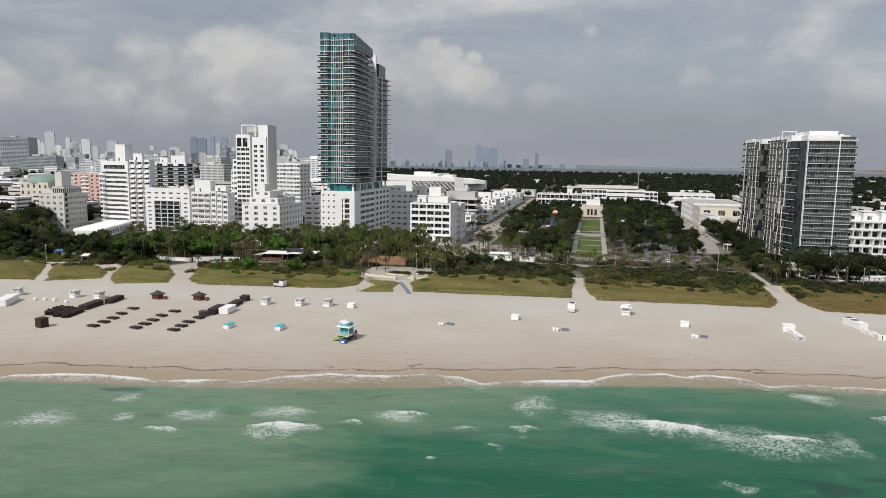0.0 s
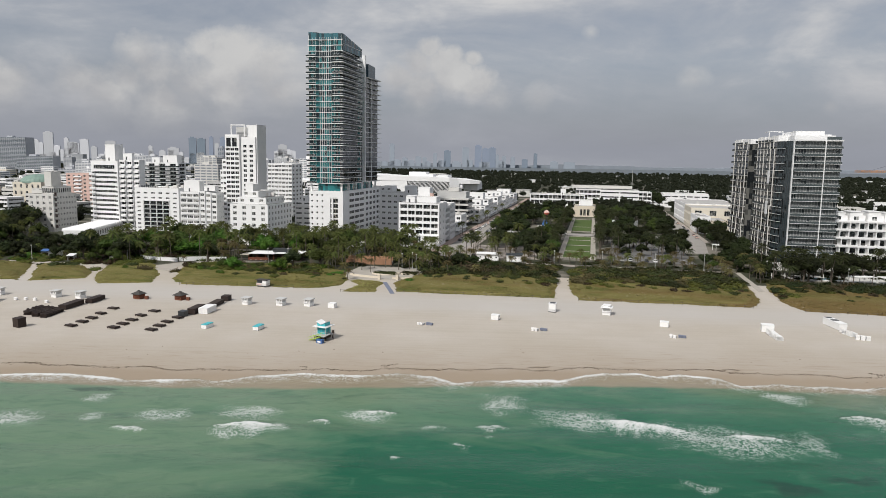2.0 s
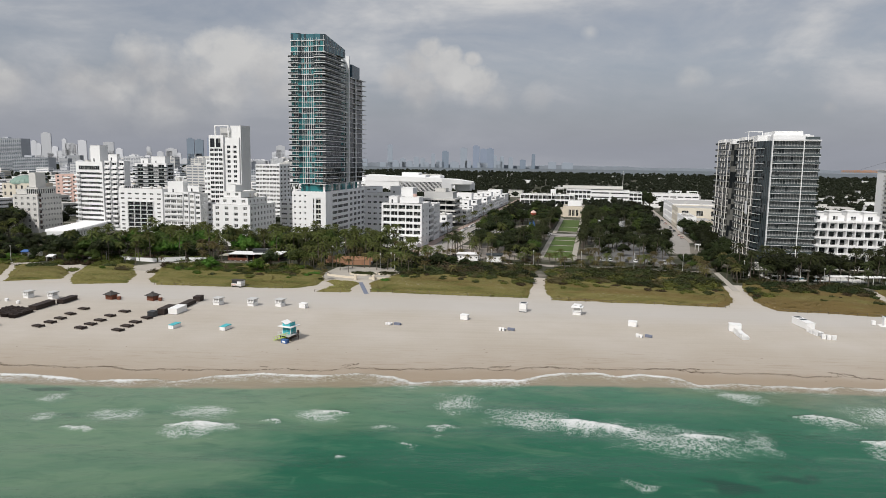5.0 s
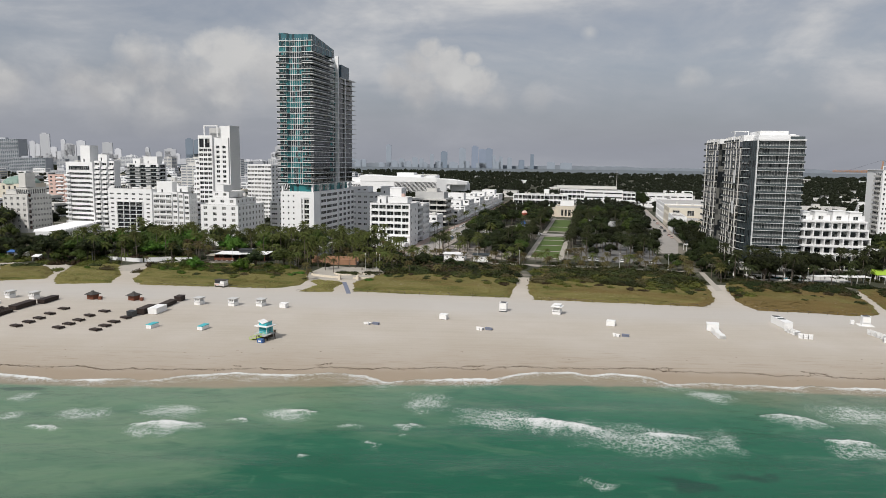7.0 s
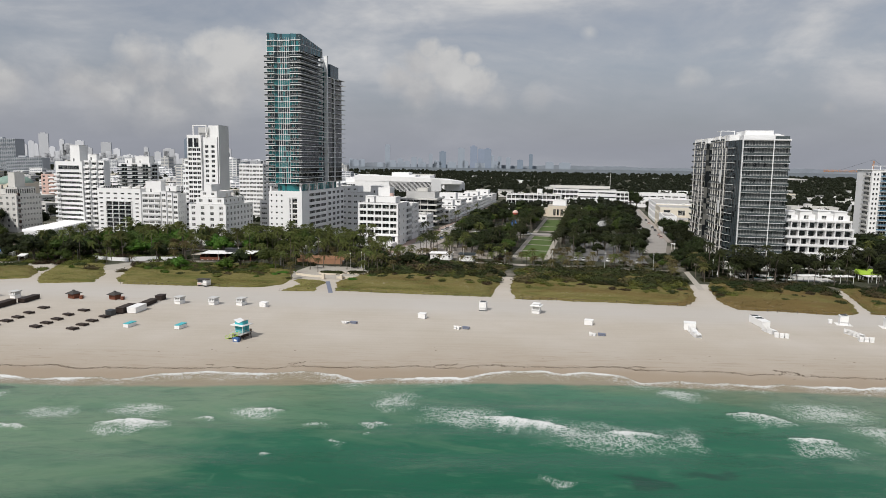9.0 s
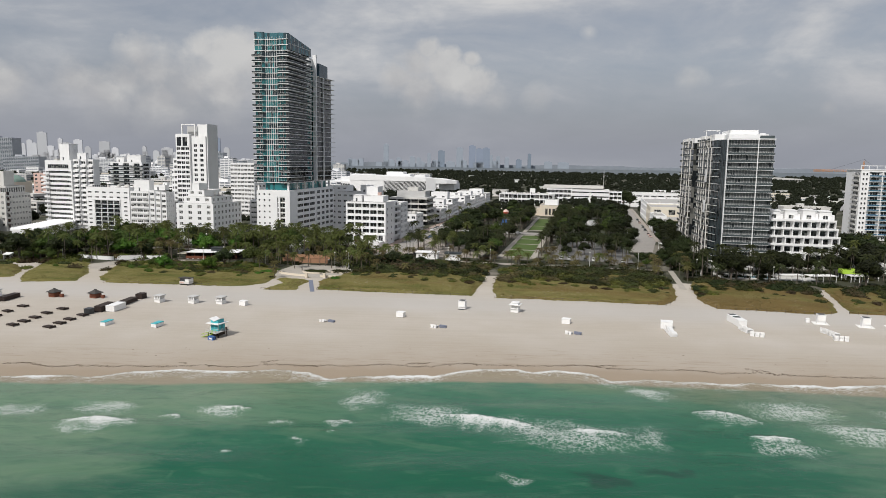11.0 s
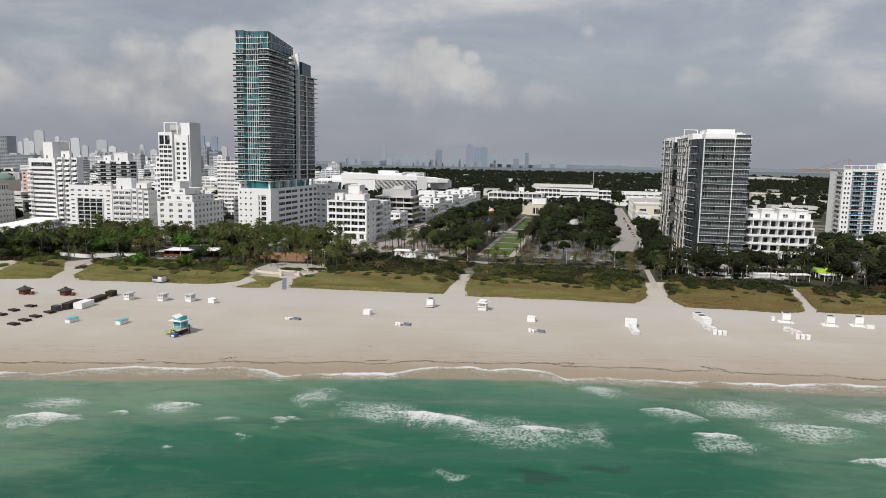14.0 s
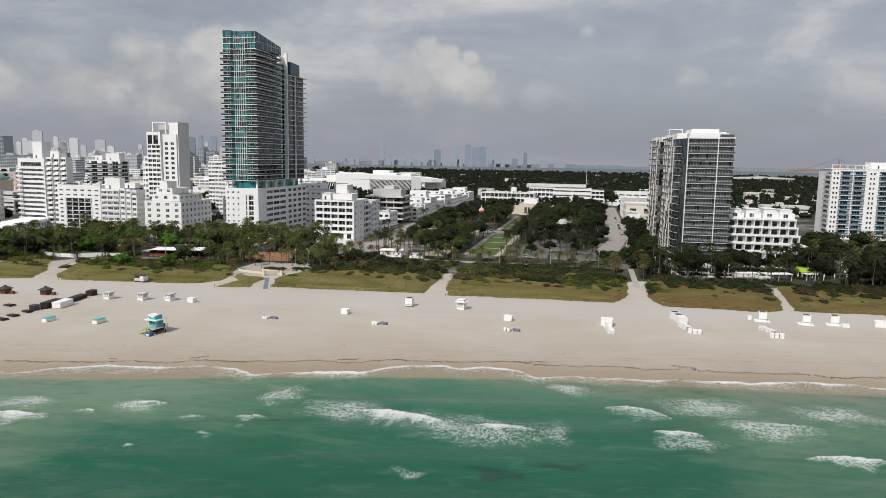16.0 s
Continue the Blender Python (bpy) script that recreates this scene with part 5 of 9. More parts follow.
def infill_hotels():
    """Lower hotels in the gaps between the beach blocks."""
    b = building("long_white_hotel", -139.0, 452.0, "long white hotel wall with small paired windows", 34, 16)
    f = dict(sill=1.2, bars=1, glass="curtain", lo=3.0)
    block(b, 0, 33.0, 0, 15, 0, 25.6, "stucco", [(S, 6, 8, 2.2, 1.2, f)])
    block(b, -6.0, 11.0, 3, 15, 26.3, 30.0, "stucco", [(S, 1, 4, 1.8, 1.0, dict(sill=1.4, bars=1, glass="curtain"))], parapet=0.4)
    plant_room(b, 20, 27, 4, 11, 25.8, 30.6)
    b = building("terraced_white_hotel", -188.0, 430.0, "small white hotel with stacked balcony rows", 12, 16)
    block(b, 0, 11.5, 0, 15, 0, 19.6, "stucco", [(S, 6, 2, 3.6, 1.5, dict(sill=1.0, bars=2, glass="curtain"))])
    balconies(b, S, 0, 0.3, 11.2, [0.4 + 3.27 * k for k in range(6)], 1.0, 0.2, "stucco", solid=True)
    plant_room(b, 3.0, 8.0, 4, 11, 19.8, 23.0)


def street_row():
    """The low white shops and hotels along the street beside the park."""
    rnd = random.Random(11)
    y = 437.0
    label = "low white street building with rows of windows"
    for w, d, h, rows in ((13, 18, 9.0, 2), (12, 22, 12.5, 3), (22, 52, 0, 0), (14, 24, 11.5, 3), (20, 26, 14, 4), (26, 28, 17, 5), (22, 26, 12, 3), (26, 30, 16, 4), (22, 28, 12, 3), (26, 32, 15, 4), (24, 34, 11, 3), (26, 36, 14, 4)):
        if not h:
            y += d
            continue
        y0, x1, h = y, -78.6 - rnd.uniform(0, 2.0), h * rnd.uniform(0.75, 0.95)
        b = building("street_building", x1 - w, y0, label, w, d, group="row of low white street buildings")
        mat = rnd.choice(("stucco", "stucco", "pale", "stucco"))
        block(b, 0, w, 0, d - 2, 0, h, mat, [(S, rows, max(2, int(w / 4)), 2.2, 1.5, dict(sill=1.2, bars=1)), (E, rows, int(d / 4), 2.4, 1.5, dict(sill=1.2, bars=1))])
        if rows > 3:
            block(b, w * 0.25, w * 0.8, 4, d * 0.5, h + 0.7, h + rnd.uniform(3, 6), mat, [(S, 1, 2, 2.0, 1.2, dict(sill=1.0))], parapet=0.4)
        else:
            rooftop(b, 1, w - 1, 2, d - 3, h + 0.1, 2, int(y))
        part("awning", MB().prism([(w + 0.02, 1.0), (w + 1.8, 1.0), (w + 1.8, d - 4), (w + 0.02, d - 4)], 3.0, 3.2), M["canvas"], b)
        y += d + 1.0


def filler_city():
    """Blocks further inland, seen between and over the hotels."""
    rnd = random.Random(21)
    mats = ("stucco", "stucco", "pale", "stucco", "cream", "pale", "grey")
    for x, y, w, d, h in [(-252, 520, 21, 20, 43)] + [(rnd.uniform(-620, -110), rnd.uniform(455, 900), rnd.uniform(18, 46), rnd.uniform(14, 26), rnd.choice((7, 9, 10, 12, 14, 18))) for _ in range(95)] + [(rnd.uniform(-1250, -330), rnd.uniform(900, 1500), rnd.uniform(20, 50), rnd.uniform(14, 26), rnd.choice((8, 10, 12, 14, 18))) for _ in range(70)] + [(rnd.uniform(-900, -600), rnd.uniform(600, 900), rnd.uniform(20, 50), rnd.uniform(14, 26), rnd.choice((8, 10, 12, 14))) for _ in range(30)] + [(rnd.uniform(100, 420), rnd.uniform(520, 1050), rnd.uniform(18, 46), rnd.uniform(14, 26), rnd.choice((6, 7, 9, 10))) for _ in range(34)]:
        if any(x < r[1] and x + w > r[0] and y < r[3] and y + d > r[2] for r in FOOT) or (-330 < x < 90 and y > 560):
            continue
        rows = max(2, int(h / 3.3))
        tall = h > 20
        b = building("inland_building", x, y, "white slab block with long window rows" if tall else "low inland building with flat roof and window rows", w, d, group="inland city blocks")
        if y > 880:
            block(b, 0, w, 0, d, 0, h, rnd.choice(mats))
            bands = MB()
            for k in range(rows):
                z = h * (k + 0.32) / rows
                for i in range(int(w / 5)):
                    bands.box(1.0 + 5 * i, 5.0 + 5 * i, -0.12, -0.01, z, z + 0.42 * h / rows)
                bands.box(w + 0.01, w + 0.12, 1.5, d - 1.5, z, z + 0.42 * h / rows)
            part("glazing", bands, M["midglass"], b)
            continue
        block(b, 0, w, 0, d, 0, h, "stucco" if tall else rnd.choice(mats), [(S, rows, int(w / 3), 2.4, 1.5, dict(sill=1.0, bars=2, glass="curtain")), (E, rows, 3, 3.0, 1.4, dict(sill=1.0, bars=2))] if tall else [(S, rows, 1, w - 3, 1.3, dict(sill=1.0, bars=int(w / 3))), (E, rows, 1, d - 4, 1.3, dict(sill=1.0, bars=int(d / 3)))])
        if rnd.random() < 0.6:
            plant_room(b, w * 0.3, w * 0.3 + 6, 3, 9, h + 0.12, h + rnd.uniform(2.5, 4.5), rnd.choice(("stucco", "pale")))


def mid_landmarks():
    # a grey balconied tower behind the grid hotel
    b = building("grey_balcony_tower", -363.0, 520.0, "grey concrete tower with open dark balconies", 31, 20)
    block(b, 0, 30, 0, 11, 0, 42.0, "stucco", [(S, 13, 3, 5.0, 2.2, dict(sill=0.5, bars=1, depth=0.8)), (E, 13, 1, 7.5, 2.2, dict(sill=0.5, bars=3, depth=0.8))])
    balconies(b, S, 0, -1.0, 31, [3.2 * k + 0.3 for k in range(1, 13)], 1.2, 0.25, "stucco")
    plant_room(b, 14, 27, 3, 10, 42.8, 48.5)
    plant_room(b, 3, 10, 4, 10, 42.8, 46.5)
    # pink block and the domed hall
    b = building("pink_block", -477.0, 560.0, "pink stucco block with white balconies", 29, 18)
    block(b, 0, 28.5, 0, 18, 0, 30.0, "pink", [(S, 8, 5, 2.2, 1.5, dict(sill=1.1, bars=1, lo=2))])
    balconies(b, S, 0, 9, 17, [2.5 + 3.5 * k for k in range(8)], 1.0, 0.3, "stucco", solid=True)
    b = building("domed_hall", -537.0, 560.0, "cream hall with a shallow green copper dome", 33, 28)
    block(b, 0, 32, 0, 28, 0, 20.5, "cream", [(S, 2, 5, 2.0, 3.0, dict(sill=1.5, lo=8))])
    rings = [(16 * math.cos(a), 8.0 * math.sin(a)) for a in [radians(9 * i) for i in range(10)]]
    for i in range(24):
        mb = MB()
        a0, a1 = 2 * math.pi * i / 24, 2 * math.pi * (i + 0.96) / 24
        for (r0, h0), (r1, h1) in zip(rings, rings[1:]):
            mb.face([(16 + r0 * math.cos(a0), 15 + r0 * math.sin(a0), 20.6 + h0), (16 + r0 * math.cos(a1), 15 + r0 * math.sin(a1), 20.6 + h0), (16 + r1 * math.cos(a1), 15 + r1 * math.sin(a1), 20.6 + h1), (16 + r1 * math.cos(a0), 15 + r1 * math.sin(a0), 20.6 + h1)])
        part("dome_panel", mb, M["dome"], b, "green copper dome panel")
    # vaulted white pavilion in the hotel garden
    FOOT.append((-324, -274, 330, 422))
    b = thing("vaulted_pavilion", pose(-277.5, 345.0, 2.0, 0, 0, 109), "long low white pavilion with a scalloped roof edge", "building")
    part("hall", MB().box(0, 74, 0, 14, 0, 4.4), M["stucco"], b)
    for i in range(19):
        x, mb = 3.9 * i, MB()
        pts = [(x + 1.93 + 1.9 * math.cos(a), 4.45 + 1.7 * math.sin(a)) for a in [radians(180 - 22.5 * j) for j in range(9)]]
        for (xa, za), (xb, zb) in zip(pts, pts[1:]):
            mb.face([(xa, -0.9, za), (xb, -0.9, zb), (xb, 15, zb), (xa, 15, za)])
        mb.face([(px, -0.9, pz) for px, pz in reversed(pts)])
        part("vault", mb, M["stucco"], b)
        part("window", window_mesh(1.8, 2.6, 1, "glass", "white"), (), b, m=at_face(S, 0, 1.93 + 3.9 * i, -0.1, 2.4))
    # museum at the head of the lawn
    b = building("museum", -9.5, 628.0, "small coral stone museum with three tall windows", 19, 26)
    block(b, 0, 18.6, 0, 26, 0, 9.2, "coral", [(S, 1, 3, 2.0, 5.0, dict(sill=1.2, bars=1, margin=4.5, casing="coral"))], parapet=0.6)
    block(b, 4.0, 16.0, 5, 20, 9.8, 14.2, "stucco", parapet=0.4)
    for x0, x1 in ((-12, -0.02), (18.62, 30)):
        block(b, x0, x1, 6, 24, 0, 6.5, "coral", parapet=0.4)
    # long grey building and the school blocks beyond
    b = building("school_block", -55.6, 700.0, "long white three-storey building with columned galleries", 55, 26)
    block(b, 0, 54, 0, 24, 0, 15.4, "stucco", [(S, 3, 12, 3.6, 3.2, dict(sill=1.4, bars=2, depth=1.6, margin=0.5))])
    rooftop(b, 3, 50, 3, 20, 15.6, 12, 31)
    plant_room(b, 30, 35, 8, 14, 15.6, 21.0)
    b = building("library_block", -12.0, 762.0, "long white office building with ribbon windows", 80, 30)
    block(b, 0, 26, 0, 26, 0, 19.0, "stucco", [(S, 4, 6, 3.4, 2.6, dict(sill=1.2, bars=1, depth=1.2))])
    block(b, 26.02, 66, -2, 26, 0, 18.6, "stucco", [(S, 4, 2, 17, 1.3, dict(sill=1.8, bars=7))])
    block(b, 66.02, 79, 0, 26, 0, 17.0, "stucco", [(S, 4, 3, 3.4, 2.4, dict(sill=1.2, bars=1, depth=1.0))])
    block(b, -5, 60, 20, 40, 19.8, 22.4, "pale", parapet=0.3)
    part("mast", MB().cyl(60, 30, 23, 40, 0.25, 0.15, 8), M["pale"], b)
    b = building("long_white_hall", 60.0, 800.0, "long low white hall", 70, 26)
    block(b, 0, 70, 0, 24, 0, 15.0, "stucco", [(S, 2, 9, 5.5, 1.2, dict(sill=4.0, bars=2))])
    # cream ballet school beside the second street
    b = building("cream_school", 80.0, 553.0, "cream and white school with big square windows", 40, 118)
    block(b, 0, 42, 0, 40, 0, 15.0, "cream", [(S, 2, 4, 4.4, 3.4, dict(sill=1.8, bars=2, lo=1.0)), (W, 2, 7, 3.0, 2.2, dict(sill=2.0, lo=1.0))])
    block(b, 0.6, 42, 40.02, 118, 0, 15.8, "stucco", [(W, 3, 14, 3.4, 1.6, dict(sill=1.6, lo=1.0))], parapet=0.6)
    rooftop(b, 4, 40, 4, 60, 15.9, 7, 31)
    part("fly_tower", MB().prism([(43, 62), (62, 62), (62, 80), (43, 80)], 0, 0, top=[26.0, 22.0, 22.0, 26.0]), M["grey"], b, "grey slanted fly tower")
    b = building("white_annex", 79.2, 512.0, "white two-storey annex with dark piers below", 22, 38)
    block(b, 0, 8.6, 0, 36, 0, 11.4, "stucco", [(W, 2, 6, 2.4, 2.0, dict(sill=1.4, lo=1.0))])
    block(b, 8.62, 20.5, 2.0, 36, 0, 8.6, "coral", [(S, 1, 4, 1.7, 4.6, dict(sill=0.6, bars=0, hi=2.6))])
    rooftop(b, 1, 8, 6, 34, 11.5, 3, 32)


def convention_hall():
    b = building("convention_hall", -426.0, 900.0, "vast white hall with slanted dark fins on its front", 262, 120)
    mb = MB().box(0, 140, 0, 90, 0, 17.0).box(0, 140, -2, 0, 14.5, 17.5).box(125, 215, 2, 100, 17.0, 24).box(140.02, 262, 6, 110, 0, 17)
    mb.prism([(140, -3), (246, -3), (258, 4), (262, 20), (140, 20)], 19.5, 0, top=[27, 25, 23.5, 24, 28])
    mb.prism([(246, -3), (258, 4), (258, 12), (246, 6)], 6, 19.5)
    mb.box(182, 206, 30, 50, 24, 31).box(206, 216, 30, 50, 24, 28).box(222, 236, 34, 60, 24, 27.4)
    part("hall", mb, M["stucco"], b)
    part("front_block", MB().box(140.02, 188, -2.6, 5.98, 0, 22.5), M["stucco"], b)
    part("dark_front", MB().box(188.02, 246, 3, 5.9, 0, 19.5).box(0, 139.9, -0.4, -0.02, 4, 14.4), M["steel"], b)
    part("tail", MB().prism([(258, 4), (272, 8), (284, 16), (284, 30), (262, 24)], 17, 0, top=[23.5, 22.4, 20.6, 20.6, 24]).box(258.5, 280, 20, 60, 8, 17), M["stucco"], b, "white curved end of the roof band")
    for i in range(33):
        x = 190.0 + 1.75 * i
        mb = MB()
        mb.prism([(x, -2.5), (x + 0.55, -2.5), (x + 0.55, -1.6), (x, -1.6)], 3, 19.5)
        mb.v = [(vx - (19.5 - vz) * 0.28, vy, vz) for vx, vy, vz in mb.v]
        part("fin", mb, M["stucco"], b)
    for i in range(40):
        x = 3.0 + 3.4 * i
        mb = MB().box(x, x + 0.9, -1.6, -0.6, 4, 14.4)
        mb.v = [(vx - (14.4 - vz) * 0.3, vy, vz) for vx, vy, vz in mb.v]
        part("fin", mb, M["stucco"], b)


def far_shore():
    """The skyline of the mainland across the bay, and towers part of the way there."""
    turn = pose(0, 0, 0, 0, 0, 12.24)
    rnd = random.Random(4)
    mb = MB()
    edge = [(-3300 + 13 * i, 4640, 21 + 4 * math.sin(i / 16) + 2.5 * math.sin(i / 5 + 1) + rnd.uniform(-2.2, 2.2)) for i in range(520)]
    for (u, v, h), (s, _, k) in zip(edge, edge[1:]):
        mb.prism([(u, v), (s, v), (s, 4800), (u, 4800)], 0, 0, top=[h, k, k, h])
    shore_ob = solo("far_shore", mb, M["shore"], "low built-up mainland shore, haze painted into its colour", "shore", turn, kind="structure")
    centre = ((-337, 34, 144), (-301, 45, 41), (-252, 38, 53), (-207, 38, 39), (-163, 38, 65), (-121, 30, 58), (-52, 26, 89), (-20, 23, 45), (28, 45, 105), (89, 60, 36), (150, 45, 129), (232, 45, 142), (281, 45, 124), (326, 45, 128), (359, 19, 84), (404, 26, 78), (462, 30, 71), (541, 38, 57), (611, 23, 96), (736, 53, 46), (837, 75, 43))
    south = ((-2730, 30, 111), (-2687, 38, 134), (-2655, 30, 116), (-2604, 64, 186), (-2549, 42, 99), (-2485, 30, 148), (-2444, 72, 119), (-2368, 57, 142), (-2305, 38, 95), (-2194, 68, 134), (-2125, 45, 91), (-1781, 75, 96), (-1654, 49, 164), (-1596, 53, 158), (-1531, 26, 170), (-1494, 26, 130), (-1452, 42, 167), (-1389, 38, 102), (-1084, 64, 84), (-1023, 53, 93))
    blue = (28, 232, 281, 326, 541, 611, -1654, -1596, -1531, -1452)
    more = []
    for _ in range(62):
        more.append((rnd.uniform(-2850, -900), rnd.uniform(22, 60), 30 + 95 * rnd.random() ** 2))
    for _ in range(16):
        more.append((rnd.uniform(-850, 700), rnd.uniform(24, 70), rnd.uniform(22, 50)))
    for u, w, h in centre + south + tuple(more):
        t = thing("far_tower", turn @ pose(u - w / 2, 4590, 0), "blue glass tower on the far skyline, haze painted into its colour" if u in blue else "pale tower on the far skyline, haze painted into its colour", "building", "far skyline")
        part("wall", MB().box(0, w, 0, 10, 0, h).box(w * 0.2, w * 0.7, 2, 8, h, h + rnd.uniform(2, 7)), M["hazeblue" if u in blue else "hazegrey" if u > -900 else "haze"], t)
    # mid-rise blocks between the beach hotels and the bay
    for _ in range(150):
        y = rnd.uniform(760, 2250)
        x = -y * rnd.uniform(0.36, 0.88)
        w, d, h = rnd.uniform(18, 60), rnd.uniform(14, 22), rnd.choice((12, 15, 18, 22, 26, 32, 38, 46))
        if any(x < r[1] and x + w > r[0] and y < r[3] and y + d > r[2] for r in FOOT):
            continue
        b = building("midrise_block", x, y, "pale mid-rise block with rows of windows, far off", w, d, group="mid-rise blocks")
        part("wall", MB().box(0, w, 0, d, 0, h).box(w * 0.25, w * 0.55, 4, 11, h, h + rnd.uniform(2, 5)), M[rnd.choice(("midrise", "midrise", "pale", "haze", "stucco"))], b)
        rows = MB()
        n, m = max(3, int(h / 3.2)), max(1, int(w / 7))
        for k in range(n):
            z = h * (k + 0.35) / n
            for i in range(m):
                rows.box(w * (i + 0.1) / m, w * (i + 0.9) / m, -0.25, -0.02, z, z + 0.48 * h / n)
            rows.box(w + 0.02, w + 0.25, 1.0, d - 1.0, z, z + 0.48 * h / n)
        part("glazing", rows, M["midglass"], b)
    # nearer towers on the bay side of the island
    for x, y, w, d, h, n in ((-1489, 1500, 84, 30, 87, 26), (-1337, 1400, 100, 24, 41, 12), (-1010, 1750, 26, 22, 62, 18), (-985, 1700, 18, 22, 70, 20), (-960, 1700, 26, 22, 58, 16), (-820, 1500, 50, 22, 38, 10), (-640, 1250, 46, 22, 26, 8)):
        b = building("bayside_tower", x, y, "grey slab of flats with window grid, far off", w, d, group="bayside towers")
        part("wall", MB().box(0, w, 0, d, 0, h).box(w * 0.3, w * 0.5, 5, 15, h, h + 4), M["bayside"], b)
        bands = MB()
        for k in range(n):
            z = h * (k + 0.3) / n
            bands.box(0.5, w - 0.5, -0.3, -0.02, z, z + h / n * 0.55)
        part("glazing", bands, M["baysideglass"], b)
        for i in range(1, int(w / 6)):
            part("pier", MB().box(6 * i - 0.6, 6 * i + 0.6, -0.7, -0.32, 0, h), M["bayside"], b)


# shore trees paled towards the sky: haze painted into the colour
M["shore"] = material("haze_tinted_shore_trees", (0.25, 0.28, 0.315), 0.9, spread=0.2, grain=0.02, stain=0.3, bump=0.0)
# bayside walls lightened and blued: distance haze is part of this colour
M["bayside"] = material("haze_tinted_flats", (0.41, 0.43, 0.46), 0.9, spread=0.08, grain=0.2, stain=0.15, bump=0.0)
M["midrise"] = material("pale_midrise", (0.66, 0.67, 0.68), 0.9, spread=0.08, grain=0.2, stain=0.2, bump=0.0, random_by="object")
# window glass lightened far above the near panes: haze put into it
M["midglass"] = material("haze_tinted_midrise_glass", (0.22, 0.24, 0.27), 0.5, spread=0.1, grain=0.3, stain=0.1, bump=0.0)
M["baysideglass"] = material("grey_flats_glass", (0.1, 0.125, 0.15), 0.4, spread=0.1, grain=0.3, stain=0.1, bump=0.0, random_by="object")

glass_tower()
angled_tower()
terraced_hotel()
balcony_tower()
deco_tower()
stepped_white_hotel()
round_band_hotel()
white_grid_hotel()
corner_white_hotel()
beach_corner_hotel()
infill_hotels()
mid_landmarks()
convention_hall()
street_row()
filler_city()
far_shore()

# ---- streets, lawn, paving ----


def sheet(name, x0, x1, y0, y1, z, mat, label, category="paving", thick=0.25):
    ob = solo(name, MB().box(x0, x1, y0, y1, z - thick, z), M[mat], label, category, kind="structure")
    FOOT.append((x0, x1, y0, y1))
    return ob


GZ = 2.0
# grey asphalt, darker than the streets: the car park's shade put into the colour
M["lot"] = material("shaded_car_park_asphalt", (0.16, 0.157, 0.15), 0.92, spread=0.2, grain=1.2, stain=0.3, bump=0.15)
M["lawnpath"] = material("lawn_path_stone", (0.4, 0.37, 0.32), 0.9, spread=0.15, grain=1.4, stain=0.35, bump=0.1)
sheet("road_1", -73.0, -61.5, 338, 1100, GZ + 0.06, "asphalt", "worn grey street running inland from the beach", "road")
sheet("road_2", 65.4, 76.0, 452, 764, GZ + 0.06, "asphalt", "grey street on the far side of the park", "road")
solo("road_4", MB().prism([(57.3, 396), (69.8, 398), (76.0, 451.9), (65.4, 451.9)], GZ - 0.2, GZ + 0.06), M["asphalt"], "grey street bending round the car park", "road", kind="structure")
FOOT += [(58, 70.5, 396, 424), (62, 75.5, 424, 452)]
sheet("road_3", -61.4, 65.3, 466, 480, GZ + 0.05, "asphalt", "avenue crossing the park", "road")
sheet("pavement_1", -78.3, -73.1, 338, 900, GZ + 0.18, "pinkpave", "pink paved sidewalk beside the shops", "pavement")
sheet("pavement_2", -61.4, -57.5, 338, 463, GZ + 0.18, "paving", "pale sidewalk beside the park", "pavement")
sheet("pavement_3", 76.1, 79.0, 452, 764, GZ + 0.18, "paving", "pale sidewalk beside the school", "pavement")
sheet("car_park_1", -57, -18, 345, 396, GZ + 0.04, "paving", "pale paved car park among palms")
sheet("car_park_2", 18, 57, 352, 452, GZ + 0.04, "lot", "grey car park among palms")
sheet("street_path", 71.2, 73.6, 286, 332, GZ + 0.05, "lawnpath", "pale sandy path from the beach to the street")
sheet("boardwalk", -240, 66, 327, 333, GZ + 0.05, "paving", "pale beach walk behind the dunes")
sheet("plaza", -96, -62, 268, 300, GZ + 0.04, "lawnpath", "pale paved plaza at the beach entrance")
FOOT.append((-9.8, 9.2, 340, 600))
FOOT += [(-156, -123, 284, 314), (-106, -83, 300, 312), (-115, -107, 323, 347), (-183, -169, 262, 292), (-169, -150, 283, 296), (-205, -183, 279, 289), (-254, -243, 276, 286), (112, 156, 311, 328), (73, 86, 400, 420), (16, 44, 500, 552), (22, 40, 478, 500), (-231, -226, 270, 276), (-49, -36, 333, 342), (-35, -25, 333, 342)]      # garden buildings
LOW = [(-290, -222, 262, 332), (-158, -122, 268, 300), (-36, -19, 425, 532), (-291, -225, 300, 374)]      # open views, with low planting only


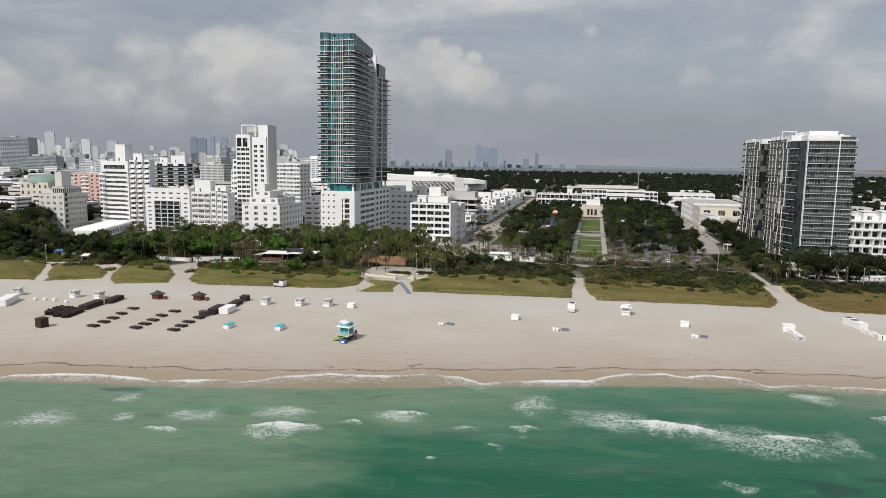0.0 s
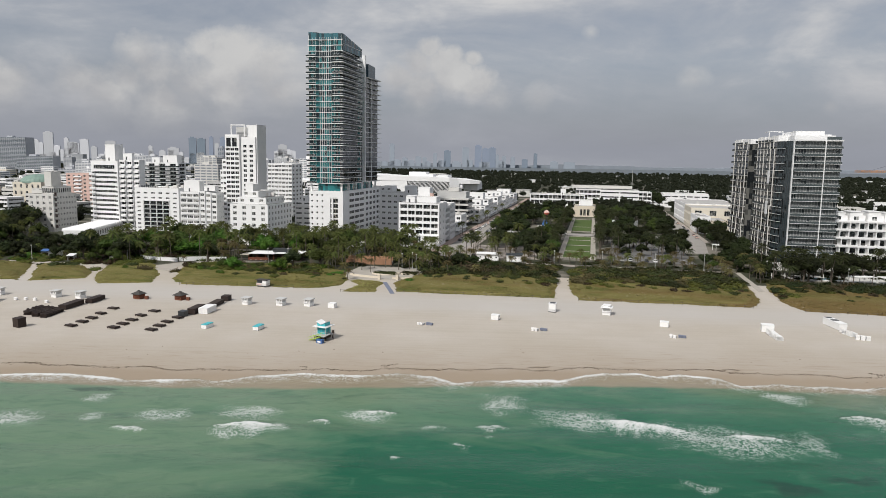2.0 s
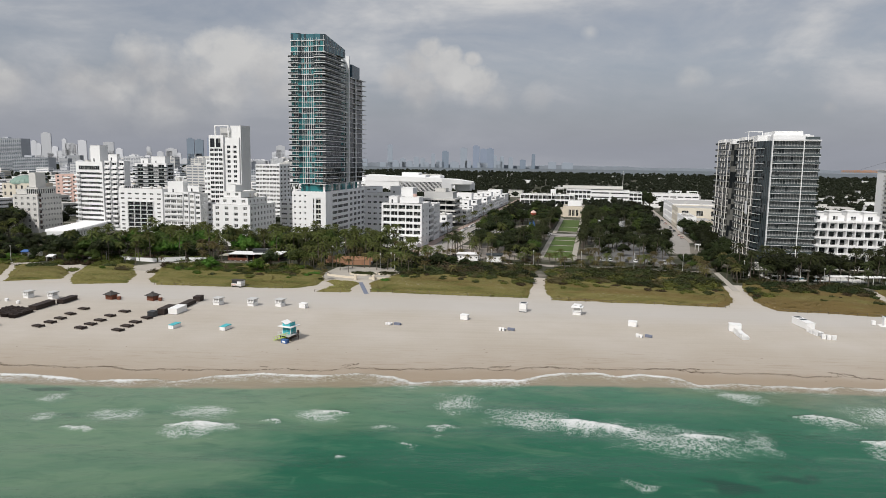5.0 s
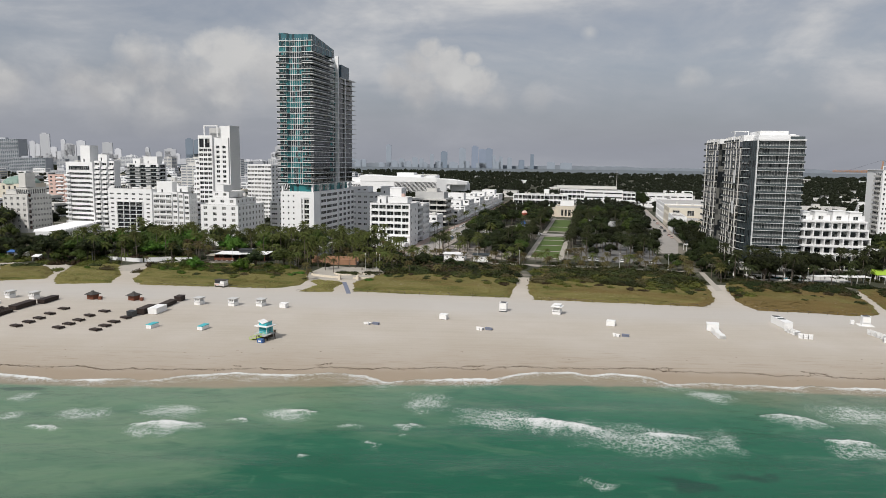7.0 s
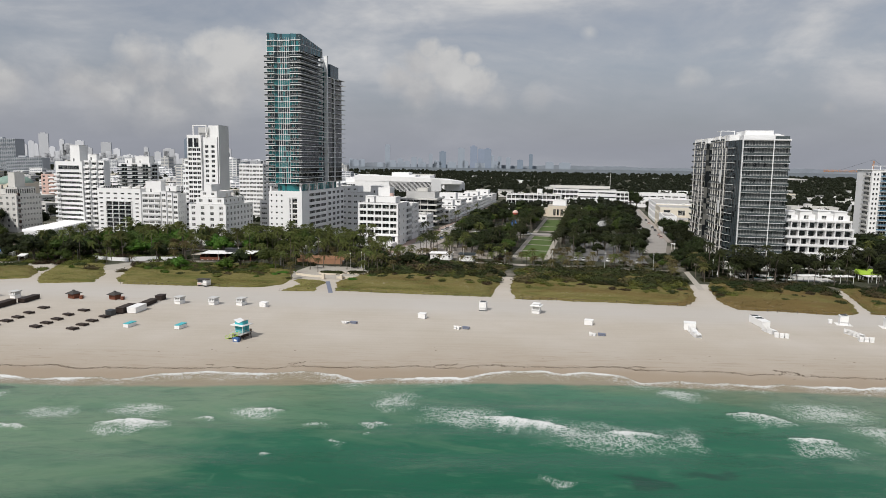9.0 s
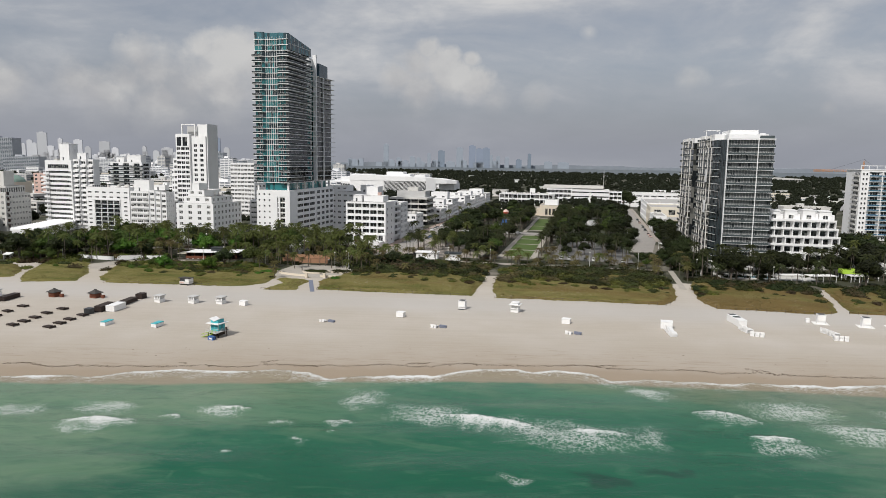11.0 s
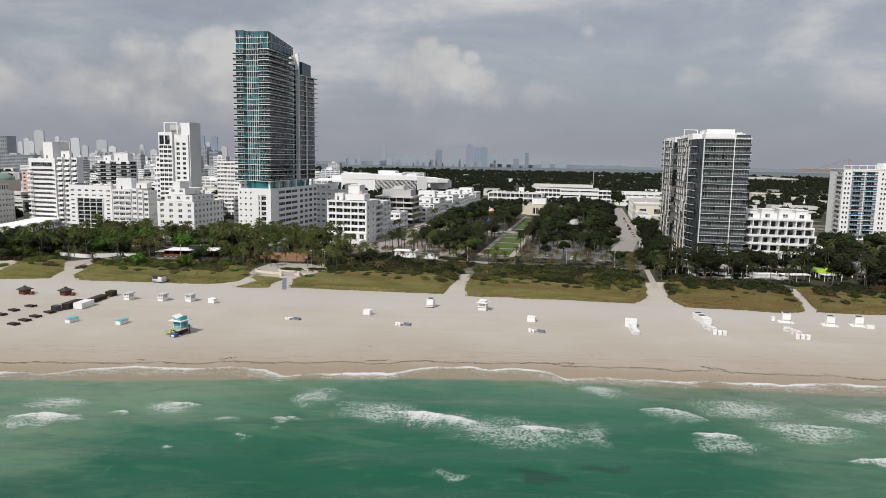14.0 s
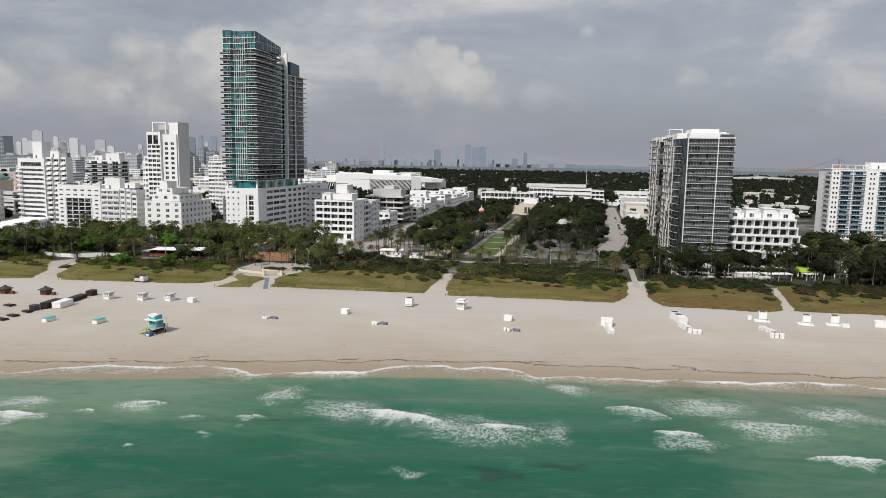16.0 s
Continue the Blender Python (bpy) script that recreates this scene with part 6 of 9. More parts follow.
def lawn_strip():
    for i, (y0, y1) in enumerate(((358.5, 383.2), (385.8, 410.4), (413.0, 438.0), (440.6, 459.0), (497, 528.2), (530.8, 596))):
        mb = MB().box(-7.4, 6.4, y0, y1, GZ - 0.2, GZ + 0.12)
        solo("lawn", mb, M["lawn"], "mown green lawn panel between stone paths", "lawn", group="lawn panels", kind="structure")
    paths = MB()
    paths.box(-10.2, -7.45, 352, 462, GZ - 0.2, GZ + 0.16).box(6.45, 9.2, 352, 462, GZ - 0.2, GZ + 0.16)
    paths.box(-10.2, -7.45, 484, 612, GZ - 0.2, GZ + 0.16).box(6.45, 9.2, 484, 612, GZ - 0.2, GZ + 0.16)
    for y in (357.0, 384.5, 411.7, 439.3, 461.0, 495.0, 529.5, 598):
        paths.box(-7.4, 6.4, y - 0.8, y + 0.8, GZ - 0.2, GZ + 0.14)
    solo("lawn_path", paths, M["lawnpath"], "pale stone paths framing the lawn", "path", kind="structure")


lawn_strip()

# ---- dunes ----
DUNES = (
    ((-340, 205), (-212, 226), (-219, 236), (-238, 262), (-340, 262)),
    ((-208, 226), (-190, 236), (-196, 248), (-212, 262), (-236, 262), (-216, 236)),
    ((-179, 228), (-160, 236), (-168, 253), (-186, 276), (-206, 274), (-195, 247)),
    ((-148, 236), (-95, 243), (-88, 252), (-89, 264), (-98, 283), (-118, 296), (-150, 290), (-172, 276), (-158, 246)),
    ((-84, 240.5), (-71, 242.5), (-74, 262), (-86, 266), (-90, 262), (-82, 254)),
    ((-64, 246), (-5, 250.5), (-5.5, 278), (-7.5, 318), (-58, 312), (-66, 282), (-70, 262)),
    ((3, 249.5), (30, 252), (62.7, 254), (66, 259), (68.5, 270), (69.5, 292), (69, 316), (40, 322), (-2.5, 318), (-2, 280), (0, 263)),
    ((79, 252.8), (95, 252.4), (113, 253.4), (118.5, 256.5), (121, 266), (122.7, 281), (123, 300), (78, 306), (75.9, 294), (74.7, 271), (76, 262)),
    ((122, 257.2), (150, 258.5), (230, 262), (330, 262), (330, 310), (127, 305), (124.5, 276)),
)


def inside(poly, x, y):
    hit = False
    for (ax, ay), (bx, by) in zip(poly, poly[1:] + poly[:1]):
        if (ay > y) != (by > y) and x < (bx - ax) * (y - ay) / (by - ay) + ax:
            hit = not hit
    return hit


def edge_distance(poly, x, y):
    best = 1e9
    for (ax, ay), (bx, by) in zip(poly, poly[1:] + poly[:1]):
        dx, dy = bx - ax, by - ay
        t = max(0, min(1, ((x - ax) * dx + (y - ay) * dy) / (dx * dx + dy * dy)))
        best = min(best, math.hypot(x - ax - t * dx, y - ay - t * dy))
    return best


def dune_height(poly, x, y):
    e = edge_distance(poly, x, y) + 0.9 * noise.noise(Vector((x * 0.35, y * 0.35, 0)))
    return ground_z(x, y) - 0.12 + 0.75 * max(0, min(1, e / 3.0)) + 0.9 * max(0, min(1, e / 14)) + 0.35 * noise.noise(Vector((x * 0.1, y * 0.1, 4)))


def build_dunes():
    rnd = random.Random(8)
    for poly in DUNES:
        poly = list(poly)
        xs, ys = [p[0] for p in poly], [p[1] for p in poly]
        step = 1.0
        nx, ny = int((max(xs) - min(xs)) / step) + 2, int((max(ys) - min(ys)) / step) + 2
        mb, index = MB(), {}

        def vert(i, j):
            if (i, j) not in index:
                x, y = min(xs) + i * step, min(ys) + j * step
                index[i, j] = len(mb.v)
                mb.v.append((x, y, dune_height(poly, x, y) if inside(poly, x, y) else ground_z(x, y) - 0.15))
            return index[i, j]

        for i in range(nx):
            for j in range(ny):
                if any(inside(poly, min(xs) + (i + a) * step, min(ys) + (j + c) * step) for a in (0, 1) for c in (0, 1)):
                    mb.f.append((vert(i, j), vert(i + 1, j), vert(i + 1, j + 1), vert(i, j + 1)))
                    mb.m.append(0)
        solo("dune", mb, M["dune"], "low sandy dune overgrown with yellow-green grass", "dune", group="dunes", kind="structure", smooth=True)
        tufts = MB()
        area = (max(xs) - min(xs)) * (max(ys) - min(ys))
        for _ in range(int(area * 2.1)):
            x, y = rnd.uniform(min(xs), max(xs)), rnd.uniform(min(ys), max(ys))
            if not inside(poly, x, y) or y - dune_foot(x) > 60 or abs(x) > 260:
                continue
            thick = noise.noise(Vector((x * 0.07, y * 0.11, 3))) + 0.45
            if rnd.random() > thick + 0.5:
                continue
            z = dune_height(poly, x, y) - 0.05
            h = rnd.uniform(0.06, 0.15) * (1.0 + 0.5 * thick)
            for _ in range(3):
                a = rnd.uniform(0, math.pi * 2)
                w, l = rnd.uniform(0.12, 0.3), rnd.uniform(0.3, 0.8)
                cx, cy = math.cos(a), math.sin(a)
                tufts.face([(x - cx * w, y - cy * w, z), (x + cx * w, y + cy * w, z), (x - cy * l + cx * 0.1, y + cx * l + cy * 0.1, z + h)])
        solo("dune_grass", tufts, M["grass"], "tufts of yellow-green dune grass", "grass", kind="stuff")


build_dunes()

# ---- trees ----


def palm_meshes(seed, height, fronds, reach, leaf):
    rnd = random.Random(seed)
    lean = rnd.uniform(-0.6, 0.6), rnd.uniform(-0.6, 0.6)
    pts = [(lean[0] * (t / 6) ** 2, lean[1] * (t / 6) ** 2, height * t / 6) for t in range(7)]
    trunk = MB().tube(pts, [0.26, 0.19, 0.16, 0.15, 0.14, 0.14, 0.16], 7)
    crown = MB()
    tx, ty, tz = pts[-1]
    for i in range(fronds):
        a = 2 * math.pi * (i * 0.618) + rnd.uniform(-0.2, 0.2)
        rise = 1.25 - 1.9 * i / fronds + rnd.uniform(-0.15, 0.15)
        l = reach * rnd.uniform(0.85, 1.1)
        ca, sa = math.cos(a), math.sin(a)
        line = []
        for k in range(7):
            u = k / 6
            out, z = l * (u * math.cos(rise) * 0.95 + 0.12 * u * u), l * (u * math.sin(rise) - (0.42 + 0.28 * max(0, rise)) * u * u)
            line.append((tx + ca * out, ty + sa * out, tz + z))
        for k in range(6):
            (ax, ay, az), (bx, by, bz) = line[k], line[k + 1]
            w = reach * (0.09, 0.19, 0.25, 0.24, 0.19, 0.11)[k]
            crown.face([(ax, ay, az + 0.02), (bx, by, bz + 0.02), (bx - ca * 0.05, by - sa * 0.05, bz - 0.06), (ax, ay, az - 0.08)])
            for side in (-1, 1):
                nx, ny = -sa * side, ca * side
                for s0, s1 in ((0.0, 0.46), (0.5, 0.96)):
                    p = [ax + (bx - ax) * s0, ay + (by - ay) * s0, az + (bz - az) * s0]
                    q = [ax + (bx - ax) * s1, ay + (by - ay) * s1, az + (bz - az) * s1]
                    f = rnd.uniform(0.85, 1.15) * w
                    tip = (q[0] + nx * f + ca * 0.3, q[1] + ny * f + sa * 0.3, q[2] - f * rnd.uniform(0.35, 0.7))
                    crown.face([p, q, tip])
    return trunk.mesh("trunk", M["bark"]), crown.mesh("crown", M[leaf])


def tree_meshes(seed, height, spread, leaf, leaves=620):
    rnd = random.Random(seed)
    trunk = MB()
    fork = height * 0.32
    trunk.tube([(0, 0, -0.2), (0.1, 0.05, fork * 0.6), (0.15, -0.1, fork)], [0.42, 0.32, 0.28], 7)
    lobes = []
    for i in range(7):
        a, r = 2 * math.pi * i / 6 + rnd.uniform(-0.4, 0.4), spread * (0.0 if i == 6 else rnd.uniform(0.38, 0.66))
        c = (r * math.cos(a), r * math.sin(a), height * (0.82 if i == 6 else rnd.uniform(0.52, 0.76)))
        lobes.append((c, spread * rnd.uniform(0.34, 0.5), height * rnd.uniform(0.15, 0.24)))
        trunk.tube([(0.15, -0.1, fork * 0.9), (c[0] * 0.5, c[1] * 0.5, fork + (c[2] - fork) * 0.6), c], [0.2, 0.13, 0.05], 5)
    crown = MB()
    for (cx, cy, cz), r, h in lobes:
        for _ in range(leaves // len(lobes)):
            u, v = rnd.uniform(-0.75, 1), rnd.uniform(0, 2 * math.pi)
            s = math.sqrt(max(0, 1 - u * u)) * rnd.uniform(0.72, 1.1)
            p = Vector((cx + r * s * math.cos(v), cy + r * s * math.sin(v), cz + h * u * rnd.uniform(0.8, 1.12)))
            n = Vector((s * math.cos(v) + rnd.uniform(-0.6, 0.6), s * math.sin(v) + rnd.uniform(-0.6, 0.6), u + rnd.uniform(-0.3, 0.8))).normalized()
            t = n.orthogonal().normalized() * rnd.uniform(0.28, 0.6)
            w = n.cross(t) * rnd.uniform(0.6, 1.0)
            crown.face([p - t, p - w * 0.6 + t * 0.2, p + t + n * 0.1, p + w * 0.7])
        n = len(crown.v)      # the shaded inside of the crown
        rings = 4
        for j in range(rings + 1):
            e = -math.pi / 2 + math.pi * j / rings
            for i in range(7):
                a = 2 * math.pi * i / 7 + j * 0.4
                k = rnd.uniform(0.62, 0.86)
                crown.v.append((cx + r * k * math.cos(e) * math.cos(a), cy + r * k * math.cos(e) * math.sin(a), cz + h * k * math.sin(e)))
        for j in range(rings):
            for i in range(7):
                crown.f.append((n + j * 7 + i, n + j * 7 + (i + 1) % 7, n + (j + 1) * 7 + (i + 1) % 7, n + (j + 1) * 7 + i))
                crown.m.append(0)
    return trunk.mesh("trunk", M["bark"]), crown.mesh("crown", M[leaf])


def bush_mesh(seed, leaf, leaves=165, flat=0.62):
    rnd = random.Random(seed)
    mb = MB()
    lobes = [(rnd.uniform(-0.7, 0.7), rnd.uniform(-0.7, 0.7), rnd.uniform(0.45, 0.8)) for _ in range(5)]
    for cx, cy, r in lobes:
        for _ in range(leaves // 5):
            u, v = rnd.uniform(-0.1, 1), rnd.uniform(0, 2 * math.pi)
            s = math.sqrt(max(0, 1 - u * u)) * rnd.uniform(0.8, 1.08)
            p = Vector((cx + r * s * math.cos(v), cy + r * s * math.sin(v), 0.12 + flat * r * u * rnd.uniform(0.8, 1.25)))
            n = Vector((s * math.cos(v) + rnd.uniform(-0.5, 0.5), s * math.sin(v) + rnd.uniform(-0.5, 0.5), u + rnd.uniform(-0.2, 0.7))).normalized()
            t = n.orthogonal().normalized() * rnd.uniform(0.08, 0.17)
            w = n.cross(t) * rnd.uniform(0.6, 1.0)
            mb.face([p - t, p - w * 0.6 + t * 0.2, p + t + n * 0.04, p + w * 0.7])
        n = len(mb.v)
        for j in range(4):
            e = math.pi / 2 * j / 3
            for i in range(5):
                a = 2 * math.pi * i / 5 + j * 0.4
                k = rnd.uniform(0.66, 0.88)
                mb.v.append((cx + r * k * math.cos(e) * math.cos(a), cy + r * k * math.cos(e) * math.sin(a), 0.02 + flat * r * k * math.sin(e)))
        for j in range(3):
            for i in range(5):
                mb.f.append((n + j * 5 + i, n + j * 5 + (i + 1) % 5, n + (j + 1) * 5 + (i + 1) % 5, n + (j + 1) * 5 + i))
                mb.m.append(0)
    return mb.mesh("shrub", M[leaf])


PALMS = [palm_meshes(1, 10.0, 23, 3.4, "palm"), palm_meshes(2, 12.0, 23, 3.3, "palm"), palm_meshes(3, 7.0, 23, 3.2, "palm"), palm_meshes(4, 7.0, 28, 2.4, "palm_dry"), palm_meshes(5, 13.0, 23, 3.2, "palm"), palm_meshes(6, 4.6, 26, 2.3, "palm_dry"), palm_meshes(7, 10.0, 23, 3.4, "palm_shaded"), palm_meshes(8, 12.0, 23, 3.3, "palm_shaded"), palm_meshes(9, 7.2, 23, 3.2, "palm_shaded")]
TREES = [tree_meshes(11, 11.5, 6.2, "leaf", 640), tree_meshes(12, 10.0, 5.8, "leaf", 640), tree_meshes(13, 13.5, 7.0, "leaf", 720), tree_meshes(14, 10.0, 5.8, "leaf_light", 680), tree_meshes(15, 10.5, 5.8, "leaf_sunlit", 660), tree_meshes(16, 9.0, 5.4, "leaf_sunlit", 660)]
BUSHES = [bush_mesh(31, "shrub"), bush_mesh(32, "shrub"), bush_mesh(33, "shrub_dry"), bush_mesh(34, "leaf"), bush_mesh(35, "leaf_light"), bush_mesh(36, "shrub_lime")]
PALM_TEXT = ("coconut palm with drooping dark green fronds", "tall coconut palm with a slim trunk", "short palm with arching green fronds", "cabbage palm with a pale brownish head", "tall slim palm above the garden", "small cabbage palm with dry yellowish fronds", "coconut palm with shade put into its dark green leaves", "tall coconut palm with shade put into its dark leaves", "short palm with shade put into its dark green leaves")
TREE_TEXT = ("broad dark green shade tree", "rounded dark leafy tree", "large spreading dark tree", "bright green leafy tree", "leafy green garden tree", "rounded green garden tree")


COUNT = {"palm_tree": 0, "shade_tree": 0}
REST = {}


def plant(kind, meshes, texts, i, x, y, scale, turn, group, z=None):
    COUNT[kind] += 1
    if COUNT[kind] > 235:
        for me in meshes[i]:
            REST.setdefault((kind, me), []).append(np.array(pose(x, y, ground_z(x, y), 0, 0, turn) @ Matrix.Scale(scale, 4)))
        return
    ob = thing(kind, pose(x, y, ground_z(x, y) if z is None else z, 0, 0, turn) @ Matrix.Scale(scale, 4), texts[i], "palm" if kind == "palm_tree" else "tree", group)
    part("trunk", meshes[i][0], (), ob)
    part("crown", meshes[i][1], (), ob)
    return ob


TAKEN = []


def free(x, y, gap, roads=True):
    if roads and any(a < x < b and c < y < d for a, b, c, d in FOOT):
        return False
    if any(abs(x - a) < gap and abs(y - b) < gap and math.hypot(x - a, y - b) < gap for a, b in TAKEN):
        return False
    TAKEN.append((x, y))
    return True


def grove(n, x0, x1, y0, y1, gap, palms, trees, seed, group, size=1.0):
    """Scatters palms and trees, chosen from the given kinds, over a stretch of garden or park."""
    rnd = random.Random(seed)
    kinds = [("palm_tree", i) for i in palms] + [("shade_tree", i) for i in trees]
    for _ in range(n):
        x, y = rnd.uniform(x0, x1), rnd.uniform(y0, y1)
        kind, i = rnd.choice(kinds)
        if y < dune_foot(x) + 28 or not free(x, y, gap):
            continue
        s = size * rnd.uniform(0.82, 1.16)
        if any(a < x < b and c < y < d for a, b, c, d in LOW):
            if x > -200:
                continue
            kind, i = rnd.choice((("palm_tree", 2), ("shade_tree", 1), ("shade_tree", 0)))
            s *= 0.55
        if kind == "palm_tree":
            plant(kind, PALMS, PALM_TEXT, i, x, y, s, rnd.uniform(0, 360), group)
        else:
            plant(kind, TREES, TREE_TEXT, i, x, y, s, rnd.uniform(0, 360), group)


# palms and shade trees at the plaza
rnd = random.Random(77)
for x, y, i, s in ((-104.3, 279, 2, 0.85), (-103, 284.5, 0, 0.75), (-95, 274.5, 5, 1.0), (-92, 288, 2, 0.95), (-97, 292, 0, 0.9), (-89, 296, 2, 0.9), (-84, 297.5, 3, 0.9), (-81.8, 298.5, 2, 0.85), (-76.6, 293, 3, 0.95), (-72.5, 296, 2, 0.9), (-66.5, 293, 0, 0.8),
                   (-63.5, 277, 2, 0.9), (-60, 285.6, 0, 0.85), (-57.5, 289, 2, 1.0), (-62.5, 291, 3, 1.0), (-52, 283, 3, 0.9), (-40.3, 286, 5, 1.0), (-90, 264, 5, 0.9), (-86.5, 283.5, 3, 0.8), (-108, 290, 0, 0.85), (-112, 294, 2, 1.0), (-117, 291, 2, 0.9), (-119.6, 296, 0, 0.9),
                   (-158, 295.5, 3, 1.15), (-161, 299, 3, 1.2), (-165, 297, 3, 1.1), (-155.5, 298, 3, 1.0), (-168, 301, 3, 1.25), (-174, 300, 0, 0.8), (-157, 284.5, 5, 1.3), (-196, 322, 1, 1.0), (-199, 325, 1, 1.05), (-203, 323, 1, 0.95), (-193.5, 326, 1, 1.05), (-206, 327, 0, 1.1)):
    TAKEN.append((x, y))
    plant("palm_tree", PALMS, PALM_TEXT, i, x, y, s, rnd.uniform(0, 360), "palms by the plaza")
for x, y, i, s in ((-58, 299, 1, 0.62), (-51, 302, 0, 0.62), (-45, 305, 1, 0.66), (-53, 309, 2, 0.55), (-64, 306, 0, 0.62), (-40, 310, 1, 0.5), (-34, 303, 0, 0.42)):
    TAKEN.append((x, y))
    plant("shade_tree", TREES, TREE_TEXT, i, x, y, s, rnd.uniform(0, 360), "trees by the plaza")

# dark shade trees between the park pavilions and the lawn
for x, y, i, s in ((-19.5, 348, 0, 0.72), (-24.5, 354, 1, 0.7), (-16.5, 356, 1, 0.75), (-32, 361, 2, 0.62), (-27, 367, 0, 0.85), (-19, 371, 1, 0.85), (-34, 374, 0, 0.85), (-27, 380, 2, 0.75), (-18, 384, 0, 0.8), (-36, 388, 1, 0.9), (-26, 394, 0, 0.95), (-44, 384, 2, 0.7), (-46, 396, 0, 0.9),
                   (58.5, 430, 1, 0.75), (61, 443, 0, 0.8), (62, 458, 1, 0.85), (77.5, 436, 0, 0.7), (79, 450, 1, 0.75), (81, 466, 0, 0.8), (63, 771, 2, 1.35), (70, 774, 2, 1.5), (76, 771, 0, 1.3), (57, 776, 0, 1.4), (80.5, 500, 1, 0.5), (26, 403, 1, 0.95), (37, 398, 0, 0.9), (44, 388, 2, 0.8), (22, 384, 0, 0.8), (33, 376, 1, 0.7), (52, 402, 0, 0.9), (47, 372, 1, 0.7), (24, 366, 1, 0.62), (55, 384, 0, 0.8)):
    TAKEN.append((x, y))
    plant("shade_tree", TREES, TREE_TEXT, i, x, y, s, rnd.uniform(0, 360), "shade trees round the car parks")

# bright broad trees in the hotel garden
for x, y, i, s in ((-185, 297, 3, 0.85), (-191, 301, 3, 0.75), (-180, 303, 3, 0.8), (-196, 338, 3, 0.95), (-188, 341, 3, 0.9), (-203, 341, 4, 0.9), (-207, 293, 4, 0.7), (-214, 297, 4, 0.75)):
    TAKEN.append((x, y))
    plant("shade_tree", TREES, TREE_TEXT, i, x, y, s, rnd.uniform(0, 360), "bright garden trees")

# palms and trees beside the path to the second street
for i, y in enumerate(steps(306, 350, 4.4)):
    for x, kinds in ((65.5, (3, 5)), (77.5, (3, 2))):
        x += rnd.uniform(-1.5, 1.5)
        TAKEN.append((x, y))
        plant("palm_tree", PALMS, PALM_TEXT, kinds[i % 2], x, y + rnd.uniform(-1, 1), rnd.uniform(0.7, 1.0), rnd.uniform(0, 360), "palms beside the path")
for x, y, i, s in ((80, 318, 0, 0.6), (82, 328, 1, 0.7), (79, 337, 0, 0.75), (81, 346, 4, 0.7), (62, 334, 4, 0.5), (60, 343, 0, 0.6), (64.5, 352, 1, 0.6), (72, 333, 0, 0.5), (74, 341, 1, 0.55), (69.5, 347, 0, 0.55), (74, 352, 1, 0.7), (77, 360, 0, 0.75), (71, 364, 2, 0.5), (76, 370, 1, 0.7), (78, 381, 0, 0.8), (80, 393, 2, 0.6)):
    TAKEN.append((x, y))
    plant("shade_tree", TREES, TREE_TEXT, i, x, y, s, rnd.uniform(0, 360), "trees beside the path")

# hotel gardens, park, tower garden
grove(900, -345, -110, 272, 345, 3.3, (0, 1, 2, 4, 1, 0, 2), (0, 3, 4, 5, 4), 1, "hotel garden trees")
grove(460, -160, -84, 318, 366, 2.7, (0, 1, 2, 2, 8, 6, 2), (), 2, "palms before the tower")
grove(190, -112, -50, 284, 350, 3.1, (0, 1, 2, 3, 5, 2), (), 3, "palms by the plaza", 0.85)
grove(100, -116, -62, 300, 316, 2.9, (0, 2, 3, 5, 2), (), 16, "palms by the plaza", 0.85)
grove(150, -340, -112, 266, 288, 4.2, (2, 3, 5), (3, 4, 5), 17, "garden edge trees", 0.62)
grove(110, -352, -292, 338, 394, 4.4, (7, 6, 1), (0, 2, 1), 24, "hotel garden trees", 1.15)
grove(120, -345, -292, 296, 345, 3.6, (7, 6, 8, 1), (0, 2), 14, "hotel garden trees", 1.05)
grove(170, -56, -12, 400, 620, 5.2, (6, 0, 2), (4, 5, 0, 2, 1), 4, "park trees")
grove(60, -26, -12, 340, 405, 4.6, (0, 2, 6), (1, 5, 1), 21, "park trees", 0.85)
for x, y in [(rnd.uniform(-60, -34), rnd.uniform(343, 392)) for _ in range(44)]:
    if free(x, y, 3.0, False):
        plant("palm_tree", PALMS, PALM_TEXT, rnd.choice((0, 6, 2, 6)), x, y, rnd.uniform(0.75, 1.0), rnd.uniform(0, 360), "car park palms")
grove(60, -64, -44, 470, 620, 6.0, (0,), (4, 5, 2), 15, "park trees", 0.9)
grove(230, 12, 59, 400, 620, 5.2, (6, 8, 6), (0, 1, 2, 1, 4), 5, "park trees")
grove(120, -66, 66, 318, 350, 3.6, (2, 3, 5, 5), (), 6, "palms along the beach walk", 0.9)
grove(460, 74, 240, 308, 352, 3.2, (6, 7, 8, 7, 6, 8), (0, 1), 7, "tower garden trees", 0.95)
grove(70, 76.5, 86, 352, 508, 5.0, (), (0, 1, 2), 8, "street trees", 0.9)
grove(60, 150, 260, 360, 450, 6.5, (0,), (0, 1, 2), 9, "garden trees")
grove(40, -60, -52, 480, 900, 8.0, (0,), (0, 1), 10, "street trees", 0.85)
grove(60, 52, 65, 482, 800, 7.0, (), (0, 1), 12, "street trees", 0.9)
for y in (432, 440, 476, 498, 536, 548, 590, 640):
    TAKEN.append((-75.5, y))
    plant("palm_tree", PALMS, PALM_TEXT, 0, -75.5, y, 0.85, 40.0 * y, "street palms")
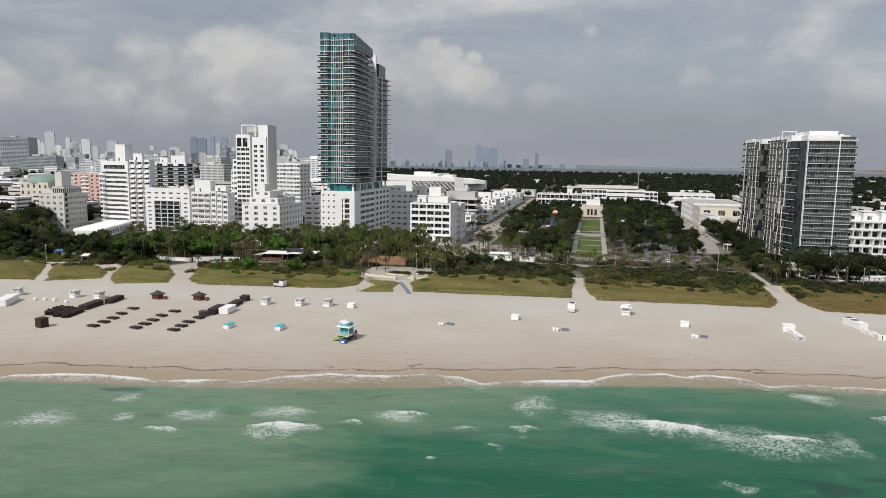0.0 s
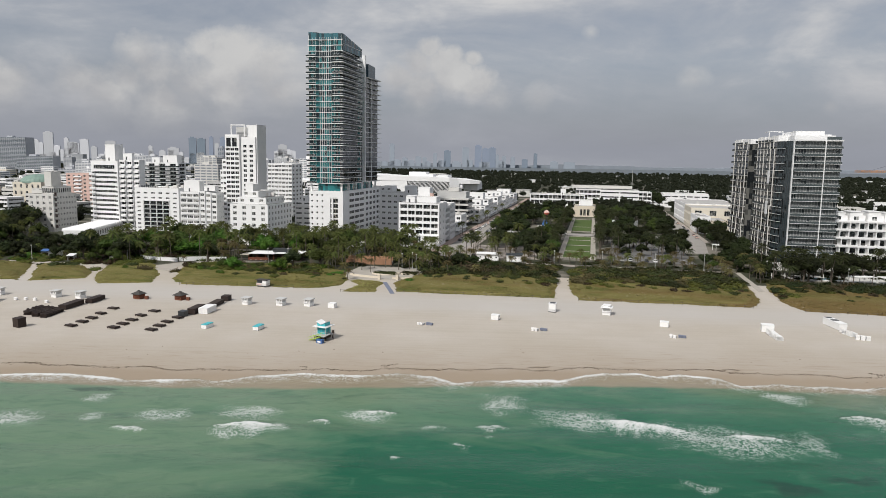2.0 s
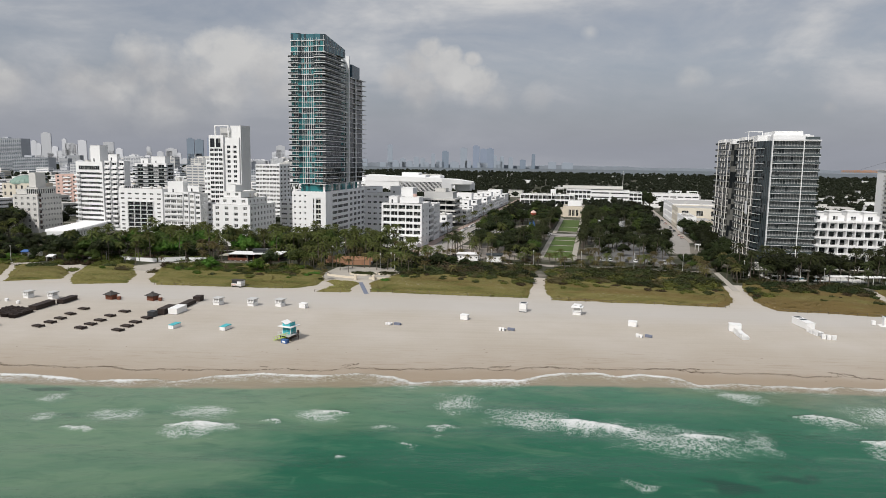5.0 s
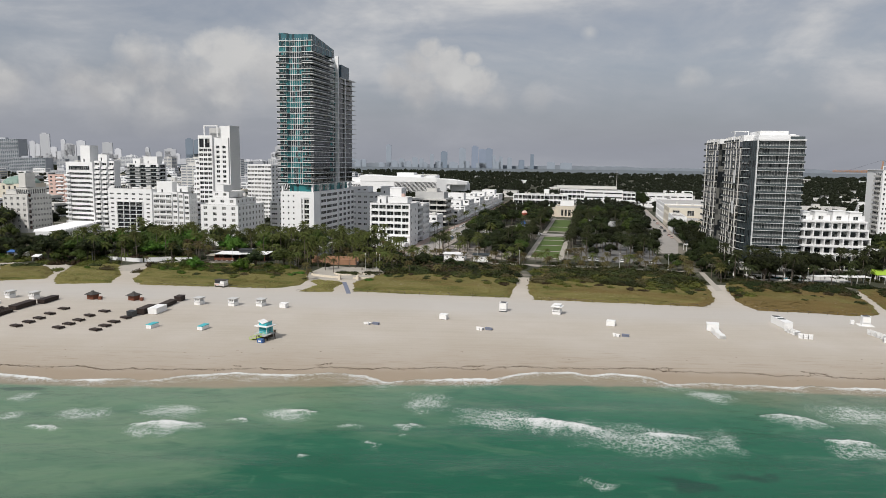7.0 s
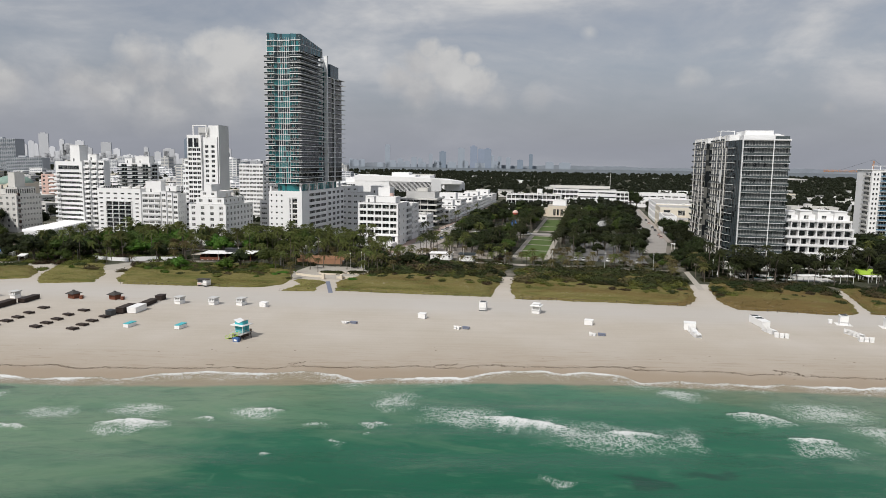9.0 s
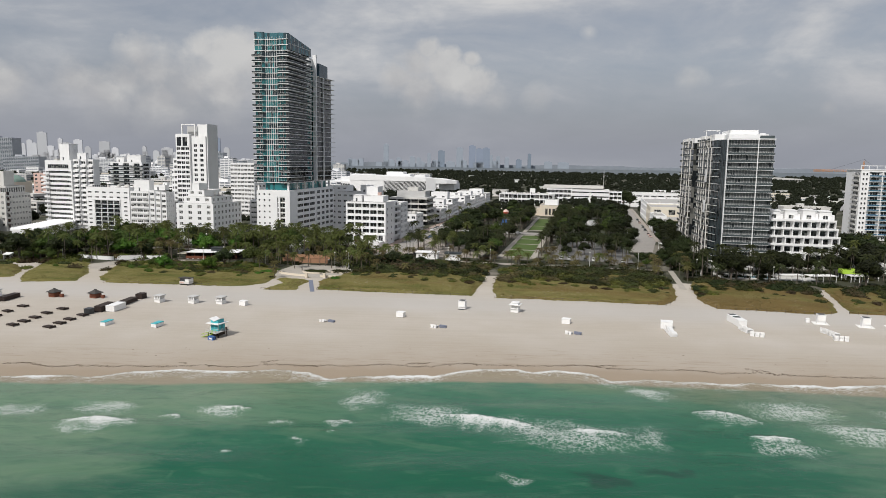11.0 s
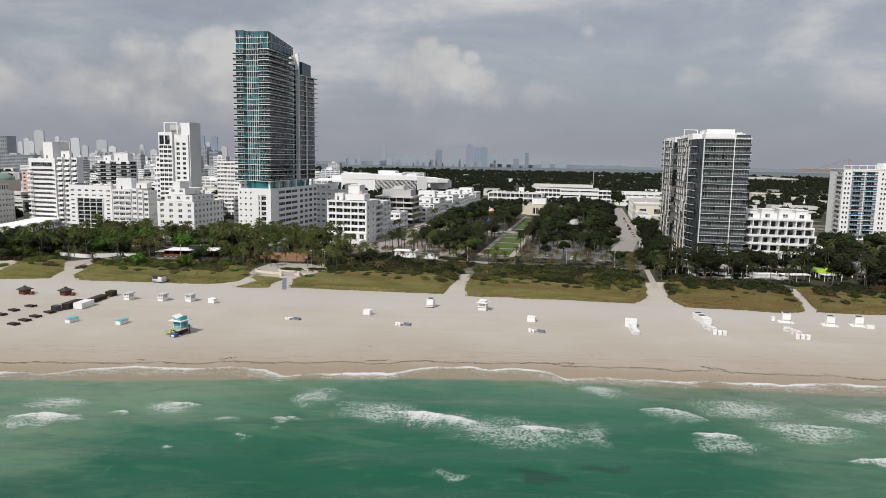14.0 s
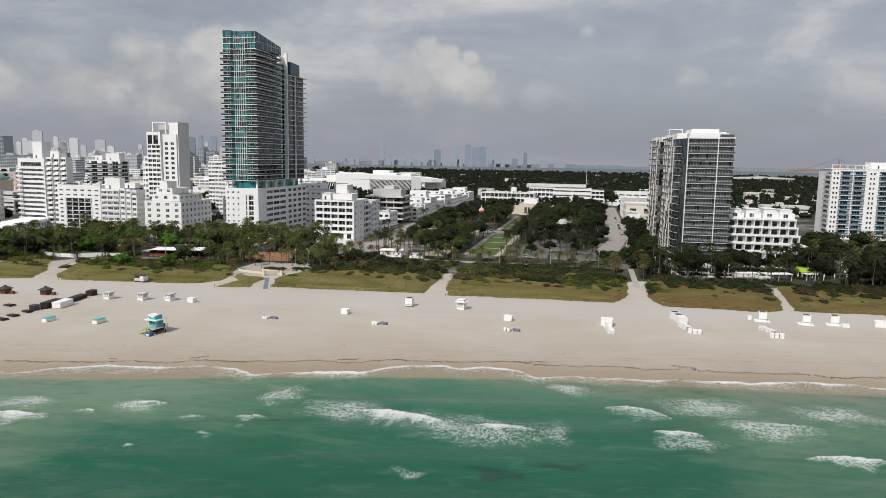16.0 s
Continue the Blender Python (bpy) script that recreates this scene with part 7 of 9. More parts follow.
# palm rows along the lawn
for y in steps(364, 600, 6.2):
    if 458 < y < 488:
        continue
    for x in (-12.6, 11.8):
        TAKEN.append((x, y))
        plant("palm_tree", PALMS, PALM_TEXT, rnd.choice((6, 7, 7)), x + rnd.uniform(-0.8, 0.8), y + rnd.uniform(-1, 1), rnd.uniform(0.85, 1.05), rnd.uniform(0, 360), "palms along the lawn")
    if rnd.random() < 0.6:
        for x in (-21.5, 20.5):
            if free(x, y, 4.5, False):
                plant("palm_tree", PALMS, PALM_TEXT, rnd.choice((6, 7, 8)), x + rnd.uniform(-1, 1), y, rnd.uniform(0.85, 1.05), rnd.uniform(0, 360), "palms along the lawn")
# car parks keep some palms
for x, y in [(rnd.uniform(-54, -22), rnd.uniform(348, 398)) for _ in range(14)] + [(rnd.uniform(20, 55), rnd.uniform(356, 450)) for _ in range(52)]:
    if free(x, y, 5.5, False):
        if y < 385 or rnd.random() < 0.4:
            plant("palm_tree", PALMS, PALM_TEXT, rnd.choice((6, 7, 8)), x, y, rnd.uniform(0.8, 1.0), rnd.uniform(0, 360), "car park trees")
        else:
            plant("shade_tree", TREES, TREE_TEXT, rnd.choice((0, 1, 2)), x, y, rnd.uniform(0.7, 0.95), rnd.uniform(0, 360), "car park trees")


def merged(me, places):
    """One mesh of many placed copies, for stuff."""
    co = np.empty(len(me.vertices) * 3)
    me.vertices.foreach_get("co", co)
    co = np.c_[co.reshape(-1, 3), np.ones(len(me.vertices))]
    faces = [tuple(p.vertices) for p in me.polygons]
    mb = MB()
    for m in places:
        n = len(mb.v)
        mb.v.extend(map(tuple, (co @ m.T)[:, :3].tolist()))
        mb.f.extend(tuple(n + i for i in f) for f in faces)
    mb.m = [0] * len(mb.f)
    return mb


for (kind, me), places in REST.items():
    solo("park_palms" if kind == "palm_tree" else "park_trees", merged(me, places), me.materials[0], "further palms of the park" if kind == "palm_tree" else "further dark trees of the park", "trees", kind="stuff")


def shrubs(n, x0, x1, y0, y1, kinds, size, seed, group, text):
    rnd = random.Random(seed)
    heaps = {}
    for _ in range(n):
        x, y = rnd.uniform(x0, x1), rnd.uniform(y0, y1)
        on = next((p for p in DUNES if inside(list(p), x, y)), None)
        near_path = on and edge_distance(list(on), x, y) < 1.6
        if near_path or any(a < x < b and c < y < d for a, b, c, d in FOOT) or (not on and y < dune_foot(x) + 26) or (-8 < x < 0 and y < 350) or (66 < x < 77 and y < 330) or (121 < x < 126):
            continue
        s = rnd.uniform(*size)
        z = dune_height(list(on), x, y) if on else ground_z(x, y)
        me = BUSHES[rnd.choice(kinds)]
        m = np.array(pose(x, y, z - 0.08, 0, 0, rnd.uniform(0, 360)) @ Matrix.Diagonal((s * rnd.uniform(0.9, 1.3), s, s * rnd.uniform(0.75, 1.1), 1)))
        heaps.setdefault(me, []).append(m)
    for me, places in heaps.items():
        solo("shrubs", merged(me, places), me.materials[0], text, "shrubs", group=group, kind="stuff")


shrubs(430, -62, 67, 280, 326, (0, 1, 0, 0, 2, 3, 1, 5), (1.8, 3.6), 41, "sea grape belt", "dense sea grape shrub behind the dune grass")
shrubs(190, 76, 200, 282, 312, (0, 3, 3, 2, 0), (1.9, 3.6), 42, "sea grape belt", "dense sea grape shrub behind the dune grass")
shrubs(170, -340, -158, 268, 292, (0, 5, 4, 2, 5), (2.2, 4.0), 50, "garden edge shrubs", "tall mixed shrub at the garden edge")
shrubs(150, -345, -156, 288, 306, (3, 0, 2, 5), (2.4, 4.0), 53, "garden undergrowth", "dark green garden shrub under the palms")
shrubs(190, -340, -100, 254, 290, (0, 5, 4, 5, 1, 2), (1.2, 2.8), 43, "dune shrubs", "low green shrub on the dune")
shrubs(60, -100, -60, 262, 300, (0, 5, 4), (0.9, 1.8), 44, "plaza hedges", "clipped hedge shrub beside the plaza")
shrubs(46, -66, -30, 288, 312, (0, 3, 3, 2), (3.4, 5.2), 51, "sea grape belt", "tall dark sea grape thicket beside the plaza")
shrubs(130, -160, -104, 264, 288, (5, 5, 4, 0), (1.0, 2.1), 52, "restaurant hedges", "clipped green hedge before the restaurant")
shrubs(150, -60, 150, 268, 290, (0, 5, 1, 5, 2), (0.7, 1.9), 45, "dune shrubs", "low scrub on the grassy dune")
shrubs(90, -66, 60, 333, 352, (0, 1, 2, 3), (1.0, 2.0), 46, "park shrubs", "green shrub beside the beach walk")
shrubs(290, -345, -112, 284, 345, (3, 0, 3, 2, 5), (1.8, 3.6), 47, "garden undergrowth", "dark green garden shrub under the palms")
shrubs(160, 74, 240, 300, 352, (3, 3, 0), (1.8, 3.4), 48, "garden undergrowth", "dark green garden shrub under the palms")
shrubs(190, -160, -84, 322, 368, (3, 3, 0), (2.0, 3.6), 49, "garden undergrowth", "dark green garden shrub under the palms")


shrubs(220, -114, -48, 296, 352, (3, 0, 3, 5), (1.4, 2.8), 54, "garden undergrowth", "dark green garden shrub under the palms")


def far_woods():
    """The wooded residential district between the park and the bay."""
    rnd = random.Random(90)
    mb = MB()

    def crown(x, y, r, h):
        lobes = 3
        for _ in range(lobes):
            cx, cy, cz = x + rnd.uniform(-0.5, 0.5) * r, y + rnd.uniform(-0.5, 0.5) * r, 2 + h * rnd.uniform(0.5, 0.72)
            a0 = rnd.uniform(0, 6)
            n = len(mb.v)
            for j, (e, k) in enumerate(((-0.5, 0.7), (0.3, 1.0), (0.95, 0.6))):
                for i in range(5):
                    a = a0 + 2 * math.pi * i / 5 + j * 0.6
                    q = rnd.uniform(0.6, 1.0) * k * r * 0.75
                    mb.v.append((cx + q * math.cos(a), cy + q * math.sin(a), cz + h * 0.36 * e * rnd.uniform(0.7, 1.1)))
            for j in range(2):
                for i in range(5):
                    mb.f.append((n + j * 5 + i, n + j * 5 + (i + 1) % 5, n + (j + 1) * 5 + (i + 1) % 5, n + (j + 1) * 5 + i))
                    mb.m.append(0)
            mb.f.append(tuple(n + 10 + i for i in range(5)))
            mb.m.append(0)
            for _ in range(5):
                a, u = rnd.uniform(0, 6.28), rnd.uniform(0.1, 1)
                p = Vector((cx + 0.75 * r * math.cos(a) * (1 - 0.6 * u), cy + 0.75 * r * math.sin(a) * (1 - 0.6 * u), cz + h * 0.4 * u))
                s = r * rnd.uniform(0.12, 0.26)
                mb.face([p + Vector((-s, 0, -s * 0.4)), p + Vector((s, s * 0.4, -s * 0.2)), p + Vector((s * 0.3, 0, s))])

    for _ in range(8000):
        y = 640 + 1860 * rnd.random() ** 1.15
        x = rnd.uniform(-0.95 * y - 60, 0.42 * y + 120)
        if any(a - 3 < x < b + 3 and c - 3 < y < d + 3 for a, b, c, d in FOOT):
            continue
        if x < -0.36 * y and y > 700 and rnd.random() < 0.72:
            continue
        if x < -110 and y < 1000 and rnd.random() < 0.6:
            continue
        big = y / 1000
        crown(x, y, rnd.uniform(2.8, 5.4) * (0.8 + 0.35 * big), rnd.uniform(7, 12.5) * (0.9 + 0.12 * big))
    for _ in range(500):
        x, y = rnd.uniform(-640, -112), rnd.uniform(440, 900)
        if not any(a < x < b and c < y < d for a, b, c, d in FOOT):
            crown(x, y, rnd.uniform(3, 5), rnd.uniform(6, 10))
    solo("far_woods", mb, M["farleaf"], "dark green tree canopy of the residential district", "woods", kind="stuff")


M["farleaf"] = leaf_material("far_leaf", (0.022, 0.027, 0.015), 0.35)
far_woods()


def far_houses():
    rnd = random.Random(91)
    n = 0
    while n < 46:
        y = rnd.uniform(820, 2350)
        x = rnd.uniform(-0.6 * y, 0.45 * y + 60)
        w, d, h = rnd.uniform(10, 24), rnd.uniform(8, 14), rnd.uniform(6.5, 10)
        if any(a - 2 < x + w / 2 < b + 2 and c - 2 < y < e + 2 for a, b, c, e in FOOT):
            continue
        b = thing("far_house", pose(x, y, 2.0, 0, 0, rnd.uniform(-8, 8)), "small pale house among dark trees, far off", "house", "houses among the trees")
        part("wall", MB().box(0, w, 0, d, 0, h), M[rnd.choice(("pale", "stucco", "grey"))], b)
        part("roof", MB().prism([(-0.5, -0.5), (w + 0.5, -0.5), (w + 0.5, d + 0.5), (-0.5, d + 0.5)], h, h + 0.6), M[rnd.choice(("stucco", "roof", "roof", "grey"))], b)
        n += 1


far_houses()

# ---- things on the beach ----


def on_sand(x, y, turn=0.0):
    return pose(x, y, ground_z(x, y) - 0.02, 0, 0, turn)


def lifeguard_tower():
    t = thing("lifeguard_tower", on_sand(-64.7, 176.2, -12) @ Matrix.Scale(0.88, 4), "turquoise lifeguard cabin on stilts with white butterfly roof", "lifeguard tower")
    for x in (-1.9, 1.9):
        for y in (-1.7, 1.7):
            part("leg", MB().tube([(x * 1.12, y * 1.12, 0), (x, y, 1.7)], [0.14, 0.12], 6), M["wood"], t)
    for y in (-1.8, 1.8):
        part("brace", MB().bar((-2.0, y, 0.35), (1.95, y, 1.55), 0.06), M["wood"], t)
    deck = MB()
    for i in range(13):
        deck.box(-2.6 + 0.4 * i, -2.22 + 0.4 * i, -2.5, 2.5, 1.7, 1.8)
    deck.box(-2.6, 2.6, -2.5, -2.4, 1.5, 1.69).box(-2.6, 2.6, 2.4, 2.5, 1.5, 1.69)
    part("deck", deck, M["grey"], t, "weathered plank deck")
    cab = part("cabin", MB().box(-1.5, 1.5, -1.3, 1.7, 1.81, 4.15), M["teal"], t, "turquoise cabin")
    for x in (-0.75, 0.75):
        part("shutter", MB().box(x - 0.6, x + 0.6, -1.36, -1.303, 2.6, 3.7), M["tealdark"], cab)
    part("door", MB().box(1.503, 1.56, -0.2, 0.8, 1.85, 3.85), M["tealdark"], cab)
    part("window", MB().box(-1.56, -1.503, -0.6, 0.8, 2.7, 3.6), M["glass"], cab)
    part("trim", MB().box(-1.58, -1.42, -1.38, -1.303, 1.82, 4.15).box(1.42, 1.58, -1.38, -1.303, 1.82, 4.15), M["white"], cab)
    part("canopy", MB().box(-2.5, 2.5, -2.4, 2.4, 4.16, 4.4), M["white"], t, "flat white canopy")
    roof = MB()
    roof.prism([(-1.45, -1.35), (0.0, -1.35), (0.0, 1.35), (-1.45, 1.35)], 4.42, 0, top=[5.5, 4.85, 4.85, 5.5])
    roof.prism([(0.0, -1.35), (1.45, -1.35), (1.45, 1.35), (0.0, 1.35)], 4.42, 0, top=[4.85, 5.5, 5.5, 4.85])
    part("clerestory", roof, M["teal"], t)
    wings = MB()
    for s in (-1, 1):
        wings.v.extend([(0, -1.6, 4.92), (s * 1.75, -1.6, 5.72), (s * 1.75, 1.6, 5.72), (0, 1.6, 4.92), (0, -1.6, 5.06), (s * 1.75, -1.6, 5.86), (s * 1.75, 1.6, 5.86), (0, 1.6, 5.06)])
        n = len(wings.v) - 8
        for q in ((0, 3, 2, 1), (4, 5, 6, 7), (0, 1, 5, 4), (1, 2, 6, 5), (2, 3, 7, 6), (3, 0, 4, 7)):
            wings.f.append(tuple(n + i for i in q))
            wings.m.append(0)
    part("roof", wings, M["white"], t, "white butterfly roof")
    for a, b in (((-2.5, -2.45), (2.5, -2.45)), ((2.5, -2.45), (2.5, 2.4)), ((-2.5, -0.6), (-2.5, 2.4))):
        r = MB()
        for z in (2.25, 2.75):
            r.bar((*a, z), (*b, z), 0.045)
        for k in range(4):
            u = k / 3
            r.bar((a[0] + (b[0] - a[0]) * u, a[1] + (b[1] - a[1]) * u, 1.8), (a[0] + (b[0] - a[0]) * u, a[1] + (b[1] - a[1]) * u, 2.78), 0.045)
        part("railing", r, M["grey"], t)
    ramp = MB()
    ramp.v.extend([(1.5, -3.7, 1.78), (1.5, -2.55, 1.78), (-3.3, -2.55, 0.06), (-3.3, -3.7, 0.06), (1.5, -3.7, 1.6), (1.5, -2.55, 1.6), (-3.3, -2.55, -0.1), (-3.3, -3.7, -0.1)])
    for q in ((0, 1, 2, 3), (7, 6, 5, 4), (0, 3, 7, 4), (1, 5, 6, 2), (3, 2, 6, 7), (0, 4, 5, 1)):
        ramp.f.append(q)
        ramp.m.append(0)
    part("ramp", ramp, M["lime"], t, "lime green ramp")
    rr = MB()
    for y in (-3.7, -2.55):
        rr.bar((1.5, y, 2.7), (-3.3, y, 0.95), 0.05)
        for k in range(4):
            u = k / 3
            rr.bar((1.5 - 4.8 * u, y, 1.75 - 1.7 * u), (1.5 - 4.8 * u, y, 2.7 - 1.75 * u), 0.05)
    part("ramp_rail", rr, M["lime"], t)
    part("landing", MB().box(1.52, 2.6, -3.7, -2.52, 1.62, 1.78), M["grey"], t)
    for x in (1.6, 2.5):
        part("leg", MB().box(x - 0.08, x + 0.08, -3.66, -3.5, 0, 1.618), M["wood"], t)
    # dark block added for the shade among the braces below the deck
    part("skirt", MB().box(-1.8, 1.8, -1.5, 1.5, 0.5, 1.68), M["wood"], t, "dark block for the shade and bracing under the deck")
    chest = thing("equipment_chest", on_sand(-64.0, 171.9, -12), "small blue and white equipment chest on the sand", "chest")
    part("body", MB().box(-0.9, 0.9, -0.5, 0.5, 0, 0.95), M["blue"], chest)
    part("panel", MB().box(-0.5, 0.5, -0.53, -0.503, 0.25, 0.7), M["white"], chest)
    part("lid", MB().box(-0.95, 0.95, -0.55, 0.55, 0.952, 1.03), M["blue"], chest)
    sign = thing("sign_board", on_sand(-61.9, 176.2, -12), "dark board on a post beside the lifeguard cabin", "sign")
    part("post", MB().box(-0.06, 0.06, -0.06, 0.06, 0, 2.6), M["wood"], sign)
    part("board", MB().box(-0.35, 0.35, -0.12, -0.063, 1.9, 2.7), M["wood"], sign)


M["tealdark"] = material("deep_turquoise_paint", (0.03, 0.25, 0.3), 0.5, spread=0.1, grain=2.0, stain=0.15, bump=0.05)


def wooden_hut(x, y):
    t = thing("wooden_hut", on_sand(x, y, -10) @ Matrix.Scale(0.8, 4), "red-brown wooden beach hut with a dark hipped roof", "hut", "wooden beach huts")
    planks = MB()
    for i in range(9):
        planks.box(-1.75 + 0.39 * i, -1.38 + 0.39 * i, -1.6, -1.5, 0.1, 2.3)
    part("front", planks, M["hut"], t)
    part("body", MB().box(-1.75, 1.75, -1.49, 1.6, 0, 2.3), M["hut"], t)
    part("counter", MB().box(-1.3, 1.3, -1.95, -1.61, 1.05, 1.15), M["hut"], t)
    roof = MB()
    e, r = 2.4, 0.35
    b = [(-e, -e), (e, -e), (e, e), (-e, e)]
    for i in range(4):
        (ax, ay), (bx, by) = b[i], b[(i + 1) % 4]
        roof.face([(ax, ay, 2.25), (bx, by, 2.25), (bx * r / e, by * r / e, 3.45), (ax * r / e, ay * r / e, 3.45)])
    roof.face([(-r, -r, 3.45), (r, -r, 3.45), (r, r, 3.45), (-r, r, 3.45)])
    roof.box(-e, e, -e, e, 2.12, 2.24)
    part("roof", roof, M["shingle"], t, "dark shingle roof")
    part("cap", MB().box(-0.4, 0.4, -0.4, 0.4, 3.46, 3.7), M["shingle"], t)
    c = thing("wooden_bin", on_sand(x + 3.1, y - 0.2, 5), "small brown wooden bin beside a beach hut", "bin", "wooden bins")
    part("body", MB().box(-0.5, 0.5, -0.5, 0.5, 0, 1.0), M["hut"], c)
    part("lid", MB().box(-0.55, 0.55, -0.55, 0.55, 1.002, 1.1), M["hut"], c)


def day_bed(x, y, turn):
    t = thing("day_bed", on_sand(x, y, turn) @ Matrix.Diagonal((1.22, 1.05, 0.9, 1)), "low dark brown double sun bed on the sand", "sun bed", "dark sun beds")
    for dx in (-1.25, 1.25):
        for dy in (-0.8, 0.8):
            part("leg", MB().box(dx - 0.08, dx + 0.08, dy - 0.08, dy + 0.08, 0, 0.3), M["wood"], t)
    part("frame", MB().box(-1.4, 1.4, -0.95, 0.95, 0.3, 0.46), M["wood"], t)
    part("mattress", MB().box(-1.3, 0.6, -0.85, 0.85, 0.462, 0.6), M["wood"], t)
    head = MB()
    head.prism([(0.62, -0.85), (1.32, -0.85), (1.32, 0.85), (0.62, 0.85)], 0.462, 0, top=[0.62, 0.8, 0.8, 0.62])
    part("backrest", head, M["wood"], t)


def lounger_stack(x, y, length, turn, n, dark, high=4, group="stacked loungers"):
    """Loungers piled on one another, side by side along a line."""
    mat = "wood" if dark else "white"
    t = thing("lounger_stack", on_sand(x, y, turn), ("dark brown" if dark else "white") + " sun loungers stacked in a row", "loungers", group)
    step = length / n
    rnd = random.Random(int(x * 10) + 7)
    for i in range(n):
        y0 = i * step
        lift = rnd.uniform(-0.15, 0.35)
        for k in range(high):
            z = 0.12 + 0.3 * k
            mb = MB().box(-1.0, 1.0, y0 + 0.05, y0 + step - 0.16, z, z + 0.09)
            for s in range(5):      # cross slats
                mb.box(-0.9 + 0.38 * s, -0.68 + 0.38 * s, y0 + 0.09, y0 + step - 0.2, z + 0.091, z + 0.13)
            mb.box(-0.95, -0.87, y0 + 0.1, y0 + step - 0.22, z - 0.17, z).box(0.87, 0.95, y0 + 0.1, y0 + step - 0.22, z - 0.17, z)
            if k == high - 1:
                mb.prism([(-0.95, y0 + 0.1), (-0.2, y0 + 0.1), (-0.2, y0 + step - 0.1), (-0.95, y0 + step - 0.1)], z + 0.141, 0, top=[z + 0.5 + lift, z + 0.16, z + 0.16, z + 0.5 + lift])
            part("lounger", mb, M[mat], t, m=pose(rnd.uniform(-0.12, 0.12), 0, 0))


def crate(x, y, w, d, h, turn, mat, label, lid=None, group="beach crates", category="crate"):
    t = thing("beach_crate", on_sand(x, y, turn), label, category, group)
    part("body", MB().box(-w / 2, w / 2, -d / 2, d / 2, 0.08, h), M[mat], t)
    part("base", MB().box(-w / 2 + 0.1, w / 2 - 0.1, -d / 2 + 0.1, d / 2 - 0.1, 0, 0.078), M["steel"], t)
    part("lid", MB().prism([(-w / 2 - 0.06, -d / 2 - 0.06), (w / 2 + 0.06, -d / 2 - 0.06), (w / 2 + 0.06, d / 2 + 0.06), (-w / 2 - 0.06, d / 2 + 0.06)], h + 0.002, 0, top=[h + 0.1, h + 0.1, h + 0.2, h + 0.2]), M[lid or mat], t)
    n = max(2, int(w / 0.9))
    for i in range(1, n):
        xx = -w / 2 + w * i / n
        part("batten", MB().box(xx - 0.04, xx + 0.04, -d / 2 - 0.04, -d / 2 - 0.002, 0.1, h - 0.02), M[mat], t)


def closed_kiosk(x, y, apron=True):
    t = thing("closed_kiosk", on_sand(x, y, -4), "closed white beach kiosk with dark roof hatch" + (" and apron" if apron else " and dark base"), "kiosk", "closed beach kiosks")
    part("wall", MB().box(-1.15, 1.15, -1.15, 1.15, 0.12, 2.9), M["white"], t)
    part("roof", MB().prism([(-1.25, -1.25), (1.25, -1.25), (1.25, 1.25), (-1.25, 1.25)], 2.902, 3.0), M["white"], t)
    part("roof_hatch", MB().box(-0.9, 0.9, -0.9, 0.95, 3.002, 3.1), M["steel"], t, "dark roof hatch")
    part("shutter", MB().box(-0.9, 0.9, -1.2, -1.152, 1.2, 2.4), M["canvas"], t)
    part("counter", MB().box(-1.1, 1.1, -1.5, -1.152, 1.05, 1.13), M["white"], t)
    if apron:
        part("apron", MB().box(-2.2, 2.2, -2.0, 2.0, 0.0, 0.118), M["canvas"], t)
    else:
        part("base", MB().box(-1.1, 1.1, -1.1, 1.1, 0.0, 0.118).box(-1.16, 1.16, -1.18, -1.101, 0.0, 0.3), M["steel"], t)


def tiered_kiosk(x, y):
    t = thing("tiered_kiosk", on_sand(x, y, -8), "white beach kiosk with a wide flat roof and a raised top", "kiosk")
    part("base", MB().box(-1.3, 1.3, -1.3, 1.3, 0.04, 1.3), M["white"], t)
    for dx in (-1.2, 1.2):
        for dy in (-1.2, 1.2):
            part("post", MB().box(dx - 0.1, dx + 0.1, dy - 0.1, dy + 0.1, 1.302, 2.5), M["white"], t)
    part("interior", MB().box(-1.0, 1.0, -0.9, 1.0, 1.302, 2.498), M["grey"], t)
    part("counter", MB().box(-1.3, 1.3, -1.62, -1.302, 1.2, 1.28), M["white"], t)
    part("roof", MB().box(-1.85, 1.85, -1.85, 1.85, 2.502, 2.68), M["white"], t)
    part("raised_top", MB().box(-1.0, 1.0, -1.0, 1.0, 2.682, 3.2).box(-1.25, 1.25, -1.25, 1.25, 3.2, 3.34), M["white"], t)


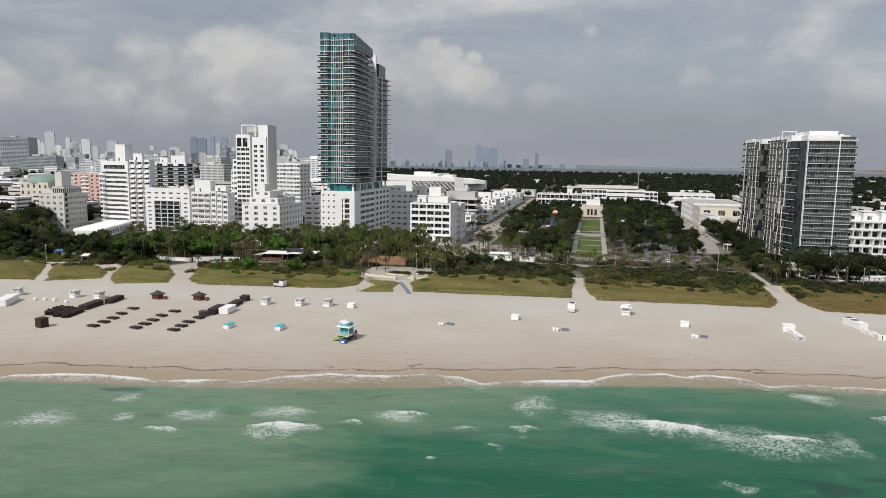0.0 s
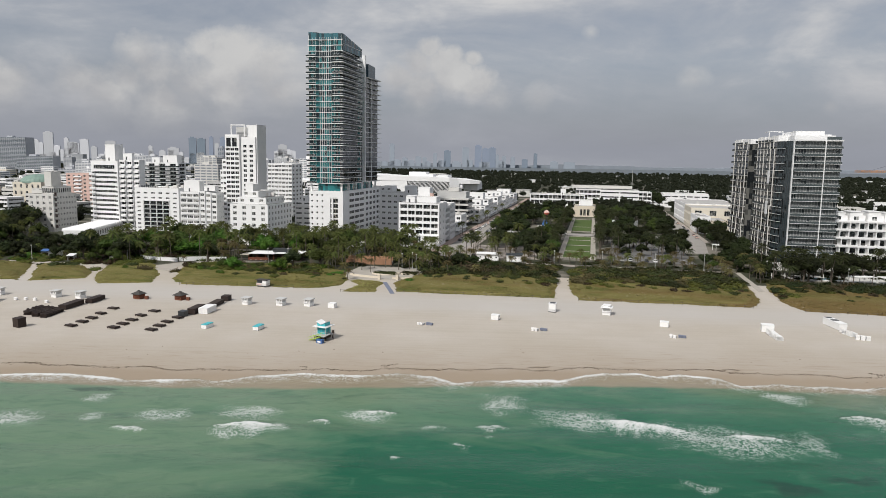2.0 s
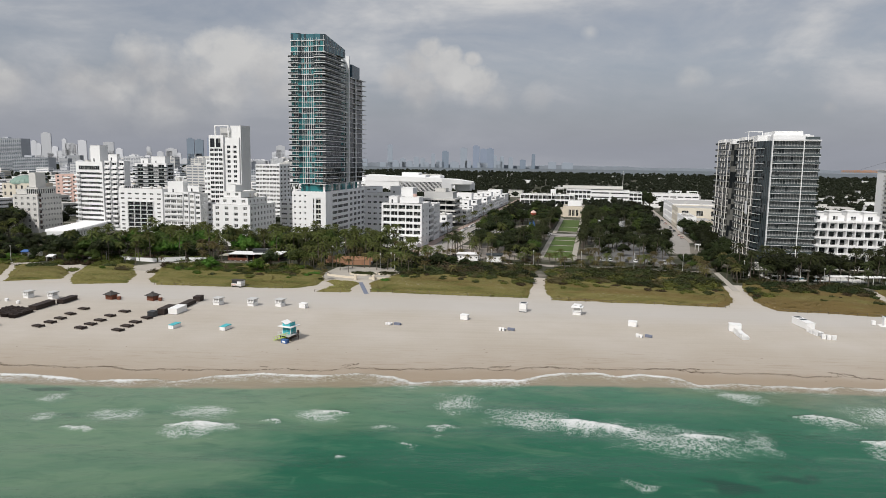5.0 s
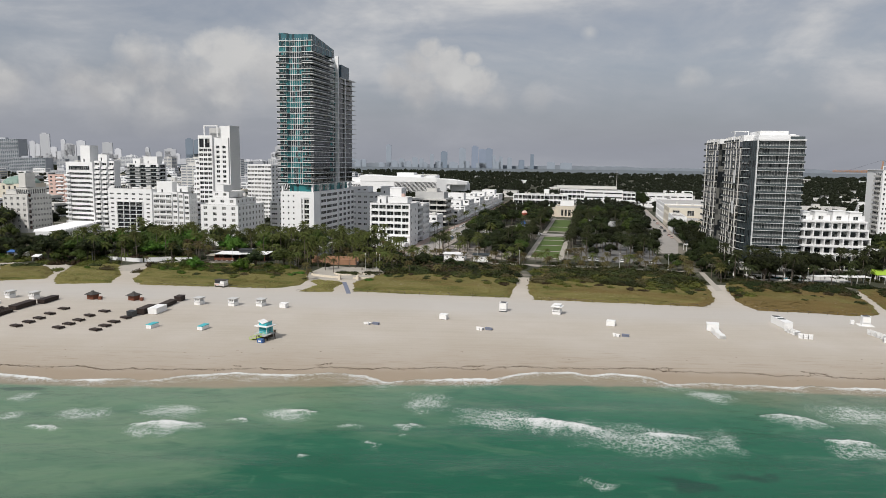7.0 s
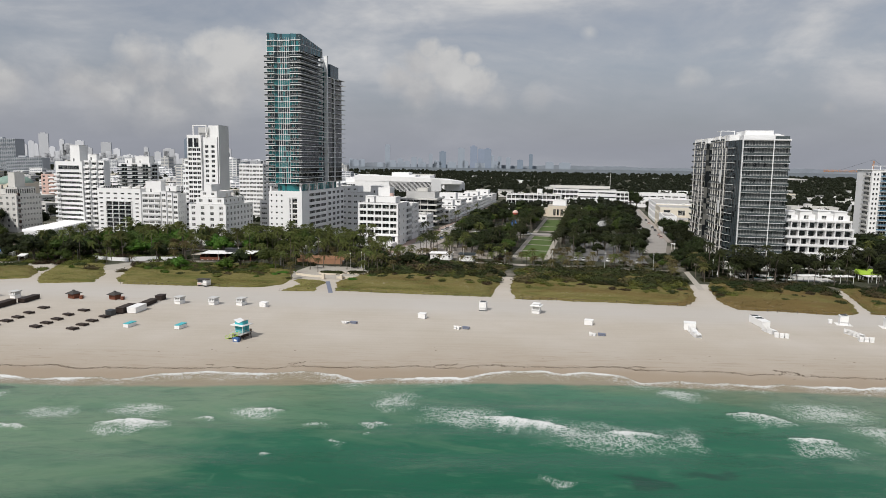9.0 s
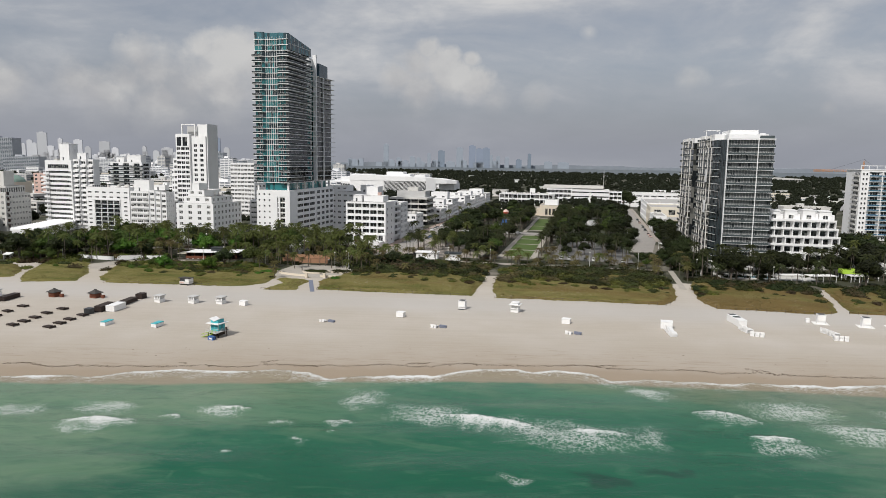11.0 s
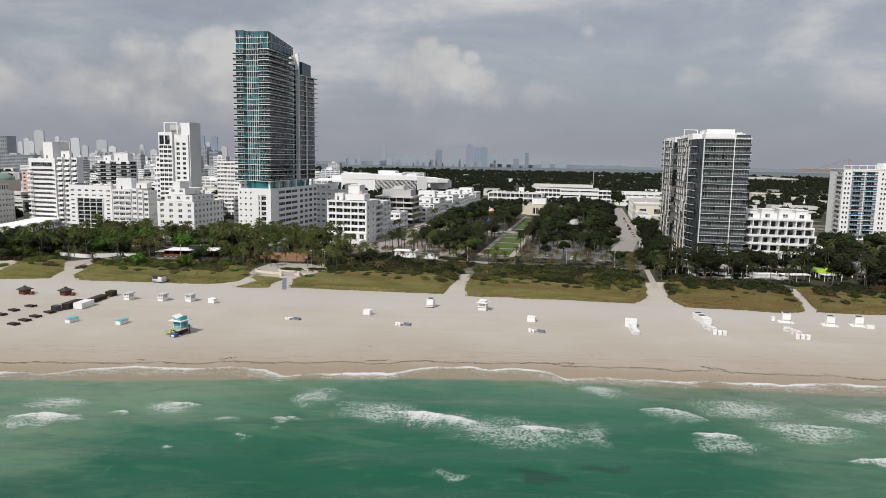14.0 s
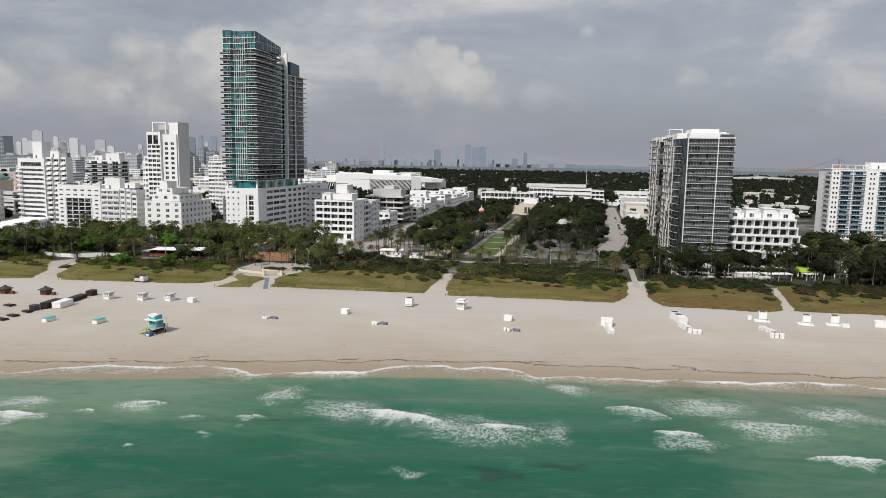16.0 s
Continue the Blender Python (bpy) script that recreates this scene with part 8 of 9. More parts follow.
def white_kiosk(x, y, turn=-10, roof="grey", w=2.4, apron=False):
    t = thing("beach_kiosk", on_sand(x, y, turn), "small white beach kiosk with open hatch and flat roof", "kiosk", "white beach kiosks")
    h = w / 2
    part("base", MB().box(-h, h, -h, h, 0.05, 1.25), M["white"], t)
    for dx in (-h + 0.1, h - 0.1):
        for dy in (-h + 0.1, h - 0.1):
            part("post", MB().box(dx - 0.1, dx + 0.1, dy - 0.1, dy + 0.1, 1.25, 2.3), M["white"], t)
    part("interior", MB().box(-h + 0.25, h - 0.25, -h + 0.3, h - 0.25, 1.25, 2.3), M["grey"], t)
    part("mullion", MB().box(-0.08, 0.08, -h + 0.1, -h + 0.28, 1.25, 2.3), M["white"], t)
    part("roof", MB().prism([(-h - 0.25, -h - 0.3), (h + 0.25, -h - 0.3), (h + 0.25, h + 0.25), (-h - 0.25, h + 0.25)], 2.302, 0, top=[2.45, 2.45, 2.6, 2.6]), M[roof], t)
    part("counter", MB().box(-h, h, -h - 0.3, -h - 0.01, 1.2, 1.28), M["white"], t)
    if apron:
        part("apron", MB().box(-h - 1.3, h + 1.3, -h - 0.9, h + 0.9, 0.0, 0.12), M["canvas"], t)


lifeguard_tower()
wooden_hut(-145.8, 208.3)
wooden_hut(-131.3, 210.6)
for i, (bx, by) in enumerate(((-140.0, 169.4), (-140.3, 174.3), (-140.9, 179.0), (-142.3, 184.8), (-143.4, 192.0), (-127.0, 170.9), (-127.3, 175.3), (-127.9, 180.1), (-129.0, 186.0), (-128.6, 192.2), (-115.2, 171.5), (-115.8, 176.2), (-116.5, 181.0), (-116.6, 186.6))):
    day_bed(bx, by, (-14, -10, -12, -18, -9)[i % 5])
crate(-153.4, 165.0, 2.6, 2.4, 2.6, -16, "wood", "tall dark brown wooden crate on the sand")
lounger_stack(-162.6, 177.2, 9.0, 8, 7, True)
lounger_stack(-158.6, 176.0, 10.0, 8, 8, True)
lounger_stack(-155.2, 175.6, 9.0, 8, 7, True)
crate(-158.2, 191.0, 2.6, 9.4, 1.4, 6, "wood", "long dark brown covered pile of beach chairs")
crate(-157.0, 200.6, 2.4, 7.6, 1.3, 6, "wood", "long dark brown covered pile of beach chairs")
crate(-116.6, 189.4, 2.2, 2.0, 1.6, -8, "steel", "dark covered crate beside a pile of chairs")
crate(-115.6, 195.2, 2.4, 7.0, 1.8, 4, "wood", "long dark brown covered pile of beach chairs")
crate(-112.4, 196.4, 3.0, 6.2, 1.8, 4, "white", "large white chest with plain lid")
crate(-115.2, 206.0, 2.4, 8.0, 1.2, 6, "wood", "long dark brown covered pile of beach chairs")
crate(-115.6, 213.6, 2.4, 3.0, 1.7, 4, "wood", "dark brown wooden crate on the sand")
for kx, ky in ((-174.0, 202.4), (-164.9, 203.2), (-106.1, 210.3), (-94.4, 212.0), (-85.2, 213.8)):
    white_kiosk(kx, ky)
for kx, ky in ((107.9, 239.3), (120.4, 238.4), (129.0, 240.1)):
    closed_kiosk(kx, ky)
closed_kiosk(-5.0, 228.3, False)
tiered_kiosk(12.6, 229.2)
crate(-188.0, 188.0, 3.4, 11.0, 2.0, 24, "white", "long white chest for beach chairs")
white_kiosk(-195.5, 200.5, 10)
for cx, cy in ((-183.1, 194.5), (-179.8, 195.2), (-176.3, 195.4), (-170.0, 193.5)):
    crate(cx, cy, 0.9, 0.8, 0.8, 10, "white", "small white box on the sand", group="small white boxes")
for cx, cy in ((-101.8, 178.6), (-86.7, 180.8)):
    crate(cx, cy, 1.7, 3.4, 1.15, -4, "white", "white beach chest with a turquoise lid", "teal")
for cx, cy, cw in ((-76.7, 213.4, 2.4), (-21.8, 212.0, 2.4), (29.6, 217.4, 2.5)):
    crate(cx, cy, cw, 1.8, 1.5, -10, "white", "plain white chest on the sand")
crate(59.4, 219.6, 3.4, 2.6, 2.1, -4, "white", "white chest beside stacked loungers")
lounger_stack(60.4, 209.0, 8.5, 6, 6, False)
crate(81.6, 231.6, 2.6, 9.0, 2.0, 12, "white", "long white chest with dark hatches on its lid")
hatch = thing("lid_hatch", on_sand(81.6, 231.6, 12), "pair of dark hatches on a white chest", "hatch")
for hy in (-0.6, 2.8):
    part("hatch", MB().box(-1.0, 1.0, hy, hy + 1.6, 2.15, 2.26), M["steel"], hatch)
lounger_stack(83.2, 219.5, 5.5, 18, 4, False)
lounger_stack(86.4, 216.6, 4.0, 80, 3, False)
lounger_stack(107.2, 221.4, 6.5, 20, 5, False)
lounger_stack(109.0, 218.0, 4.0, 85, 3, False)
crate(143.6, 240.6, 6.0, 2.2, 1.8, -4, "white", "long white chest with plain lid")
for lx, ly in ((-41.7, 199.0), (-7.6, 201.8), (31.8, 204.6)):
    lounger_stack(lx, ly, 2.0, 80, 2, False, 2, group="small piles of loungers")
    crate(lx + 1.6, ly + 0.4, 0.95, 2.0, 0.55, 80, "mat", "small blue-grey box beside loungers", group="small blue boxes")
crate(104.2, 239.6, 1.0, 1.0, 1.2, 0, "white", "small white box on the sand", group="small white boxes")
crate(131.4, 237.2, 2.0, 1.2, 0.9, 0, "white", "low white box beside a kiosk", group="small white boxes")


def snack_cart():
    t = thing("snack_cart", on_sand(-115.7, 241.2, -8), "pale snack cart with a dark roof beside the dune", "cart")
    part("body", MB().box(-2.2, 2.2, -1.3, 1.3, 0.5, 1.5), M["pale"], t)
    part("hatch", MB().box(-2.0, 0.4, -1.2, 1.2, 1.502, 2.6), M["steel"], t)
    part("panel", MB().box(0.42, 2.2, -1.3, 1.3, 1.502, 2.6), M["white"], t)
    part("stripe", MB().box(-2.1, -0.2, -1.34, -1.303, 0.7, 1.3), M["pink"], t)
    part("roof", MB().box(-2.5, 2.4, -1.6, 1.5, 2.602, 2.8), M["shingle"], t)
    for x in (-1.5, 1.5):
        part("wheel", MB().box(x - 0.35, x + 0.35, -1.2, -0.95, 0.0, 0.5), M["steel"], t)


snack_cart()
mat_ob = thing("beach_mat", pose(0, 0, 0), "blue-grey access mat laid over the sand path", "mat")
for i in range(5):      # one length of matting after another, each on the sand below it
    (ax, ay), (bx, by) = [(-64.4 - 1.9 * k, 242.2 + 4.2 * k) for k in (i, i + 0.985)]
    za, zb = ground_z(ax, ay) + 0.05, ground_z(bx, by) + 0.05
    part("mat", MB().prism([(ax - 0.75, ay - 0.34), (ax + 0.75, ay + 0.34), (bx + 0.75, by + 0.34), (bx - 0.75, by - 0.34)], 1.2, 0, top=[za, za, zb, zb]), M["mat"], mat_ob)


def wrack_line():
    """The thin dark line of seaweed at the reach of the last tide."""
    rnd = random.Random(61)
    mb = MB()
    for layer in range(2):
        x = -215.0
        while x < 215:
            x += rnd.uniform(0.1, 0.45)
            wob = 0.8 * abs(math.sin(x / 7.1 + layer)) + 0.35 * math.sin(x / 2.3) + 1.2 * noise.noise(Vector((x * 0.09, layer * 7, 0))) + 0.8 * noise.noise(Vector((x * 0.45, layer, 0)))
            thick = noise.noise(Vector((x * 0.11, 3 + layer * 5, 0)))
            if thick < (-0.9 if layer == 0 else 0.3) or rnd.random() < 0.08:
                continue
            y = shore(x) + 8.0 + wob + (1.9 if layer else 0)
            for _ in range(2 + int(rnd.random() < 0.5 + thick)):
                px, py = x + rnd.uniform(-0.3, 0.3), y + rnd.gauss(0, 0.3)
                z = ground_z(px, py) + 0.01
                a, l, w = rnd.uniform(-0.9, 1.2), rnd.uniform(0.05, 0.22), rnd.uniform(0.02, 0.065)
                c, s = math.cos(a), math.sin(a)
                mb.prism([(px - c * l + s * w, py - s * l - c * w), (px + c * l + s * w, py + s * l - c * w), (px + c * l * 0.8 - s * w, py + s * l * 0.8 + c * w), (px - c * l * 0.8 - s * w, py - s * l * 0.8 + c * w)], z - 0.05, z + rnd.uniform(0.02, 0.07))
    for _ in range(60):      # loose scraps further up the sand
        px = rnd.uniform(-200, 200)
        py = shore(px) + rnd.uniform(3, 26)
        z, l = ground_z(px, py), rnd.uniform(0.06, 0.3)
        mb.prism([(px - l, py - 0.05), (px + l, py + l * 0.16 - 0.05), (px + l * 0.9, py + l * 0.16 + 0.06), (px - l * 0.9, py + 0.06)], z - 0.05, z + 0.03)
    solo("seaweed_line", mb, M["weed"], "thin dark line of dry seaweed along the tide mark", "seaweed", kind="stuff")


wrack_line()

# ---- behind the dunes ----


def restaurant():
    b = thing("beach_restaurant", pose(-152.4, 299.0, 2.0, 0, 0, 10), "open dark wooden restaurant with flat pale roofs", "building")
    part("floor", MB().box(-0.6, 25.2, -1.2, 9.4, 0, 0.3), M["wood"], b)
    for x in steps(0, 24.5, 4):
        for y in (0, 8):
            part("post", MB().box(x - 0.13, x + 0.13, y - 0.13, y + 0.13, 0.3, 3.3), M["hut"], b)
    part("screen", MB().box(0.2, 24.4, 6.5, 7.8, 0.3, 3.2), M["wood"], b, "dark wooden back wall")
    part("screen", MB().box(0.2, 9.4, -0.45, -0.2, 0.3, 1.5), M["hut"], b, "red-brown wooden front screen")
    part("screen", MB().box(-0.5, -0.2, 0.2, 6.4, 0.3, 2.6), M["hut"], b, "red-brown wooden side screen")
    part("counter", MB().box(3, 20, 1.4, 2.0, 0.3, 1.4), M["wood"], b)
    for x0, x1, y0, z in ((0.4, 13.0, -1.2, 3.3), (13.02, 25.6, -1.6, 3.55)):
        part("roof", MB().box(x0, x1, y0, 9.4, z, z + 0.22), M["stucco"], b, "pale flat roof")
    part("awning", MB().prism([(-4.0, -1.2), (0.38, -1.2), (0.38, 5), (-4.0, 5)], 2.6, 0, top=[2.7, 3.3, 3.3, 2.7]), M["cream"], b, "cream canvas awning")
    part("plant", MB().box(11, 18.5, 2.6, 7, 3.85, 5.1).box(10.6, 18.9, 2.3, 7.3, 5.1, 5.3), M["steel"], b, "dark rooftop plant")
    rnd = random.Random(12)
    for i in range(9):
        x, y = 2.0 + 2.5 * i, -2.6 + rnd.uniform(-0.5, 0.3)
        t = thing("garden_table", pose(-152.4, 299.0, 2.0, 0, 0, 10) @ pose(x, y - 0.6, 0), "small pale garden table before the restaurant", "table", "garden tables")
        part("tabletop", MB().cyl(0, 0, 0.72, 0.76, 0.5, n=10), M["pale"], t)
        part("leg", MB().cyl(0, 0, 0.0, 0.72, 0.06, n=6), M["steel"], t)


def park_pavilion(x, y, w, label, roof):
    b = thing("park_pavilion", pose(x, y, 2.0, 0, 0, 4), label, "building")
    mb = MB().box(0, w, 0, 6, 0, 3.2)
    part("wall", mb, M["stucco"], b)
    part("roof", MB().box(-0.5, w + 0.5, -0.7, 6.5, 3.202, 3.5), M[roof], b)
    for i in range(int(w / 2.6)):
        ring = MB()
        ring.cyl(0, 0, 0, 0.08, 0.42, n=12)
        part("porthole", ring, M["glass"], b, m=pose(1.6 + 2.6 * i, -0.002, 1.8, 90))


def plaza_hall():
    b = thing("plaza_wall", pose(-104.6, 302.6, 2.0, 0, 0, 10), "long orange brick terrace wall behind the plaza palms", "wall")
    part("terrace_wall", MB().box(0, 21.2, 0, 0.5, 0, 2.3).box(-0.15, 21.35, -0.1, 0.6, 2.3, 2.45), M["orangebrick"], b, "orange brick terrace wall")
    part("terrace", MB().box(0, 21.2, 0.502, 5.9, 0, 1.2), M["paving"], b)
    part("arcade", MB().box(0, 21.2, 5.0, 5.9, 1.202, 3.2), M["orangebrick"], b)
    for i in range(6):
        part("pier", MB().box(0.2 + 4.1 * i, 0.7 + 4.1 * i, -0.25, -0.102, 0, 2.5), M["orangebrick"], b)
    h = thing("garden_hall", pose(-113.2, 324.4, 2.0, 0, 0, 2), "low white garden hall with a sloping roof edge", "building")
    part("wall", MB().prism([(0, 0), (4.6, 0), (4.6, 20), (0, 20)], 0, 0, top=[3.6, 3.6, 5.2, 5.2]), M["stucco"], h)
    part("roof", MB().prism([(-0.3, -0.3), (4.9, -0.3), (4.9, 20.3), (-0.3, 20.3)], 3.3, 0, top=[3.85, 3.85, 5.5, 5.5]), M["pale"], h)
    part("door", MB().box(1.5, 2.6, -0.06, -0.003, 0, 2.1), M["steel"], h)


def garden_front():
    """The paved walk, low walls and tents before the hotel gardens."""
    walk_mb = MB().prism([(-182.5, 262.0), (-168.0, 261.0), (-172.5, 272.0), (-165.0, 281.5), (-150.5, 285.5), (-149.5, 294.0), (-168.0, 291.5), (-177.5, 283.0), (-183.0, 273.0)], GZ - 0.3, GZ + 0.07)
    solo("garden_walk", walk_mb, M["lawnpath"], "pale paved walk from the beach into the hotel gardens", "path", kind="structure")
    for x0, y0, x1, y1, h in ((-203.5, 288.5, -190.5, 285.0, 1.5), (-190.0, 285.0, -181.0, 284.6, 1.7), (-180.5, 285.2, -170.5, 292.4, 2.0), (-169.5, 292.8, -162.0, 295.2, 1.6)):
        l, a = math.hypot(x1 - x0, y1 - y0), math.degrees(math.atan2(y1 - y0, x1 - x0))
        t = thing("garden_wall", pose(x0, y0, 2.0, 0, 0, a), "low white garden wall with a coping behind the walk", "wall", "garden walls")
        part("wall", MB().box(0, l, 0, 0.25, -0.2, h), M["stucco"], t)
        part("coping", MB().box(-0.08, l + 0.08, -0.08, 0.33, h, h + 0.1), M["pale"], t)
    for x, y, w, mat in ((-252.5, 281.5, 3.4, "blue"), (-248.6, 282.8, 3.2, "blue"), (-245.2, 281.4, 3.0, "white"), (-229.8, 272.2, 3.0, "white")):
        t = thing("garden_cabana", pose(x, y, 2.0, 0, 0, 12), ("blue" if mat == "blue" else "white") + " canvas cabana in the hotel garden", "tent", "garden cabanas")
        part("roof", MB().prism([(-0.2, -0.2), (w + 0.2, -0.2), (w + 0.2, 3.0), (-0.2, 3.0)], 2.1, 0, top=[2.3, 2.3, 3.0, 3.0]), M[mat], t)
        part("wall", MB().box(0, w, 2.7, 2.78, 0, 2.1).box(0, 0.08, 0.2, 2.7, 0, 2.1).box(w - 0.08, w, 0.2, 2.7, 0, 2.1), M["canvas"], t)
    for x, y in ((-212.8, 280.4), (-148.2, 277.6), (-121.6, 285.4)):
        t = thing("garden_plinth", pose(x, y, ground_z(x, y), 0, 0, 10), "low pale stone plinth beside the dune planting", "plinth", "garden plinths")
        part("block", MB().box(-0.9, 0.9, -0.4, 0.4, -0.3, 1.3), M["coral"], t)
        part("cap", MB().box(-1.0, 1.0, -0.5, 0.5, 1.3, 1.42), M["pale"], t)


M["orangebrick"] = material("orange_brick", (0.36, 0.2, 0.12), 0.9, spread=0.25, grain=3.0, stain=0.3, bump=0.25)


def hedge_bed(x, y, a, b, seed):
    """An oval bed in a low pale wall, filled with clipped hedge."""
    t = thing("hedge_bed", pose(x, y, GZ + 0.04, 0, 0, 8), "oval plaza bed with a low pale wall and clipped green hedge", "planter", "plaza beds")
    ring = MB()
    for i in range(28):
        u, v = 2 * math.pi * i / 28, 2 * math.pi * (i + 1) / 28
        ring.prism([(a * math.cos(u), b * math.sin(u)), (a * math.cos(v), b * math.sin(v)), ((a - 0.4) * math.cos(v), (b - 0.4) * math.sin(v)), ((a - 0.4) * math.cos(u), (b - 0.4) * math.sin(u))], 0, 0.55)
    part("wall", ring, M["coral"], t)
    rnd = random.Random(seed)
    heap = []
    for i in range(34):
        u, r = 2 * math.pi * i / 34, rnd.uniform(0.3, 0.78)
        heap.append(np.array(pose(a * r * math.cos(u), b * r * math.sin(u), 0.1, 0, 0, rnd.uniform(0, 360)) @ Matrix.Scale(rnd.uniform(1.2, 1.7), 4)))
    part("hedge", merged(BUSHES[0], heap), M["shrub"], t)


def plaza_walls():
    hedge_bed(-78.8, 281.0, 6.0, 3.6, 1)
    hedge_bed(-68.4, 284.0, 4.6, 3.2, 2)
    for r, a0, a1 in ((15.5, 215, 262), (15.5, 278, 330)):
        mb = MB()
        n = int((a1 - a0) / 6)
        for i in range(n):
            u, v = radians(a0 + (a1 - a0) * i / n), radians(a0 + (a1 - a0) * (i + 1) / n)
            mb.prism([(1.35 * r * math.cos(u), 0.68 * r * math.sin(u)), (1.35 * r * math.cos(v), 0.68 * r * math.sin(v)), (1.35 * (r - 0.5) * math.cos(v), 0.68 * (r - 0.5) * math.sin(v)), (1.35 * (r - 0.5) * math.cos(u), 0.68 * (r - 0.5) * math.sin(u))], 0, 0.9)
        solo("planter_wall", mb, M["coral"], "low curved pale stone wall round the plaza", "wall", pose(-75.5, 280.0, GZ), "planter walls")
    for x, y in ((-77.6, 267.6), (-70.2, 268.6)):
        solo("gate_pillar", MB().box(-0.5, 0.5, -0.5, 0.5, 0, 2.0).box(-0.6, 0.6, -0.6, 0.6, 2.0, 2.2), M["coral"], "square stone pillar at the beach entrance", "pillar", pose(x, y, ground_z(x, y) - 0.1), "gate pillars")


def street_lamp(x, y, h=7.0):
    t = thing("street_lamp", pose(x, y, ground_z(x, y) - 0.02), "slim pale lamp post with a round head", "lamp", "street lamps")
    part("post", MB().cyl(0, 0, 0, h, 0.1, 0.07, 8), M["grey"], t)
    part("base", MB().cyl(0, 0, 0, 0.6, 0.24, 0.2, 8), M["grey"], t)
    head = MB().cyl(0, 0, h, h + 0.25, 0.12, 0.32, 10).cyl(0, 0, h + 0.25, h + 0.6, 0.32, 0.12, 10)
    part("head", head, M["pale"], t)


restaurant()
park_pavilion(-48, 333.6, 10.5, "small white park pavilion with round windows", "stucco")
park_pavilion(-33.5, 334.2, 7.2, "small white kiosk with a pale blue canopy", "rail")
plaza_hall()
garden_front()
plaza_walls()
for lx, ly in ((-243, 266), (-200, 275), (-165, 283), (-137.9, 290), (-129.9, 294), (-110, 296), (-75, 293), (-71.5, 298), (-68.5, 293), (-50, 326), (-30, 326), (-10, 326), (12, 330), (36, 330), (58, 334), (82, 322), (110, 308), (-59.5, 420), (-59.5, 450), (-59.5, 500), (-59.5, 560), (58, 440), (58, 500), (58, 560), (58, 640)):
    street_lamp(lx, ly)


M["sculpt_red"] = material("coral_red_paint", (0.55, 0.13, 0.08), 0.5, spread=0.1, grain=2.0, stain=0.1, bump=0.03)
M["sculpt_pale"] = material("pale_pink_paint", (0.68, 0.48, 0.43), 0.5, spread=0.08, grain=2.0, stain=0.1, bump=0.03)


def park_sculpture():
    t = thing("park_sculpture", pose(-27.8, 523.3, GZ), "tall sculpture with blue base and coral red and pink top", "sculpture")
    part("plinth", MB().cyl(0, 0, 0, 0.4, 6.0, n=18), M["pale"], t)
    for x in (-1.6, 1.4):
        part("base", MB().tube([(x, 0, 0.4), (x * 0.9, 0.2, 2.6), (x * 0.6, 0, 4.8)], [1.0, 0.8, 0.5], 8), M["blue"], t)
    part("stem", MB().tube([(0, 0, 0.4), (0.3, 0, 5), (0.8, 0, 8.6)], [0.35, 0.28, 0.24], 8), M["steel"], t)
    part("top", MB().cyl(0.8, 0, 8.6, 9.6, 0.7, 1.9, 12).cyl(0.8, 0, 9.6, 10.6, 1.9, 2.2, 12), M["sculpt_red"], t)
    part("cap", MB().cyl(0.8, 0, 10.602, 11.7, 2.2, 1.7, 12).cyl(0.8, 0, 11.7, 12.4, 1.7, 0.6, 12), M["sculpt_pale"], t)


park_sculpture()


def park_shell():
    """The curved white wall on the park lawn and the white roof beside the street."""
    t = thing("curved_screen_wall", pose(30.5, 545.0, GZ), "curved white screen wall on the park lawn", "wall")
    mb = MB()
    for i in range(12):
        u, v = radians(205 + 11 * i), radians(205 + 11 * (i + 1))
        mb.prism([(11 * math.cos(u), 16 * math.sin(u)), (11 * math.cos(v), 16 * math.sin(v)), (10.6 * math.cos(v), 15.6 * math.sin(v)), (10.6 * math.cos(u), 15.6 * math.sin(u))], 0, 5.6)
    part("wall", mb, M["stucco"], t)
    c = thing("white_canopy", pose(75.6, 411.6, GZ, 0, 0, 18), "flat white canopy beside the street trees", "canopy")
    part("roof", MB().box(0, 8.6, 0, 5.0, 3.3, 3.6), M["canvas"], c)
    for x in (0.4, 8.2):
        for y in (0.4, 4.6):
            part("post", MB().box(x - 0.1, x + 0.1, y - 0.1, y + 0.1, 0, 3.3), M["white"], c)


park_shell()


def car(x, y, turn, mat):
    t = thing("parked_car", pose(x, y, GZ + 0.05, 0, 0, turn), CAR_TEXT[mat], "car", "parked cars")
    low = MB()
    prof = [(-2.2, 0.35), (-2.15, 0.78), (-1.3, 0.86), (1.5, 0.88), (2.15, 0.8), (2.2, 0.35)]
    for (xa, za), (xb, zb) in zip(prof, prof[1:]):
        low.face([(xa, -0.88, za), (xa, 0.88, za), (xb, 0.88, zb), (xb, -0.88, zb)])
    low.face([(a, -0.88, z) for a, z in prof][::-1])
    low.face([(a, 0.88, z) for a, z in prof])
    part("body", low, M[mat], t)
    cab = MB().prism([(-1.5, -0.8), (1.1, -0.8), (1.1, 0.8), (-1.5, 0.8)], 0.84, 1.4)
    cab.v = [(vx * (0.78 if vz > 1 else 1), vy * (0.86 if vz > 1 else 1), vz) for vx, vy, vz in cab.v]
    part("cabin_glass", cab, M["glass"], t)
    part("roof", MB().box(-1.1, 0.8, -0.66, 0.66, 1.402, 1.46), M[mat], t)
    for wx in (-1.35, 1.35):
        for wy in (-0.9, 0.72):
            part("wheel", WHEEL, (), t, m=pose(wx, wy + 0.18, 0.32, 90))


